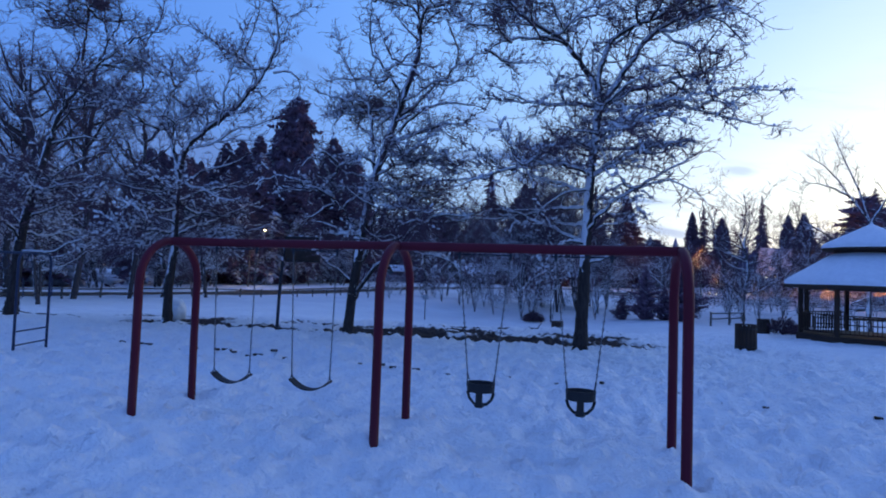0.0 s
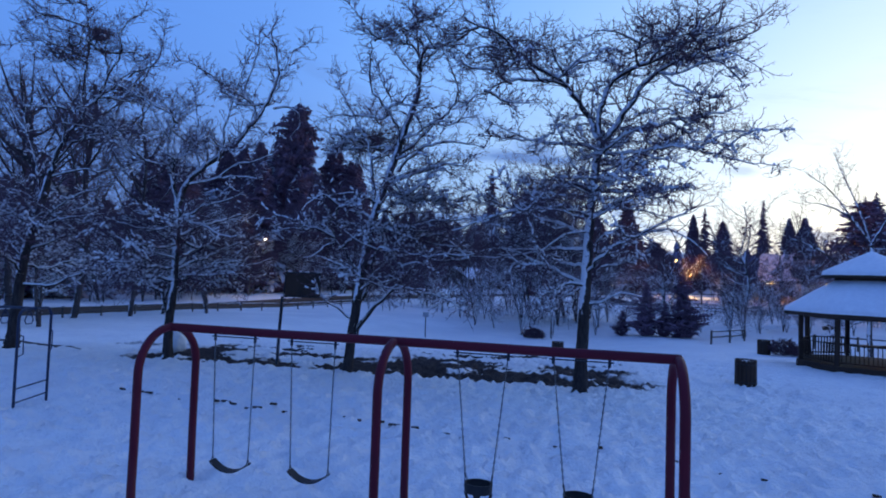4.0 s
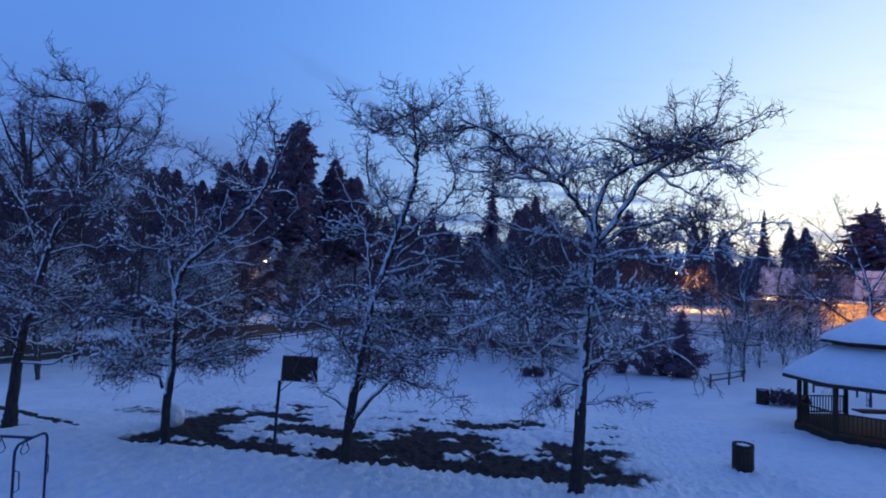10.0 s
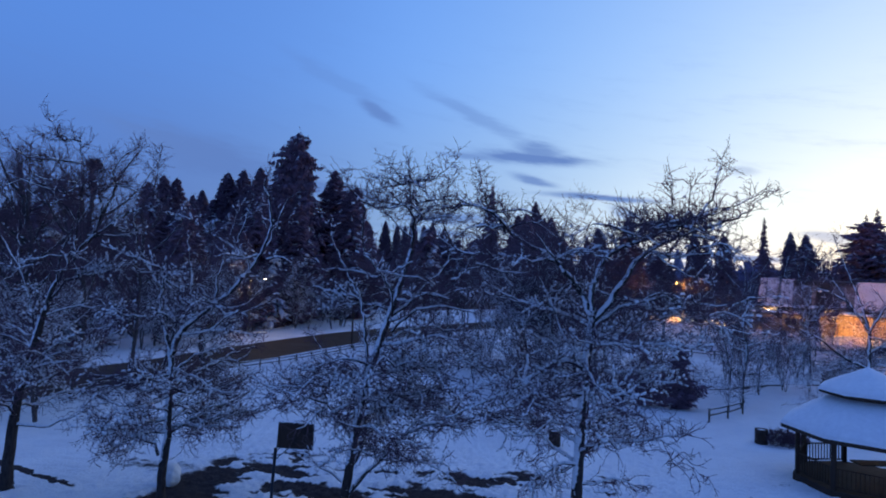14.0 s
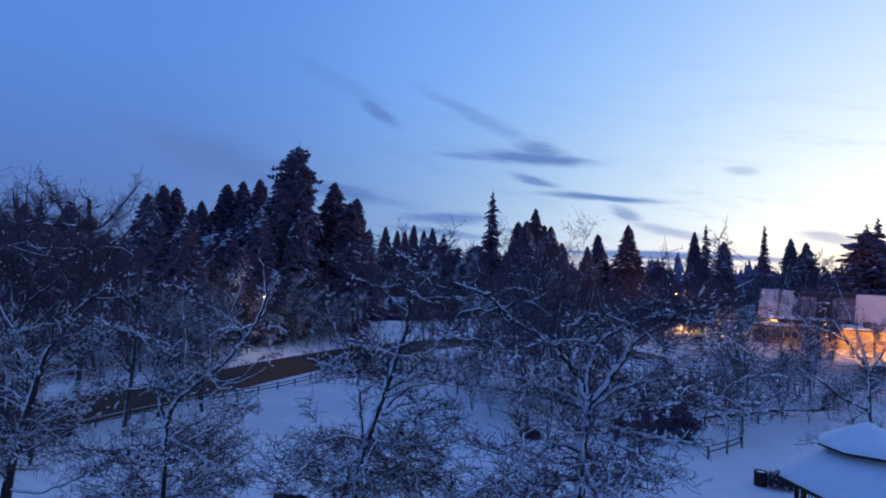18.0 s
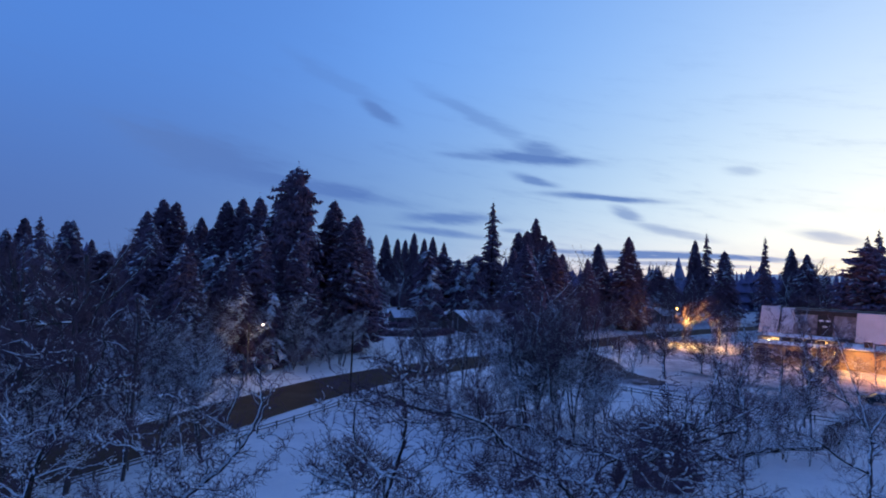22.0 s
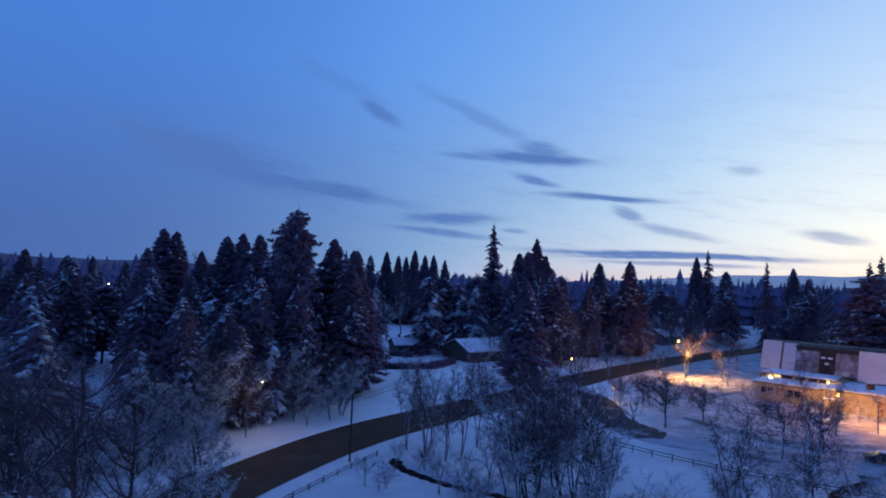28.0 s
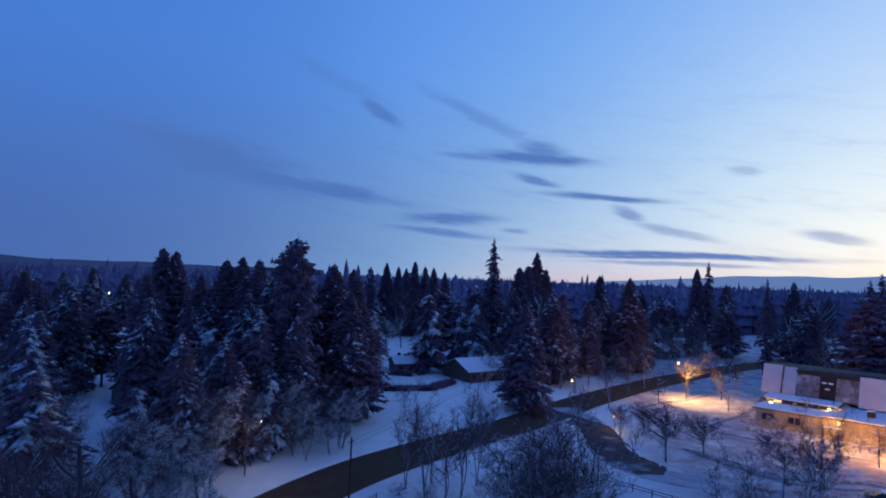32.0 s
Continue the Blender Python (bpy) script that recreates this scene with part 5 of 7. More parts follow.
def build_conifers():
    kinds = {
        "sequoia": (conifer_meshes("sequoia", 1, 30, 6.6, 60, 20, 0.05, 0.025, 0.66, 0.03, 0.1, 0.12, 0.33, 1.3, 0.35), 30, "tall dark conical sequoia, barely dusted with snow"),
        "cedar": (conifer_meshes("cedar", 2, 28, 6.8, 54, 18, 0.26, 0.10, 0.75, 0.04, 0.1, 0.12, 0.36, 1.6, 0.6), 28, "tall dark cedar with drooping snow-flecked boughs"),
        "spruce": (conifer_meshes("spruce", 3, 34, 7.4, 25, 11, 0.36, 0.07, 0.8, 0.10, 0.2, 0.3), 34, "lofty open spruce with layered boughs"),
        "fir": (conifer_meshes("fir", 4, 18, 5.6, 22, 13, 0.5, 0.34, 0.62, 0.03, 0.35, 0.2, 0.34, 2.3, 1.15), 18, "snow-laden fir with heavy drooping boughs"),
        "pine": (conifer_meshes("pine", 5, 22, 7.0, 30, 14, 0.15, 0.2, 0.42, 0.22, 0.2, 0.5), 22, "broad dark pine with a rounded crown"),
        "young_fir": (conifer_meshes("young_fir", 6, 4.2, 1.7, 20, 12, 0.05, 0.08, 0.85, 0.03, 0.25, 0.3, 0.36), 4.2, "small dark fir with a little snow on its boughs"),
    }
    others = {"sequoia": conifer_meshes("sequoia_b", 11, 30, 6.8, 58, 20, 0.08, 0.03, 0.7, 0.05, 0.2, 0.12, 0.33, 1.3, 0.5), "cedar": conifer_meshes("cedar_b", 12, 28, 7.2, 50, 17, 0.3, 0.14, 0.7, 0.06, 0.2, 0.12, 0.36, 1.7, 0.7),
              "fir": conifer_meshes("fir_b", 14, 18, 5.6, 20, 11, 0.55, 0.42, 0.55, 0.05, 0.4, 0.2, 0.36, 2.5, 1.25)}
    rng = random.Random(8)

    def plant(kind, x, y, top, wide=1.0):
        meshes, h, label = kinds[kind]
        if kind in others and rng.random() < 0.5:
            meshes = others[kind]
        z = gz(x, y)
        root = thing(kind if kind != "young_fir" else "young_fir", x, y, z, rng.uniform(0, 360), label, "conifer", kind.replace("_", " ") + " trees")
        s = (top - z) / h
        root.scale = (s * wide, s * wide, s)
        for nm, me in zip(("trunk", "foliage", "snow"), meshes):
            ob = part(nm, me, None, root)
            if nm != "trunk":
                tagged(ob, kind="stuff")

    for row in [("sequoia", -62.2, 120, 26.1), ("sequoia", -73.8, 150, 32.2), ("sequoia", -69.8, 149, 31.4), ("cedar", -55.1, 130, 25.9), ("sequoia", -47.6, 125, 29.2), ("sequoia", -44.2, 125, 30.0),
                ("cedar", -38.3, 118, 29.4), ("cedar", -31.8, 110, 28.5), ("pine", -26.8, 103, 33.0, 0.52), ("sequoia", -22.6, 116, 29.0, 1.15), ("sequoia", -19.5, 125, 27.0), ("sequoia", -25.7, 160, 28.4),
                ("sequoia", -27.1, 260, 32.1, 0.75), ("sequoia", -22, 262, 30.5, 0.7), ("sequoia", -14.5, 260, 33.1, 0.7), ("sequoia", -18.2, 258, 30.0, 0.7), ("sequoia", -10, 262, 31, 0.7), ("cedar", -5.6, 240, 30.4, 0.8), ("sequoia", -1, 250, 29, 0.7), ("cedar", -33, 250, 30, 0.8), ("spruce", 15.8, 200, 40.3, 0.8), ("sequoia", 26.1, 210, 31.2), ("sequoia", 29.4, 212, 31.9), ("sequoia", 33.0, 215, 37.1, 0.8), ("sequoia", 36.5, 216, 31.0), ("cedar", 60.1, 230, 29.3),
                ("cedar", 56.5, 180, 28.5, 1.1), ("sequoia", 111.1, 260, 34.2, 0.7), ("spruce", 116.2, 260, 37.4, 0.6), ("cedar", 105.2, 220, 27.4), ("spruce", 97.7, 178.4, 29.6, 0.62), ("cedar", 130.4, 220, 29.3, 0.8),
                ("pine", 105.7, 146, 25.3, 1.15), ("spruce", 126.3, 170, 32.0, 0.8), ("spruce", 121.5, 168, 30.0, 0.8), ("pine", 113, 152, 22.5), ("cedar", -77.6, 120, 23.5), ("cedar", -84, 128, 24.0), ("sequoia", -102.3, 140, 25.4),
                ("fir", -18.9, 150, 17.7), ("fir", -4.9, 165, 21.7, 1.2), ("cedar", 16.8, 122, 22.0, 1.15), ("fir", -52.7, 75, 13.1, 1.2), ("fir", -58, 82, 15, 1.1), ("fir", -66, 92, 17), ("cedar", -50, 98, 22), ("cedar", -58, 104, 21),
                ("fir", -40, 100, 17), ("cedar", -66, 110, 22), ("cedar", -36, 106, 23), ("cedar", -18, 108, 24, 1.2), ("fir", 4, 182, 20), ("fir", 9, 178, 19), ("cedar", 22, 190, 24), ("fir", -46, 84, 14), ("fir", -74, 104, 18),
                ("cedar", -44, 100, 21), ("fir", -45, 64, 15.5, 1.25), ("cedar", -70, 100, 19), ("fir", -62, 74, 12), ("fir", -36, 90, 13), ("cedar", -28, 100, 20), ("fir", -24, 97, 12), ("fir", -48, 68, 10), ("cedar", -80, 110, 20), ("fir", -41, 78, 11), ("cedar", -60, 96, 20), ("cedar", -90, 118, 21), ("fir", -72, 84, 14),
                ("cedar", -33, 88, 17), ("cedar", -29.5, 84, 14, 1.1), ("cedar", -37, 82, 18), ("fir", -26, 88, 11), ("cedar", -24.5, 96, 20, 1.1), ("cedar", -42, 74, 16), ("fir", -46, 62, 9), ("fir", -38, 68, 10), ("cedar", -30, 94, 21),
                ("cedar", 26, 156, 19), ("fir", 34, 164, 16), ("cedar", 42, 172, 21), ("cedar", 50, 186, 22), ("fir", 30, 176, 17), ("cedar", 64, 200, 23), ("fir", 22, 168, 15), ("cedar", 38, 190, 23),
                ("young_fir", 15.7, 45.0, 3.3, 0.85), ("young_fir", 17.0, 44.6, 1.8, 0.9), ("young_fir", 18.1, 43.9, 4.2, 0.8), ("young_fir", 14.2, 46.0, 1.0, 1.1)]:
        if not (-0.66 < row[1] / row[2] < -0.53 and 66 < row[2] < 112):
            plant(*row)
    # the wood beyond the road, thinning into the town
    made = 0
    while made < 190:
        y = 118 + 300 * rng.random() ** 1.25
        x = rng.uniform(-0.95, 1.0) * y
        if x > -20 and x < 18 and y < 185 or x > 18 and y < 150 or line_distance(np.array(x), np.array(y), ROAD_LINE) < 12 or (-24 < x < 20 and y < 185) or (40 < x < 120 and y < 175):
            continue
        kind = rng.choice(("cedar", "cedar", "fir", "pine", "spruce", "fir", "pine"))
        plant(kind, x, y, {"fir": 17, "pine": 19}.get(kind, 23) + rng.uniform(-5, 4), rng.uniform(0.85, 1.2))
        made += 1


def build_far_woods():
    """Distant wooded country as one sheet of jagged spires out to the hills."""
    rng = np.random.RandomState(21)
    n = 5200
    y = 330 + 2100 * rng.random(n) ** 1.7
    x = rng.uniform(-1.0, 1.05, n) * y
    h = rng.uniform(14, 29, n) + 7 * (rng.random(n) < 0.07)
    w = h * rng.uniform(0.11, 0.24, n)
    broad = rng.random(n) < 0.75
    h, w = np.where(broad, h * 0.72, h), np.where(broad, w * 1.5, w)
    V, F, tiers, sides = [], [], 4, 6
    for t in range(tiers):
        z0, z1 = h * (0.04 + 0.25 * t), h * np.minimum(1, 0.48 + 0.25 * t)
        r = np.where(broad, w * (1.0, 1.12, 0.9, 0.5)[t], w * (1 - 0.23 * t))
        ring = []
        for k in range(sides):
            a = 2 * math.pi * k / sides + rng.uniform(0, 1, n)
            q = r * rng.uniform(0.65, 1.25, n)
            ring.append(np.stack([x + q * np.cos(a), y + q * np.sin(a), z0 * np.ones(n) + rng.normal(0, 0.4, n)], 1))
        ring.append(np.stack([x, y, z1], 1))
        V.append(np.stack(ring, 1).reshape(-1, 3))
    off = n * (sides + 1)
    base = (np.arange(n) * (sides + 1))[:, None]
    for t in range(tiers):
        for k in range(sides):
            F.append(t * off + base + [k, (k + 1) % sides, sides])
    ob = new("distant_woods", fast_mesh("distant_woods", np.concatenate(V), np.concatenate(F), hazed_far_needles))
    tagged(ob, "dark evergreen woods with blue distance haze in their colour", "woods", kind="stuff")


def build_hills():
    rng = random.Random(4)
    # ridge and hill are self-lit in flat haze blue as a backdrop
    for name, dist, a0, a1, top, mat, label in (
            ("mountain_ridge", 4300, 11, 62, 128, glow_material("hazy_mountain_glow", (0.17, 0.26, 0.51), 1.0), "pale blue mountain ridge on the horizon"),
            ("wooded_hill", 2600, -60, -12, 74, glow_material("hazy_hill_glow", (0.03, 0.05, 0.15), 1.0), "low dark wooded hill far away")):
        bm = bmesh.new()
        prev = None
        steps = 60
        ph = [rng.uniform(0, 6) for _ in range(6)]
        for k in range(steps + 1):
            u = k / steps
            a = radians(a0 + (a1 - a0) * u)
            env = math.sin(math.pi * min(1, u * 0.83) ** 0.8) ** 1.7 if a0 > 0 else (1 - 0.55 * u)
            z = top * max(0.05, env) * (0.86 + 0.07 * math.sin(9 * u + ph[0]) + 0.05 * math.sin(23 * u + ph[1]) + 0.025 * math.sin(61 * u + ph[2]))
            row = [bm.verts.new((math.sin(a) * d, math.cos(a) * d, zz)) for d, zz in ((dist - 300, -5), (dist, z), (dist + 200, -5))]
            if prev:
                for i in range(2):
                    bm.faces.new((prev[i], row[i], row[i + 1], prev[i + 1]))
            prev = row
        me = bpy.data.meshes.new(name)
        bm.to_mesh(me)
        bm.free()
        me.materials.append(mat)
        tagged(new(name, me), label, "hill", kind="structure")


# ---------------------------------------------------------------- the play area
def build_swing_set():
    cx, cy, turn, bay, spread, top, r = -0.62, 7.55, -0.2547, 3.466, 1.187, 2.40, 0.06
    root = thing("swing_set", cx, cy, 0, math.degrees(turn), "dark red steel arch swing set with two bays on trodden snow", "swing set")
    for m, gzz in ((-1, 0.087), (0, 0.0), (1, -0.047)):
        h = spread / 2
        for side, nm in ((-1, "leg"), (1, "leg")):
            pts = [(m * bay, side * h * 1.02, gzz - 0.25), (m * bay, side * h, 0.9), (m * bay, side * h, top - h)]
            pts += [(m * bay, side * h * math.cos(a), top - h + h * math.sin(a)) for a in (radians(9 * k) for k in range(1, 11))]
            part(nm, tube_bm(pts, r * 0.95, 14), steel_red, root)
    part("top_rail", tube_bm([(-bay - 0.03, 0, top), (-bay / 2, 0, top - 0.005), (0, 0, top), (bay / 2, 0, top - 0.005), (bay + 0.03, 0, top)], r, 14), steel_red, root)
    hang = [(-2.71, -2.07, 0), (-1.50, -0.85, 0), (0.84, 1.49, 1), (2.04, 2.70, 1)]
    for a, b, bucket in hang:
        mid = (a + b) / 2
        half = 0.17 if bucket else 0.28
        z_end = 0.80 if bucket else 0.60
        sway = {0: 0.02, 1: -0.03}[bucket]
        sw = part("bucket_swing" if bucket else "belt_swing", box_bm(mid, 0, top - r - 0.03, b - a + 0.1, 0.02, 0.015), steel_dark, root,
                  "black rubber infant bucket seat on steel chains" if bucket else "black rubber belt seat on steel chains")
        for s, x0 in ((-1, a), (1, b)):
            x1 = mid + s * half
            bm = bmesh.new()
            n = 34
            A, B = Vector((x0, 0, top - r)), Vector((x1, sway, z_end))
            for k in range(n):
                p, q = A.lerp(B, k / n), A.lerp(B, (k + 1.25) / n)
                o = Vector((0.011, 0, 0)) if k % 2 else Vector((0, 0.011, 0))
                tube(bm, [p, p.lerp(q, 0.5) + o, q], 0.005, 4, False)
                tube(bm, [p, p.lerp(q, 0.5) - o, q], 0.005, 4, False)
            part("chain", bm, chain_mat, sw)
            part("hanger", tube_bm([(x0, 0, top - r - 0.09), (x0, 0, top - r + 0.03)], 0.02, 8), steel_dark, sw)
            if not bucket:
                part("triangle_link", tube_bm([(x1, sway, 0.62), (x1, sway - 0.06, 0.545), (x1, sway + 0.06, 0.545), (x1, sway, 0.62)], 0.007, 6), chain_mat, sw)
            else:
                part("triangle_link", tube_bm([(x1, sway, 0.82), (x1 - 0.015 * s, sway - 0.1, 0.70), (x1 - 0.015 * s, sway + 0.1, 0.70), (x1, sway, 0.82)], 0.008, 6), chain_mat, sw)
        bm = bmesh.new()
        if not bucket:
            rows = []
            for k in range(17):
                u = -1 + k / 8
                zz = 0.435 + 0.125 * abs(u) ** 2.1
                wd = 0.075
                rows.append([bm.verts.new((mid + u * half * 1.02, sway + yy, zz + tt)) for yy, tt in ((-wd, 0), (wd, 0), (wd, 0.016), (-wd, 0.016))])
            for r0, r1 in zip(rows, rows[1:]):
                for i in range(4):
                    bm.faces.new((r0[i], r1[i], r1[(i + 1) % 4], r0[(i + 1) % 4]))
            bm.faces.new(rows[0][::-1])
            bm.faces.new(rows[-1])
            part("seat", bm, rubber, sw)
        else:
            # a half bucket with two leg holes: back shell, front panel, crotch strap
            def shell(z0, z1, a0, a1, w0, w1, steps=14):
                rr_ = []
                for k in range(steps + 1):
                    t = a0 + (a1 - a0) * k / steps
                    ring_ = []
                    for zz, ww in ((z0, w0), (z1, w1)):
                        for th in (0, 0.018):
                            ring_.append(bm.verts.new((mid + (ww - th) * math.cos(t), sway + (ww - th) * 0.8 * math.sin(t), zz)))
                    rr_.append(ring_)
                for q0, q1 in zip(rr_, rr_[1:]):
                    for i, j in ((0, 1), (1, 3), (3, 2), (2, 0)):
                        bm.faces.new((q0[i], q1[i], q1[j], q0[j]))
            shell(0.615, 0.73, 0, 2 * math.pi, 0.172, 0.178, 24)
            part("seat", bm, rubber, sw)
            part("seat_bottom", tube_bm([(mid - 0.165, sway, 0.61), (mid - 0.14, sway, 0.53), (mid - 0.08, sway, 0.465), (mid, sway, 0.445), (mid + 0.08, sway, 0.465), (mid + 0.14, sway, 0.53), (mid + 0.165, sway, 0.61)], 0.018, 8), rubber, sw)
            part("crotch_strap", box_bm(mid, sway - 0.10, 0.535, 0.085, 0.03, 0.2, bevel=0.008), rubber, sw)
            part("seat_pan", box_bm(mid, sway, 0.452, 0.12, 0.2, 0.02, bevel=0.006), rubber, sw)


def build_gazebo():
    cx, cy, R, g = 19.6, 26.6, 2.86, -0.22
    root = thing("gazebo", cx, cy, g, 0, "octagonal stained-wood gazebo with a two-tier snow-covered roof", "gazebo")
    ang = [radians(164 + 45 * k) for k in range(8)]
    ring = lambda r_, z_: [(r_ * math.cos(a), r_ * math.sin(a), z_) for a in ang]
    part("deck", prism(bmesh.new(), [(x, y) for x, y, z in ring(3.05, 0)], -0.25, 0.16), wood_dark, root)
    for i, a in enumerate(ang):
        c, s = math.cos(a), math.sin(a)
        part("post", box_bm(R * c, R * s, 1.2, 0.17, 0.17, 2.2, Matrix.Rotation(a, 4, "Z"), 0.012), wood_dark, root)
        b = ang[(i + 1) % 8]
        p, q = Vector((R * c, R * s, 0)), Vector((R * math.cos(b), R * math.sin(b), 0))
        mid, length, rot = (p + q) / 2, (q - p).length, Matrix.Rotation(math.atan2(q.y - p.y, q.x - p.x), 4, "Z")
        part("beam", box_bm(mid.x, mid.y, 2.27, length + 0.1, 0.12, 0.22, rot, 0.01), wood_dark, root)
        if i == 5:
            continue
        rail = part("railing", box_bm(mid.x, mid.y, 1.08, length - 0.15, 0.09, 0.05, rot, 0.008), wood_dark, root)
        part("bottom_rail", box_bm(mid.x, mid.y, 0.30, length - 0.15, 0.06, 0.06, rot), wood_dark, rail)
        n = 13
        for k in range(n):
            w = p.lerp(q, (k + 1) / (n + 1))
            part("baluster", box_bm(w.x, w.y, 0.69, 0.035, 0.035, 0.74, rot), wood_dark, rail)

    def cone_roof(r0, z0, r1, z1, drop):
        bm = bmesh.new()
        lo, hi = [bm.verts.new(v) for v in ring(r0, z0)], [bm.verts.new(v) for v in ring(r1, z1)]
        lo2, hi2 = [bm.verts.new(v) for v in ring(r0, z0 - drop)], [bm.verts.new(v) for v in ring(r1, z1 - drop)]
        for i in range(8):
            j = (i + 1) % 8
            bm.faces.new((lo[i], lo[j], hi[j], hi[i]))
            bm.faces.new((lo2[j], lo2[i], hi2[i], hi2[j]))
            bm.faces.new((lo2[i], lo2[j], lo[j], lo[i]))
            bm.faces.new((hi[i], hi[j], hi2[j], hi2[i]))
        return bm
    part("lower_roof", cone_roof(3.55, 2.40, 1.5, 3.72, 0.10), wood_dark, root)
    part("fascia", cone_roof(3.57, 2.40, 3.50, 2.401, 0.17), wood_dark, root)

    def snow_roof(r0, z0, r1, z1, t):
        bm = bmesh.new()
        rows = []
        for k, (u, lift) in enumerate(((0, -0.01), (0.012, t * 0.75), (0.06, t), (0.35, t * 1.05), (0.7, t), (1, t * 0.95))):
            r_, z_ = r0 + (r1 - r0) * u, z0 + (z1 - z0) * u + lift
            pts = []
            for i in range(8):
                a, b = ang[i], ang[i] + radians(45)
                for m in range(4):
                    f = m / 4
                    x = r_ * (math.cos(a) * (1 - f) + math.cos(b) * f)
                    y = r_ * (math.sin(a) * (1 - f) + math.sin(b) * f)
                    pts.append(bm.verts.new((x, y, z_ + 0.02 * noise.noise((x * 1.5, y * 1.5, 3)))))
            rows.append(pts)
        for r_a, r_b in zip(rows, rows[1:]):
            for i in range(32):
                f = bm.faces.new((r_a[i], r_a[(i + 1) % 32], r_b[(i + 1) % 32], r_b[i]))
                f.smooth = True
        if r1 < 0.2:
            bm.faces.new(rows[-1])
        return bm
    part("lower_snow", snow_roof(3.58, 2.41, 1.5, 3.74, 0.15), roof_snow, root, "thick smooth snow on the lower roof")
    part("clerestory", prism(bmesh.new(), [(x, y) for x, y, z in ring(1.5, 0)], 3.6, 4.12), wood_dark, root)
    part("upper_roof", cone_roof(2.0, 4.10, 0.08, 5.10, 0.10), wood_dark, root)
    part("upper_snow", snow_roof(2.03, 4.12, 0.06, 5.12, 0.14), roof_snow, root, "thick smooth snow on the upper roof")
    part("finial", tube_bm([(0, 0, 5.1), (0, 0, 5.32), (0, 0, 5.42)], [0.05, 0.05, 0.01], 8), roof_snow, root)
    part("table", box_bm(0.4, 0.2, 0.88, 1.7, 0.75, 0.06), wood_dark, root)


def build_ring_climber():
    """An overhead ring ladder's end frame with two low rungs and hand loops."""
    root = thing("ring_climber", -9.28, 13.2, 0.06, 0, "dark blue steel climbing frame with hanging rings on snow", "climbing frame")
    blue = material("navy_paint", (0.03, 0.04, 0.085), (0.022, 0.03, 0.06), 3, 0.4, 0.2, 0.1, 50)
    a, b = Vector((0.05, -0.6, 0)), Vector((-0.05, 0.6, 0))
    for p, far in ((a, Vector((-1.0, 0, 0))), (b, Vector((-1.0, 0, 0)))):
        pts = [(p.x, p.y, -0.25), (p.x, p.y, 1.0), (p.x, p.y, 1.95)]
        q = a if p is b else b
        d = (q - p).normalized()
        for k in range(1, 6):
            t = radians(18 * k)
            pts.append((p.x + d.x * 0.2 * (1 - math.cos(t)), p.y + d.y * 0.2 * (1 - math.cos(t)), 1.95 + 0.2 * math.sin(t)))
        pts.append(((a.x + b.x) / 2, (a.y + b.y) / 2, 2.16))
        part("post", tube_bm(pts, 0.03, 10), blue, root)
        s = 1 if p is b else -1
        loop = [(p.x + 0.02, p.y, 1.62), (p.x + 0.09, p.y - 0.05 * s, 1.58), (p.x + 0.1, p.y - 0.06 * s, 1.2), (p.x + 0.02, p.y, 1.14)]
        part("hand_loop", tube_bm(loop, 0.013, 8), blue, root)
    for z in (0.14, 0.44):
        part("rung", tube_bm([(a.x, a.y, z), (b.x, b.y, z)], 0.018, 8), blue, root)
    part("overhead_beam", tube_bm([(0, 0, 2.16), (-1.5, 0.05, 2.17), (-3.4, 0.1, 2.17)], 0.032, 10), blue, root)
    for k in range(5):
        x = -0.15 - 0.55 * k
        ring_ = [(x, 0, 2.14), (x - 0.02, -0.11, 1.88), (x, -0.08, 1.8), (x, 0.08, 1.8), (x + 0.02, 0.11, 1.88), (x, 0, 2.14)]
        part("hanging_ring", tube_bm(ring_, 0.012, 8), blue, root)
    for dy in (-0.6, 0.6):
        part("far_post", tube_bm([(-3.4, dy, -0.3), (-3.4, dy, 1.95), (-3.4, dy * 0.7, 2.12), (-3.4, 0.1, 2.17)], 0.03, 10), blue, root)


def build_play_border():
    """Half-buried border timbers that break through the snow."""
    rng = random.Random(17)
    pts = [(-8.5, 15.4), (-7.3, 14.9), (-5.3, 14.1), (-4.2, 13.75), (-2.4, 13.1), (-0.8, 12.6), (0.6, 12.1), (2.6, 11.45), (3.8, 10.95), (5.2, 10.3), (6.5, 9.6), (8.2, 8.8)]
    bm = box_bm(0, 0, 0, 1, 0.13, 0.12, bevel=0.02)
    me = bpy.data.meshes.new("border_timber")
    bm.to_mesh(me)
    bm.free()
    me.materials.append(wood_dark)
    run = 0
    for (x0, y0), (x1, y1) in zip(pts, pts[1:]):
        n = 4
        for k in range(n):
            run += 1
            if x0 > 0.5 and run % 2:
                continue
            t = (k + rng.uniform(0.2, 0.7)) / n
            x, y = x0 + (x1 - x0) * t, y0 + (y1 - y0) * t
            z = float(ground_height(x, y))
            ob = new("border_timber", me)
            ln = rng.choice((0.08, 0.12, 0.18, 0.25)) if x < 1 else rng.choice((0.08, 0.12, 0.2))
            ob.matrix_world = pose(x, y, z + (0.010 if x < 0.5 else -0.004), 0, rng.uniform(-4, 4), math.degrees(math.atan2(y1 - y0, x1 - x0)) + rng.uniform(-6, 6)) @ Matrix.Diagonal((ln, 0.45, 0.4, 1))
            tagged(ob, "dark play-area border timber half buried in snow", "border timber", "border timbers of the play area")


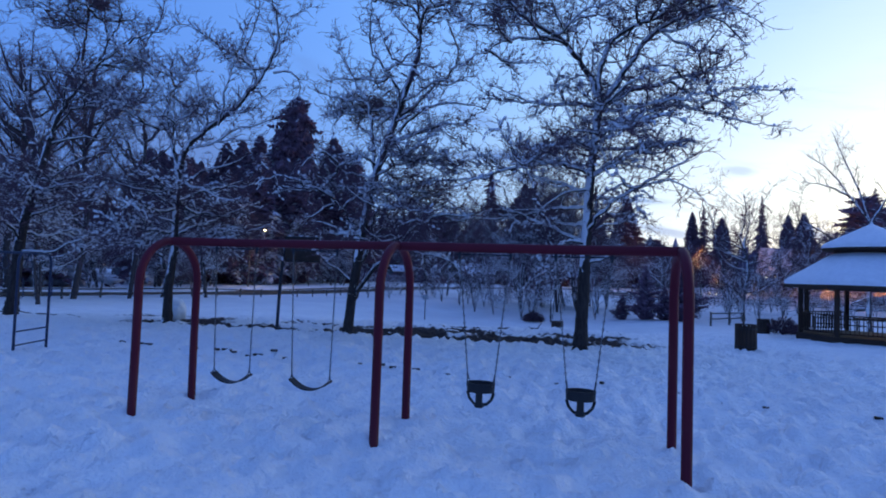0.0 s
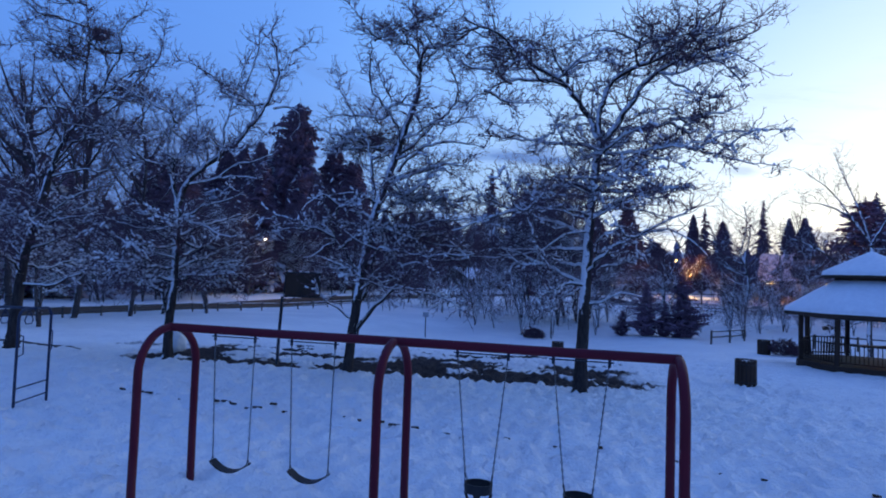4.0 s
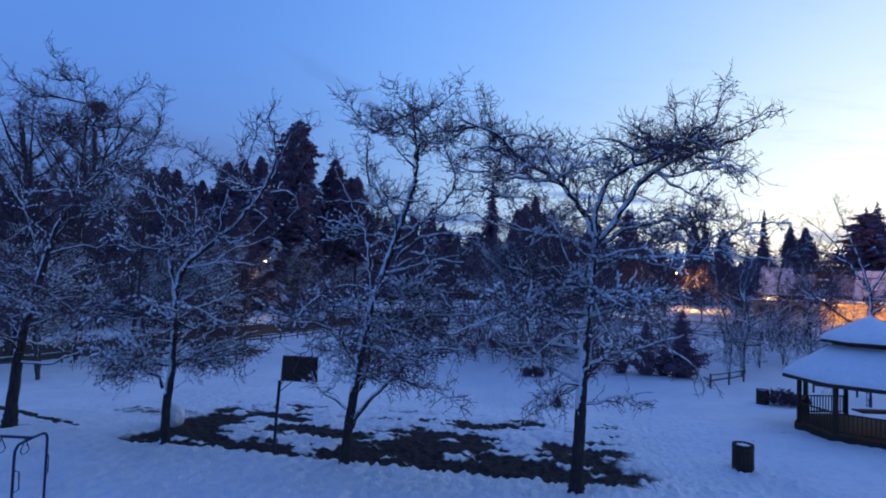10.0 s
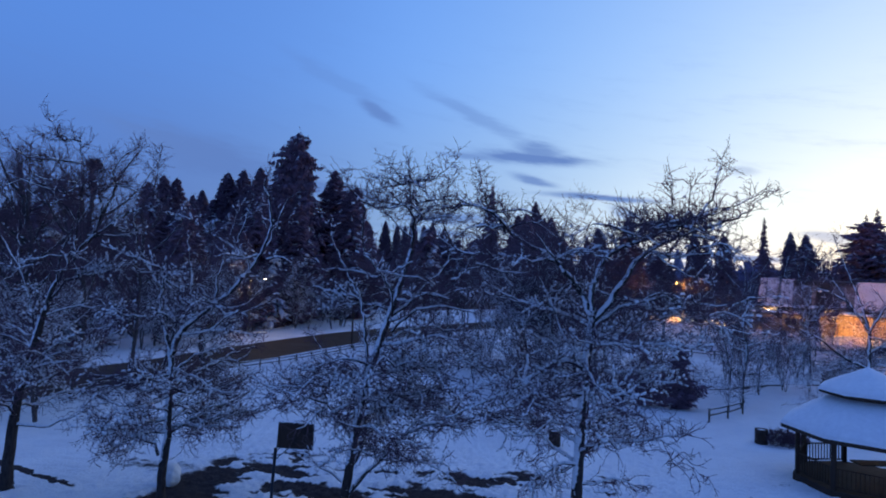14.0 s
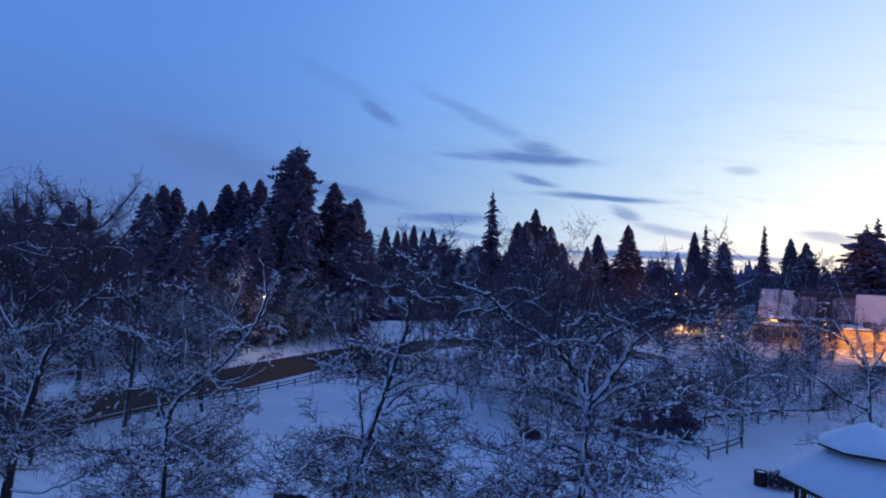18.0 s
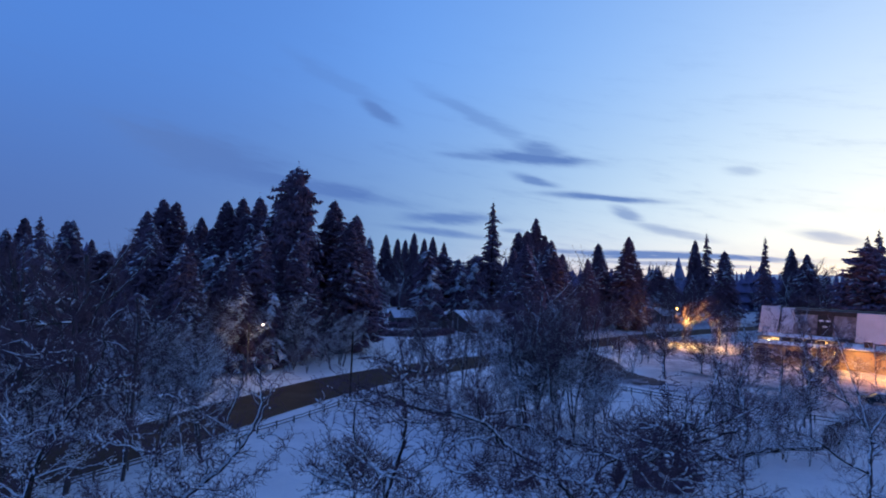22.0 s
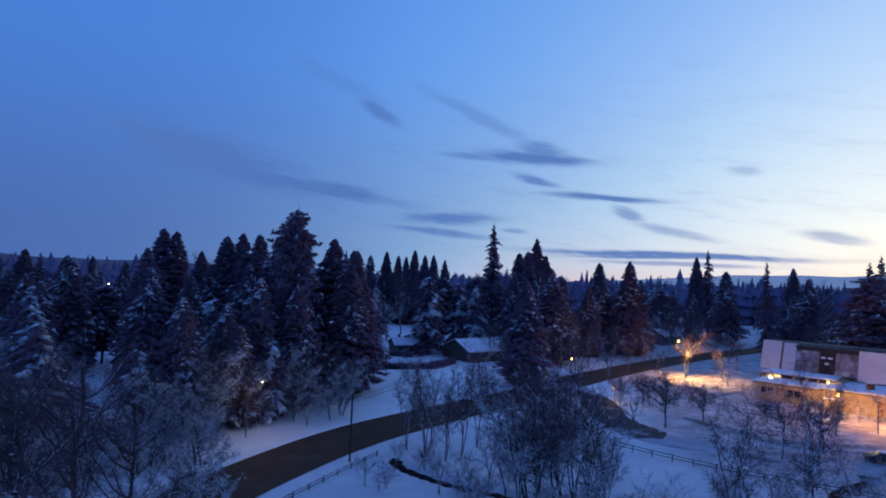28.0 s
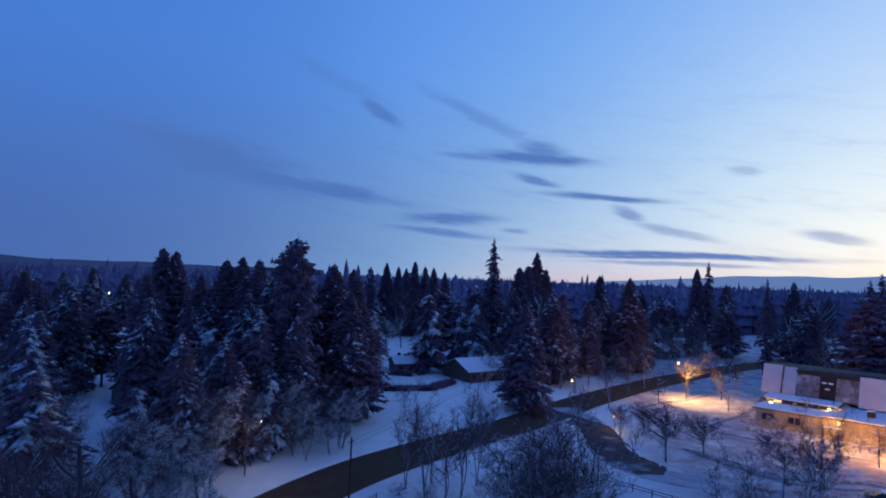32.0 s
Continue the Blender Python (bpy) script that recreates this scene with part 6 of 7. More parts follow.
def build_trash_cans():
    def can(x, y, z, turn, lab):
        root = thing("litter_bin", x, y, z, turn, lab, "litter bin", "litter bins of the park")
        n = 16
        for k in range(n):
            a = 2 * math.pi * k / n
            part("slat", box_bm(0.335 * math.cos(a), 0.335 * math.sin(a), 0.47, 0.03, 0.115, 0.92, Matrix.Rotation(a, 4, "Z"), 0.006), wood_dark, root)
        for h in (0.16, 0.78):
            part("hoop", tube_bm([(0.357 * math.cos(t), 0.357 * math.sin(t), h) for t in (2 * math.pi * k / 24 for k in range(25))], 0.012, 6), steel_dark, root)
        bm = bmesh.new()
        bmesh.ops.create_cone(bm, cap_ends=True, segments=24, radius1=0.3, radius2=0.31, depth=0.86, matrix=Matrix.Translation((0, 0, 0.44)))
        part("liner", bm, steel_dark, root)
        bm = bmesh.new()
        bmesh.ops.create_uvsphere(bm, u_segments=16, v_segments=8, radius=0.27, matrix=Matrix.Translation((0, 0, 0.84)) @ Matrix.Diagonal((1, 1, 0.22, 1)))
        part("snow_cap", bm, snow_mat, root, "snow fallen into the bin")
    can(10.75, 20.6, -0.26, 10, "dark wood-slatted litter bin standing in the snow")
    can(7.0, 35.2, gz(7.0, 35.2) - 0.03, 40, "dark litter bin far across the snowy lawn")
    can(19.3, 35.0, gz(19.3, 35) - 0.05, 20, "dark litter bin beside a shrub near the gazebo")


def build_backboard():
    x, y = -5.75, 20.4
    z = gz(x, y)
    root = thing("basketball_backboard", x, y, z, -6, "dark worn basketball backboard on a steel pole beside the court", "backboard")
    part("pole", tube_bm([(0.0, 0, -0.2), (0.04, 0, 1.2), (0.1, 0, 2.35)], 0.055, 12), steel_dark, root)
    part("board", box_bm(0.78, 0.1, 2.78, 1.28, 0.05, 0.9, bevel=0.012), wood_dark, root)
    for h0, h1 in ((1.95, 2.42), (2.15, 2.45)):
        part("brace", tube_bm([(0.09, 0, h0), (0.62 if h0 < 2 else 0.3, 0.08, h1)], 0.016, 8), steel_dark, root)
    part("frame", tube_bm([(0.12, 0.06, 2.36), (1.4, 0.06, 2.36), (1.4, 0.06, 3.2), (0.16, 0.06, 3.2), (0.12, 0.06, 2.36)], 0.022, 8), steel_dark, root)
    rim = [(0.78 + 0.23 * math.cos(t), 0.40 + 0.23 * math.sin(t), 2.52) for t in (2 * math.pi * k / 20 for k in range(21))]
    part("hoop", tube_bm(rim, 0.01, 6), steel_red, root)
    bm = bmesh.new()
    rng = random.Random(2)
    for _ in range(5):
        bmesh.ops.create_icosphere(bm, subdivisions=1, radius=1, matrix=Matrix.Translation((rng.uniform(0.2, 1.35), 0.08, 3.23)) @ Matrix.Diagonal((rng.uniform(0.03, 0.1), 0.012, rng.uniform(0.02, 0.06), 1)))
    part("snow_patch", bm, snow_mat, root, "snow lying on the board's top edge")


def build_snow_boulder():
    bm = bmesh.new()
    bmesh.ops.create_icosphere(bm, subdivisions=4, radius=1)
    for v in bm.verts:
        n = noise.fractal(v.co * 1.3, 0.8, 2.1, 4)
        v.co *= 1 + 0.18 * n
        v.co = Vector((v.co.x * 0.46, v.co.y * 0.4, max(-0.15, v.co.z * 0.52 + 0.36)))
    for f in bm.faces:
        f.smooth = True
    me = bpy.data.meshes.new("snow_boulder")
    bm.to_mesh(me)
    bm.free()
    me.materials.append(roof_snow)
    ob = new("snow_boulder", me)
    ob.location = (-10.7, 23.4, gz(-10.7, 23.4) - 0.02)
    tagged(ob, "big rolled lump of snow on the lawn", "snow boulder")


def build_dark_shrubs():
    """Low evergreen shrubs, each a mass of short leafy twigs."""
    for k, (x, y, wide, tall) in enumerate(((20.3, 34.7, 0.95, 1.0), (21.6, 35.4, 0.7, 0.55), (7.2, 45.6, 0.8, 0.8))):
        rg = np.random.RandomState(300 + k)
        m = 900
        w, u = rg.uniform(0, 6.28, m), rg.random(m) ** 0.6
        p = np.stack([wide * u * np.cos(w), wide * 0.8 * u * np.sin(w), tall * (0.08 + 0.9 * rg.random(m) * np.sqrt(1 - 0.85 * u ** 2))], 1)
        d = np.stack([np.cos(w), np.sin(w), rg.uniform(0.2, 1.6, m)], 1) * rg.uniform(0.06, 0.18, m)[:, None] + rg.normal(0, 0.05, (m, 3))
        o = np.cross(d, rg.normal(0, 1, (m, 3)))
        o *= 0.035 / (np.linalg.norm(o, axis=1, keepdims=True) + 1e-6)
        v = np.stack([p - o, p + o, p + d, p + [0, 0, 0.05]], 1).reshape(-1, 3)
        b = (np.arange(m) * 4)[:, None]
        f = np.concatenate([b + [0, 1, 3], b + [1, 2, 3], b + [2, 0, 3], b + [0, 2, 1]])
        root = thing("evergreen_shrub", x, y, gz(x, y) - 0.03, 0, "low dark evergreen shrub standing out of the snow", "shrub", "evergreen shrubs of the park")
        tagged(part("foliage", fast_mesh("shrub_foliage", v, f, twig_mat), None, root), kind="stuff")
        q, t = np.zeros((9, 3)), np.stack([wide * 0.6 * np.cos(np.arange(9) * 0.7), wide * 0.5 * np.sin(np.arange(9) * 0.7), np.full(9, tall * 0.7)], 1)
        v, f = seg_tubes(q, t, np.full(9, 0.02), np.full(9, 0.008), 5)
        part("stems", fast_mesh("shrub_stems", v, f, twig_mat), None, root)


def build_fallen_branch():
    root = thing("fallen_branch", 4.6, 29.0, gz(4.6, 29.0), 20, "forked fallen branch sticking out of the snow", "branch")
    part("stem", tube_bm([(-0.45, 0, -0.03), (-0.1, 0.03, 0.06), (0.2, 0.0, 0.1), (0.42, 0.02, 0.36)], [0.03, 0.035, 0.03, 0.012], 8), twig_mat, root)
    part("side_shoot", tube_bm([(-0.05, 0.02, 0.07), (-0.3, 0.02, 0.22)], [0.02, 0.008], 6), twig_mat, root)


def rail_fence(line, spacing, height, rails, label, group):
    pts = smooth_line(line, 20)
    d = np.concatenate([[0], np.cumsum(np.hypot(*np.diff(pts, axis=0).T))])
    n = int(d[-1] / spacing)
    at = [(float(np.interp(k * spacing, d, pts[:, 0])), float(np.interp(k * spacing, d, pts[:, 1]))) for k in range(n + 1)]
    x0, y0 = at[0]
    z0 = gz(x0, y0)
    root = thing("rail_fence", x0, y0, z0, 0, label, "fence", group)
    rng = random.Random(int(abs(x0) * 10))
    for i, (x, y) in enumerate(at):
        z = gz(x, y) - z0
        part("post", tube_bm([(x - x0, y - y0, z - 0.3), (x - x0 + rng.gauss(0, 0.02), y - y0, z + height)], 0.07, 7), wood_grey, root)
        if i:
            px, py = at[i - 1]
            pz = gz(px, py) - z0
            for h in rails:
                part("rail", tube_bm([(px - x0, py - y0, pz + height * h + rng.gauss(0, 0.02)), ((px + x) / 2 - x0, (py + y) / 2 - y0, (pz + z) / 2 + height * h - 0.01),
                                      (x - x0, y - y0, z + height * h + rng.gauss(0, 0.02))], 0.05, 6), wood_grey, root)
                if h > 0.6:
                    part("rail_snow", tube_bm([(px - x0, py - y0, pz + height * h + 0.055), (x - x0, y - y0, z + height * h + 0.055)], 0.03, 5), snow_mat, root)


def build_fences():
    rail_fence([(-40, 14), (-26.6, 35.5), (-21.3, 46), (-15.6, 57.5), (-11.8, 66), (-7.8, 73.6)], 2.6, 0.75, (0.85, 0.45), "low weathered timber fence along the snowy road verge", "park fences")
    rail_fence([(22, 82.5), (24.2, 80), (32.4, 73.4), (40.7, 68.2), (52, 62)], 2.6, 0.95, (0.9, 0.5), "weathered split-rail fence beside the driveway", "park fences")
    rail_fence([(18.4, 39.9), (21, 41.8), (23.9, 44.4)], 2.4, 0.95, (0.9, 0.5), "short weathered split-rail fence by the stream", "park fences")
    rail_fence([(25.2, 39.5), (29, 37.2), (34, 34.5)], 2.4, 0.95, (0.9, 0.5), "short weathered split-rail fence behind the gazebo", "park fences")


# ---------------------------------------------------------------- roadside, lamps and wires
def point_light(name, at, power, colour, size=0.15):
    data = bpy.data.lights.new(name, "POINT")
    data.energy, data.color, data.shadow_soft_size = power, colour, size
    ob = new(name, data)
    ob.location = at
    return ob


def street_lamp(x, y, h, arm, turn, mat, label, wood=True, r=0.11, head=0.13):
    root = thing("street_lamp", x, y, gz(x, y), turn, label, "street lamp", "street lamps")
    part("pole", tube_bm([(0, 0, -0.3), (0, 0, h)], [r, r * 0.7], 10), wood_grey if wood else steel_dark, root)
    part("arm", tube_bm([(0, 0, h - 0.5), (arm * 0.5, 0, h - 0.05), (arm, 0, h)], 0.035, 8), steel_dark, root)
    hd = part("lamp_head", tube_bm([(arm - 0.25, 0, h + 0.03), (arm + 0.25, 0, h + 0.03)], 0.1, 10), steel_dark, root)
    bm = bmesh.new()
    bmesh.ops.create_uvsphere(bm, u_segments=14, v_segments=8, radius=head, matrix=Matrix.Translation((arm, 0, h - 0.06)))
    part("bulb", bm, mat, hd, "glowing lamp bulb")
    return root


def build_street():
    street_lamp(-26.4, 79.2, 7.7, 2.5, -25, lamp_white, "wooden street lamp pole with a warm white lamp over the road", head=0.05)
    point_light("road_lamp_light", (-24.1, 78.0, 7.3), 800, (1.0, 0.70, 0.38))
    street_lamp(57.2, 139.0, 8.7, 1.8, 180, lamp_warm, "tall street lamp with a glowing sodium head beside a bare tree", False, head=0.22)
    point_light("corner_lamp_light", (56.2, 138.2, 8.2), 5200, (1.0, 0.46, 0.10))
    down = bpy.data.lights.new("corner_lamp_downlight", "SPOT")
    down.energy, down.color, down.shadow_soft_size, down.spot_size, down.spot_blend = 14000, (1.0, 0.50, 0.13), 0.15, radians(125), 0.6
    new("corner_lamp_downlight", down).matrix_world = look((56.4, 138.0, 8.0), (60.5, 136.8, 0))
    # small lamp in a shrub by the drive mouth
    street_lamp(31.6, 108.2, 2.6, 0.3, 90, lamp_warm, "small garden lamp glowing in a shrub", False, 0.05, 0.16)
    point_light("garden_lamp_light", (31.6, 107.9, 2.3), 160, (1.0, 0.55, 0.15))
    for x, y, h, mat, hd in ((7.9, 230, 10.2, lamp_warm, 0.32), (75.4, 300, 7.4, lamp_white, 0.34), (58, 300, 4, lamp_white, 0.3), (98.6, 500, 12.5, lamp_white, 0.4), (-37.7, 168, 11.0, lamp_warm, 0.28),
                             (-168, 300, 7.5, lamp_white, 0.34), (-191, 330, 11, lamp_white, 0.34), (30.8, 138, 3.8, lamp_warm, 0.22), (50, 310, 8, lamp_warm, 0.4), (-230, 420, 12, lamp_warm, 0.32), (-120, 260, 9, lamp_warm, 0.3),
                             (140, 330, 9, lamp_white, 0.4), (-254, 452, 9, lamp_white, 0.7), (-262, 456, 11, lamp_white, 0.6), (-246, 446, 7, lamp_white, 0.55), (-300, 500, 13, lamp_white, 0.5), (90, 372, 8, lamp_white, 0.55), (-320, 620, 14, lamp_warm, 0.5), (112, 420, 9, lamp_warm, 0.45), (200, 420, 10, lamp_warm, 0.32)):
        street_lamp(x, y, h - gz(x, y), 0.8, 200, mat, "distant street lamp glowing among the trees", False, 0.09, hd)
    x, y = -11.0, 71.2
    root = thing("utility_pole", x, y, gz(x, y), 0, "dark wooden utility pole with wires beside the road", "utility pole")
    part("pole", tube_bm([(0, 0, -0.4), (0.05, 0, 8.1)], [0.13, 0.1], 10), wood_dark, root)
    part("crossarm", box_bm(0.05, 0, 7.55, 0.9, 0.09, 0.1, Matrix.Rotation(0.6, 4, "Z")), wood_dark, root)
    for h, far in ((7.65, (38, 95, 8.5)), (7.05, (38, 95, 8.0))):
        pts = [(0.05 + (far[0]) * t, far[1] * t, h + (far[2] - h) * t - 2.2 * t * (1 - t)) for t in (k / 14 for k in range(15))]
        part("wire", tube_bm(pts, 0.018, 4), rubber, root)
    x, y = -1.2, 42.0
    root = thing("sign_post", x, y, gz(x, y), 10, "small pale board on a thin post standing in the snow", "sign post")
    part("post", tube_bm([(0, 0, -0.3), (0, 0, 1.75)], 0.035, 8), wood_dark, root)
    part("board", box_bm(0, -0.03, 1.6, 0.42, 0.04, 0.32, bevel=0.01), material("pale_board", (0.35, 0.37, 0.40), (0.28, 0.3, 0.33), 3, 0.6), root)


# ---------------------------------------------------------------- buildings
def gable_house(x, y, turn, length, depth, eave, ridge, wall_mat, roof_mat, label, lit=False, name="house"):
    """A plain gabled house with a snowy roof, door and windows; its front faces local -y."""
    root = thing(name, x, y, gz(x, y), turn, label, "house", "houses of the town")
    hl, hd = length / 2, depth / 2
    bm = bmesh.new()
    rows = [[bm.verts.new((sx_, yy, zz)) for yy, zz in ((-hd, -0.3), (hd, -0.3), (hd, eave), (0, ridge), (-hd, eave))] for sx_ in (-hl, hl)]
    for i in range(5):
        bm.faces.new((rows[0][i], rows[0][(i + 1) % 5], rows[1][(i + 1) % 5], rows[1][i]))
    bm.faces.new(rows[0][::-1])
    bm.faces.new(rows[1])
    part("wall", bm, wall_mat, root)
    slope = math.atan2(ridge - eave, hd)
    run = math.hypot(ridge - eave, hd) + 0.55
    for s in (-1, 1):
        m = Matrix.Rotation(-s * slope, 4, "X")
        cy, cz = s * (hd + 0.45) / 2, (eave + ridge) / 2 - 0.13
        rf = part("roof", box_bm(0, cy, cz + 0.12, length + 0.9, run, 0.14, m), roof_mat, root)
        part("roof_snow", box_bm(0, cy, cz + 0.30, length + 0.8, run - 0.06, 0.2, m, bevel=0.05), roof_snow, rf, "thick snow on the roof slope")
    part("chimney", box_bm(-hl * 0.55, 0.3, ridge + 0.3, 0.7, 0.7, 1.4, bevel=0.02), wood_dark, root)
    n = max(2, int(length / 3))
    for k in range(n):
        wx = -hl + length * (k + 0.5) / n
        if k == n // 2:
            dr = part("door", box_bm(wx, -hd - 0.02, 0.98, 0.95, 0.08, 2.05, bevel=0.01), wood_dark, root)
            part("door_handle", tube_bm([(wx + 0.36, -hd - 0.1, 1.0), (wx + 0.36, -hd - 0.1, 1.12)], 0.02, 6), steel_dark, dr)
        else:
            w = part("window", box_bm(wx, -hd - 0.02, eave * 0.56, 1.35, 0.08, 1.15, bevel=0.015), wood_grey, root)
            part("pane", box_bm(wx, -hd - 0.05, eave * 0.56, 1.15, 0.05, 0.95), window_lit if lit and k == 0 else window_dark, w)


window_dark = material("dark_glass", (0.02, 0.024, 0.03), (0.03, 0.034, 0.045), 1, 0.08, 0, 0, 5, spec=0.6)
window_lit = glow_material("lit_window", (1.0, 0.62, 0.25), 2.2)


def build_houses():
    walls = [material("grey_siding", (0.16, 0.17, 0.19), (0.12, 0.13, 0.15), 0.8, 0.8), material("brown_siding", (0.12, 0.085, 0.07), (0.09, 0.07, 0.06), 0.8, 0.8),
             material("pale_siding", (0.42, 0.43, 0.45), (0.36, 0.37, 0.4), 0.8, 0.8)]
    gable_house(9.6, 160.5, 32, 15.5, 13, 2.7, 5.2, walls[1], wood_dark, "low brown bungalow with a snow-covered gable roof across the road")
    gable_house(-10.5, 166, 20, 9, 7, 2.6, 4.2, walls[0], wood_dark, "grey garage with a snowy roof behind a hedge")
    rng = random.Random(31)
    for x, y, t, k in ((94, 270, 30, 2), (80, 216, 40, 0), (66, 255, 20, 1), (35, 262, 10, 0), (52, 290, 60, 2), (118, 300, 35, 0), (150, 260, 50, 1), (22, 245, 80, 2), (-60, 250, 15, 0), (-130, 280, 0, 1), (-165, 296, 20, 2),
                       (-190, 340, 70, 0), (-140, 360, 10, 2), (-230, 410, 40, 2), (-265, 440, 30, 2), (70, 340, 10, 2), (160, 380, 30, 0), (200, 350, 10, 1), (128, 196, 35, 0), (-90, 330, 30, 0), (-58, 118, 60, 0)):
        gable_house(x, y, t, rng.uniform(11, 16), rng.uniform(8, 10), 3.0, rng.uniform(5, 6.2), walls[k], wood_dark, "house with a snow-covered gable roof among the trees", rng.random() < 0.35)
    # clipped hedges on the lawn across the road
    for n, (x0, y0, x1, y1, h) in enumerate(((-21.8, 135.5, -3.0, 139.5, 1.1), (-21.0, 161.0, -9, 158.0, 1.2), (-3.0, 139.5, 2.5, 149.0, 1.1))):
        rg = np.random.RandomState(70 + n)
        m = 900
        t = rg.random(m)
        p = np.stack([x0 + (x1 - x0) * t + rg.normal(0, 0.25, m), y0 + (y1 - y0) * t + rg.normal(0, 0.3, m), rg.uniform(0, h, m)], 1)
        d = rg.normal(0, 0.3, (m, 3))
        o = np.cross(d, rg.normal(0, 1, (m, 3))) * 0.9
        v = np.stack([p - o, p + o, p + d, p + [0, 0, 0.25]], 1).reshape(-1, 3) - [x0, y0, 0]
        b = (np.arange(m) * 4)[:, None]
        f = np.concatenate([b + [0, 1, 3], b + [1, 2, 3], b + [2, 0, 3], b + [0, 2, 1]])
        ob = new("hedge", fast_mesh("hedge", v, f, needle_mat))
        ob.location = (x0, y0, gz(x0, y0))
        tagged(ob, "dark clipped hedge across the snowy lawn", "hedge", "hedges across the road", "stuff")


def build_hall():
    """The cream-walled public building with snow-covered steep upper roofs and a flat-roofed wing."""
    root = thing("community_hall", 62.3, 117.5, 0.02, -43.7, "cream-walled hall with flat snowy wing and steep snow-covered upper roofs", "public building")
    cream = material("cream_wall", (0.50, 0.41, 0.27), (0.44, 0.36, 0.24), 0.6, 0.75, 0, 0.15, 20, stain=(0.36, 0.30, 0.21))
    frosted = material("frosted_roof", (0.55, 0.53, 0.57), (0.64, 0.62, 0.66), 0.5, 0.7, 0, 0.2, 6)
    shingle = material("brown_shingle", (0.36, 0.34, 0.37), (0.13, 0.10, 0.10), 0.9, 0.85, 0, 0.4, 9, stain=(0.56, 0.57, 0.62))
    dark_trim = material("dark_fascia", (0.05, 0.042, 0.04), (0.035, 0.03, 0.03), 1, 0.7)
    part("wing_wall", box_bm(5.75, 3.5, 1.45, 11.5, 7.0, 3.5), cream, root)
    part("wing_roof", box_bm(5.6, 3.5, 3.28, 12.3, 7.6, 0.16), dark_trim, root)
    part("wing_roof_snow", box_bm(5.6, 3.5, 3.46, 12.2, 7.5, 0.22, bevel=0.06), roof_snow, root, "deep smooth snow on the flat wing roof")
    part("hall_wall", box_bm(26, 6.5, 1.6, 29, 13.6, 3.8), cream, root)
    part("hall_roof", box_bm(26, 6.5, 3.58, 29.5, 14.2, 0.16), dark_trim, root)
    part("hall_roof_snow", box_bm(26, 6.5, 3.76, 29.4, 14.1, 0.22, bevel=0.06), roof_snow, root, "deep smooth snow on the flat hall roof")
    part("back_wall", box_bm(6, 11.0, 2.0, 14.5, 7.8, 4.6), cream, root)
    part("canopy", box_bm(6.0, 9.1, 4.45, 13.2, 5.0, 0.16, Matrix.Rotation(radians(3), 4, "X")), dark_trim, root)
    part("canopy_snow", box_bm(6.0, 9.1, 4.64, 13.1, 4.9, 0.22, Matrix.Rotation(radians(3), 4, "X"), bevel=0.06), roof_snow, root, "snow on the sloping canopy")
    for x in (-0.2, 3.2, 6.6, 10.0):
        part("canopy_post", box_bm(x, 6.9, 3.9, 0.14, 0.14, 1.1), dark_trim, root)
    for x in (2.1, 4.1, 6.3, 8.4, 10.3):
        w = part("clerestory_window", box_bm(x, 7.08, 3.95, 1.6, 0.06, 0.62), dark_trim, root)
        part("pane", box_bm(x, 7.04, 3.95, 1.4, 0.05, 0.48), window_lit if x < 3 else window_dark, w)
    # steep upper roofs: two white snow-faced panels and a shingled stretch between
    def lean(name, u0, u1, z0, z1, v0, v1, mat, lab="", thick=0.35):
        bm = bmesh.new()
        a = [bm.verts.new(q) for q in ((u0, v0, z0), (u1, v0, z0), (u1, v1, z1), (u0, v1, z1))]
        b = [bm.verts.new(q) for q in ((u0, v0 + thick, z0), (u1, v0 + thick, z0), (u1, v1 + thick, z1), (u0, v1 + thick, z1))]
        bm.faces.new(a)
        bm.faces.new(b[::-1])
        for i in range(4):
            j = (i + 1) % 4
            bm.faces.new((a[j], a[i], b[i], b[j]))
        bmesh.ops.recalc_face_normals(bm, faces=bm.faces)
        return part(name, bm, mat, root, lab)
    part("upper_wall", box_bm(10.0, 18.8, 6.35, 25.0, 7.0, 7.4), shingle, root)
    lean("steep_roof", -2.6, 1.1, 4.7, 10.4, 12.4, 15.0, frosted, "steep roof face plastered white with snow")
    lean("steep_roof", 1.5, 3.9, 4.7, 10.2, 12.4, 15.0, frosted, "steep roof face plastered white with snow")
    lean("shingle_roof", 3.9, 8.1, 4.7, 9.2, 12.9, 14.9, shingle, "brown shingles with patches of snow")
    lean("shingle_roof", 11.0, 15.0, 4.7, 9.2, 12.9, 14.9, shingle, "brown shingles with patches of snow")
    lean("dormer_recess", 8.1, 11.0, 4.4, 9.2, 13.8, 14.9, dark_trim, "dark recessed dormer")
    lean("steep_roof", 15.0, 25.0, 4.2, 9.9, 12.0, 14.2, frosted, "steep roof face plastered white with snow")
    part("ridge_fascia", box_bm(9.6, 15.0, 9.45, 11.8, 0.7, 0.85), dark_trim, root, "dark fascia along the upper roof edge")
    part("upper_roof", box_bm(10.0, 18.8, 10.12, 26, 6.9, 0.12, bevel=0.04), dark_trim, root)
    for u, z in ((8.9, 7.9), (10.1, 7.9), (9.5, 6.7)):
        bm = bmesh.new()
        bmesh.ops.create_icosphere(bm, subdivisions=2, radius=0.5, matrix=Matrix.Translation((u, 13.9, z)) @ Matrix.Diagonal((1.0, 0.35, 0.45, 1)))
        part("snow_ledge", bm, roof_snow, root)
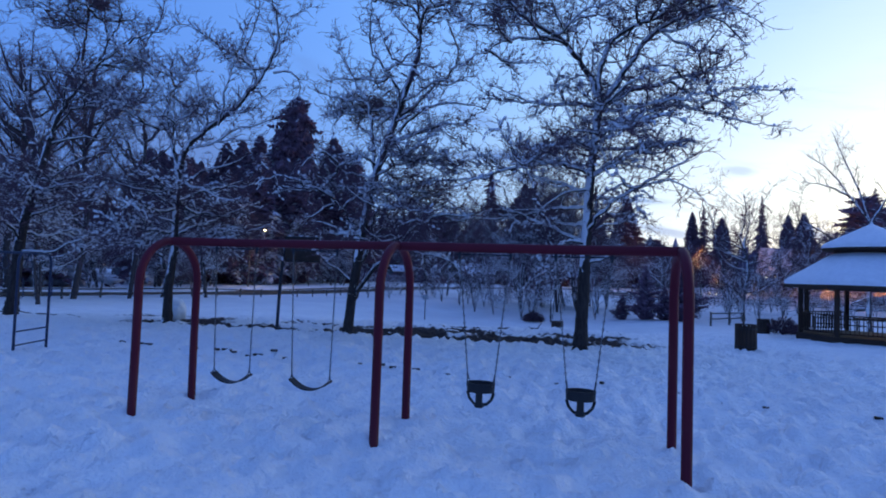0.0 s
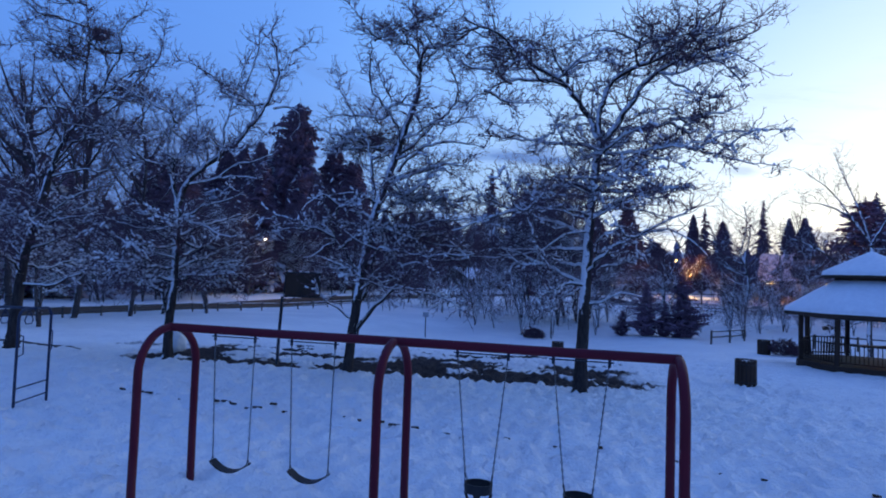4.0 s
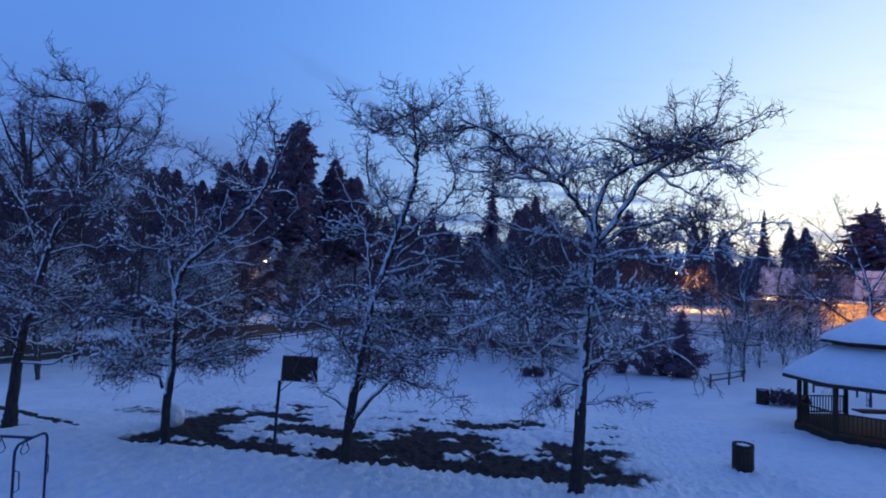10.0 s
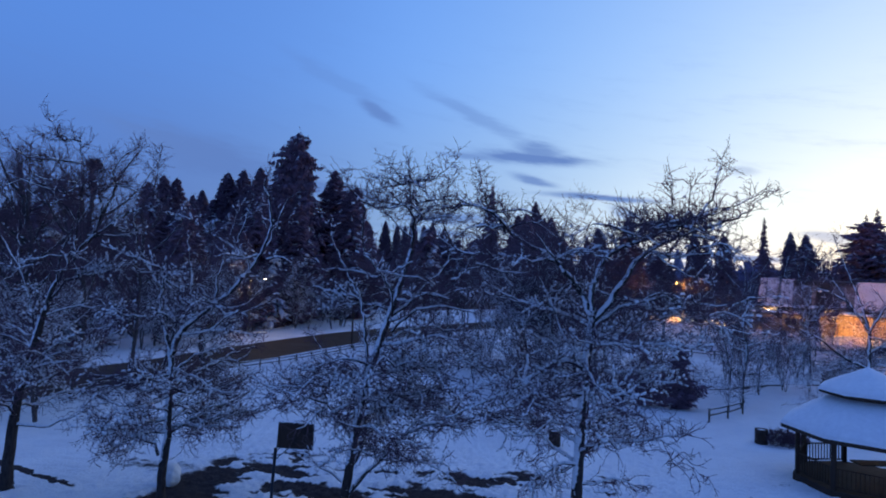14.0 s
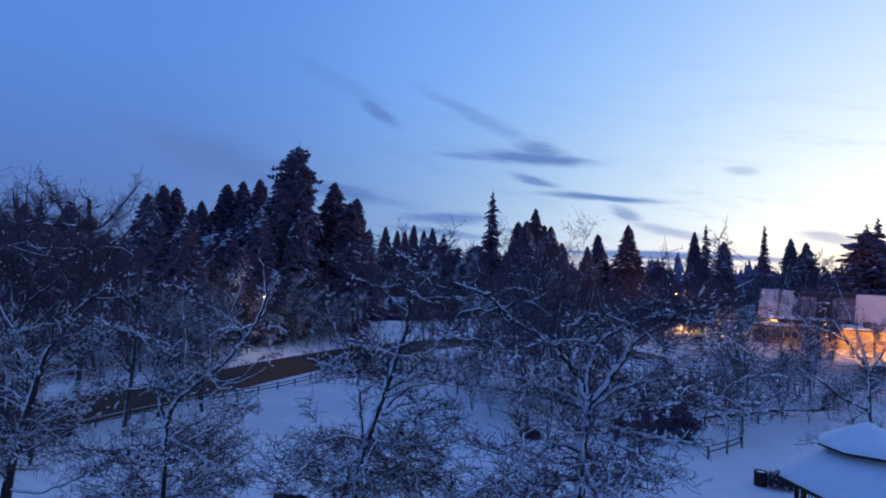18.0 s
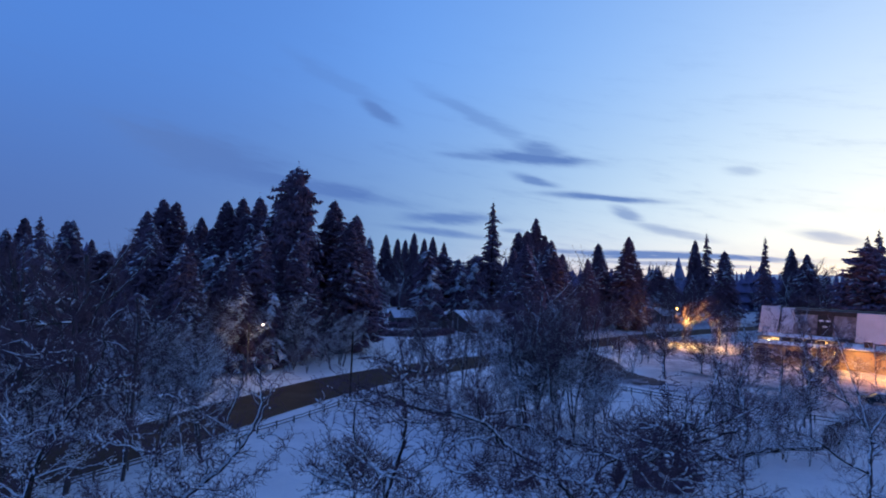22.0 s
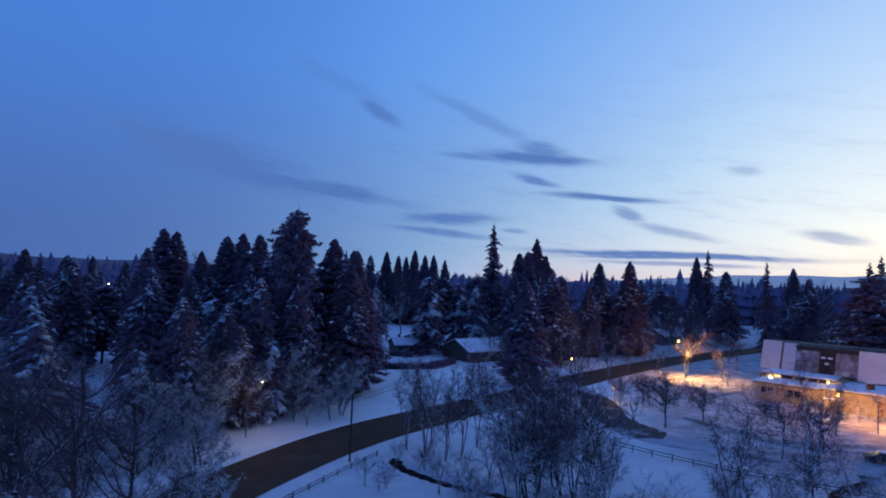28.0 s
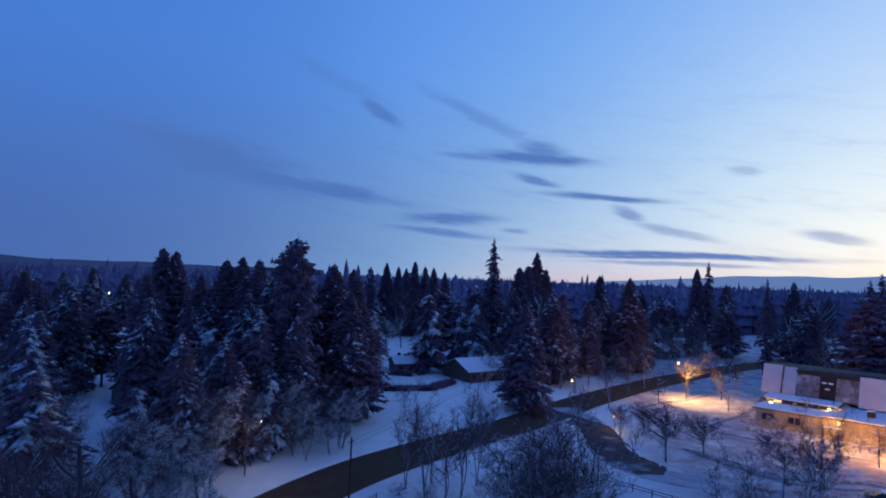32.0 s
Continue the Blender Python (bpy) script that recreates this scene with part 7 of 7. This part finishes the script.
    for u in (1.6, 2.75, 6.2, 7.35):
        w = part("window", box_bm(u, -0.03, 1.85, 0.95, 0.08, 1.25, bevel=0.01), dark_trim, root)
        for s in (-0.22, 0.22):
            part("pane", box_bm(u + s, -0.06, 1.85, 0.36, 0.06, 1.1), window_dark, w)
        part("sill", box_bm(u, -0.1, 1.16, 1.1, 0.2, 0.07), cream, w)
    part("porch", box_bm(13.2, -1.2, 1.0, 2.6, 1.6, 2.2, bevel=0.02), cream, root)
    part("porch_snow", box_bm(13.2, -1.2, 2.16, 2.7, 1.7, 0.16, bevel=0.05), roof_snow, root)
    part("door", box_bm(11.9, -0.36, 1.0, 0.95, 0.08, 2.05, bevel=0.01), dark_trim, root)
    vent = part("roof_vent", box_bm(18.0, 5.6, 4.35, 1.2, 1.0, 1.2, bevel=0.03), wood_dark, root, "square brown roof vent")
    part("vent_snow", box_bm(18.0, 5.6, 5.0, 1.25, 1.05, 0.14, bevel=0.04), roof_snow, vent)
    # the fourth lamp is unseen, added out of view for the orange glow
    for nm, (u, v, z), rad in (("wall_lamp", (14.0, -0.45, 2.95), 0.26), ("wall_lamp", (11.2, 6.4, 4.05), 0.2), ("wall_lamp", (1.0, 6.9, 3.7), 0.14), ("wall_lamp", (24.0, -0.45, 3.0), 0.22)):
        lm = part(nm, box_bm(u, v + 0.12, z + 0.12, 0.3, 0.2, 0.2, bevel=0.02), dark_trim, root, "glowing wall lamp")
        bm = bmesh.new()
        bmesh.ops.create_uvsphere(bm, u_segments=12, v_segments=8, radius=rad, matrix=Matrix.Translation((u, v - 0.12, z - 0.05)))
        part("bulb", bm, lamp_white if rad == 0.14 else lamp_warm, lm)
    M = pose(62.3, 117.5, 0.02, 0, 0, -43.7)
    # wall lamp's light, set metres off the wall to spread its glow
    point_light("wall_lamp_light", M @ Vector((14.0, -5.0, 4.2)), 2000, (1.0, 0.44, 0.07))
    point_light("porch_lamp_light", M @ Vector((11.2, 5.9, 4.0)), 160, (1.0, 0.58, 0.2))
    point_light("entry_lamp_light", M @ Vector((1.0, 6.4, 3.65)), 90, (1.0, 0.78, 0.4))
    # added fill without a fixture, spreads orange over walls and snow
    point_light("lot_fill_light", M @ Vector((25.0, -9.0, 5.0)), 9500, (1.0, 0.36, 0.05))


def build_cars():
    def car(x, y, turn, paint, label):
        root = thing("car", x, y, gz(x, y) + 0.02, turn, label, "car", "cars parked at the hall")
        bm = bmesh.new()
        prof = [(-2.15, 0.35), (-2.2, 0.75), (-2.05, 0.95), (-1.2, 1.0), (-0.55, 1.42), (1.05, 1.45), (1.75, 1.0), (2.15, 0.92), (2.2, 0.4)]
        rows = [[bm.verts.new((px, s * (0.86 if pz < 1.1 else 0.66), pz)) for px, pz in prof] for s in (-1, 1)]
        for i in range(len(prof)):
            j = (i + 1) % len(prof)
            bm.faces.new((rows[0][i], rows[0][j], rows[1][j], rows[1][i]))
        bm.faces.new(rows[0][::-1])
        bm.faces.new(rows[1])
        bmesh.ops.recalc_face_normals(bm, faces=bm.faces)
        part("body", bm, paint, root)
        for s in (-1, 1):
            part("side_window", box_bm(0.2, s * 0.755, 1.2, 1.5, 0.05, 0.3, Matrix.Rotation(-s * 0.45, 4, "X")), window_dark, root)
            for wx in (-1.35, 1.4):
                bm = bmesh.new()
                bmesh.ops.create_cone(bm, cap_ends=True, segments=20, radius1=0.33, radius2=0.33, depth=0.22, matrix=Matrix.Translation((wx, s * 0.8, 0.33)) @ Matrix.Rotation(radians(90), 4, "X"))
                wh = part("wheel", bm, rubber, root)
                bm = bmesh.new()
                bmesh.ops.create_cone(bm, cap_ends=True, segments=16, radius1=0.2, radius2=0.2, depth=0.24, matrix=Matrix.Translation((wx, s * 0.8, 0.33)) @ Matrix.Rotation(radians(90), 4, "X"))
                part("rim", bm, chain_mat, wh)
            part("headlight", box_bm(-2.17, s * 0.6, 0.72, 0.08, 0.35, 0.16, bevel=0.02), chain_mat, root)
        part("snow_cap", box_bm(0.25, 0, 1.5, 1.7, 1.3, 0.14, bevel=0.05), snow_mat, root, "snow on the roof")
    car(58.3, 77.8, -25, material("dark_car_paint", (0.02, 0.022, 0.03), (0.03, 0.03, 0.04), 1, 0.25, 0.3, spec=0.6), "dark parked car with snow on its roof")
    car(60.5, 69.5, -30, material("grey_car_paint", (0.09, 0.1, 0.11), (0.07, 0.08, 0.09), 1, 0.3, 0.3, spec=0.6), "grey parked car with snow on its roof")


def build_nest():
    rng = np.random.RandomState(9)
    m = 620
    a, r = rng.uniform(0, 6.28, m), np.abs(rng.normal(0, 0.13, m)) + 0.03
    p = np.stack([r * np.cos(a), r * np.sin(a), rng.normal(0, 0.09, m) * np.clip(1.4 - 2.2 * r, 0.3, 1)], 1)
    d = np.stack([-np.sin(a), np.cos(a), rng.normal(0, 0.5, m)], 1) * rng.uniform(0.06, 0.2, m)[:, None] + rng.normal(0, 0.03, (m, 3))
    v, f = seg_tubes(p - d, p + d, np.full(m, 0.011), np.full(m, 0.008), 3)
    ob = new("nest", fast_mesh("nest", v, f, twig_mat))
    ob.location = (-14.34, 23.2, 12.6)
    tagged(ob, "dark twig nest high in a leafless tree", "nest")


build_ground()
build_roads()
build_hall()
build_houses()
build_street()
build_cars()
build_gazebo()
build_swing_set()
build_ring_climber()
build_trash_cans()
build_backboard()
build_snow_boulder()
build_fallen_branch()
build_dark_shrubs()
build_play_border()
build_park_trees()
build_gazebo_tree()
build_lamp_tree()
build_nest()
build_wild_trees()
build_conifers()
build_far_woods()
build_hills()
build_fences()
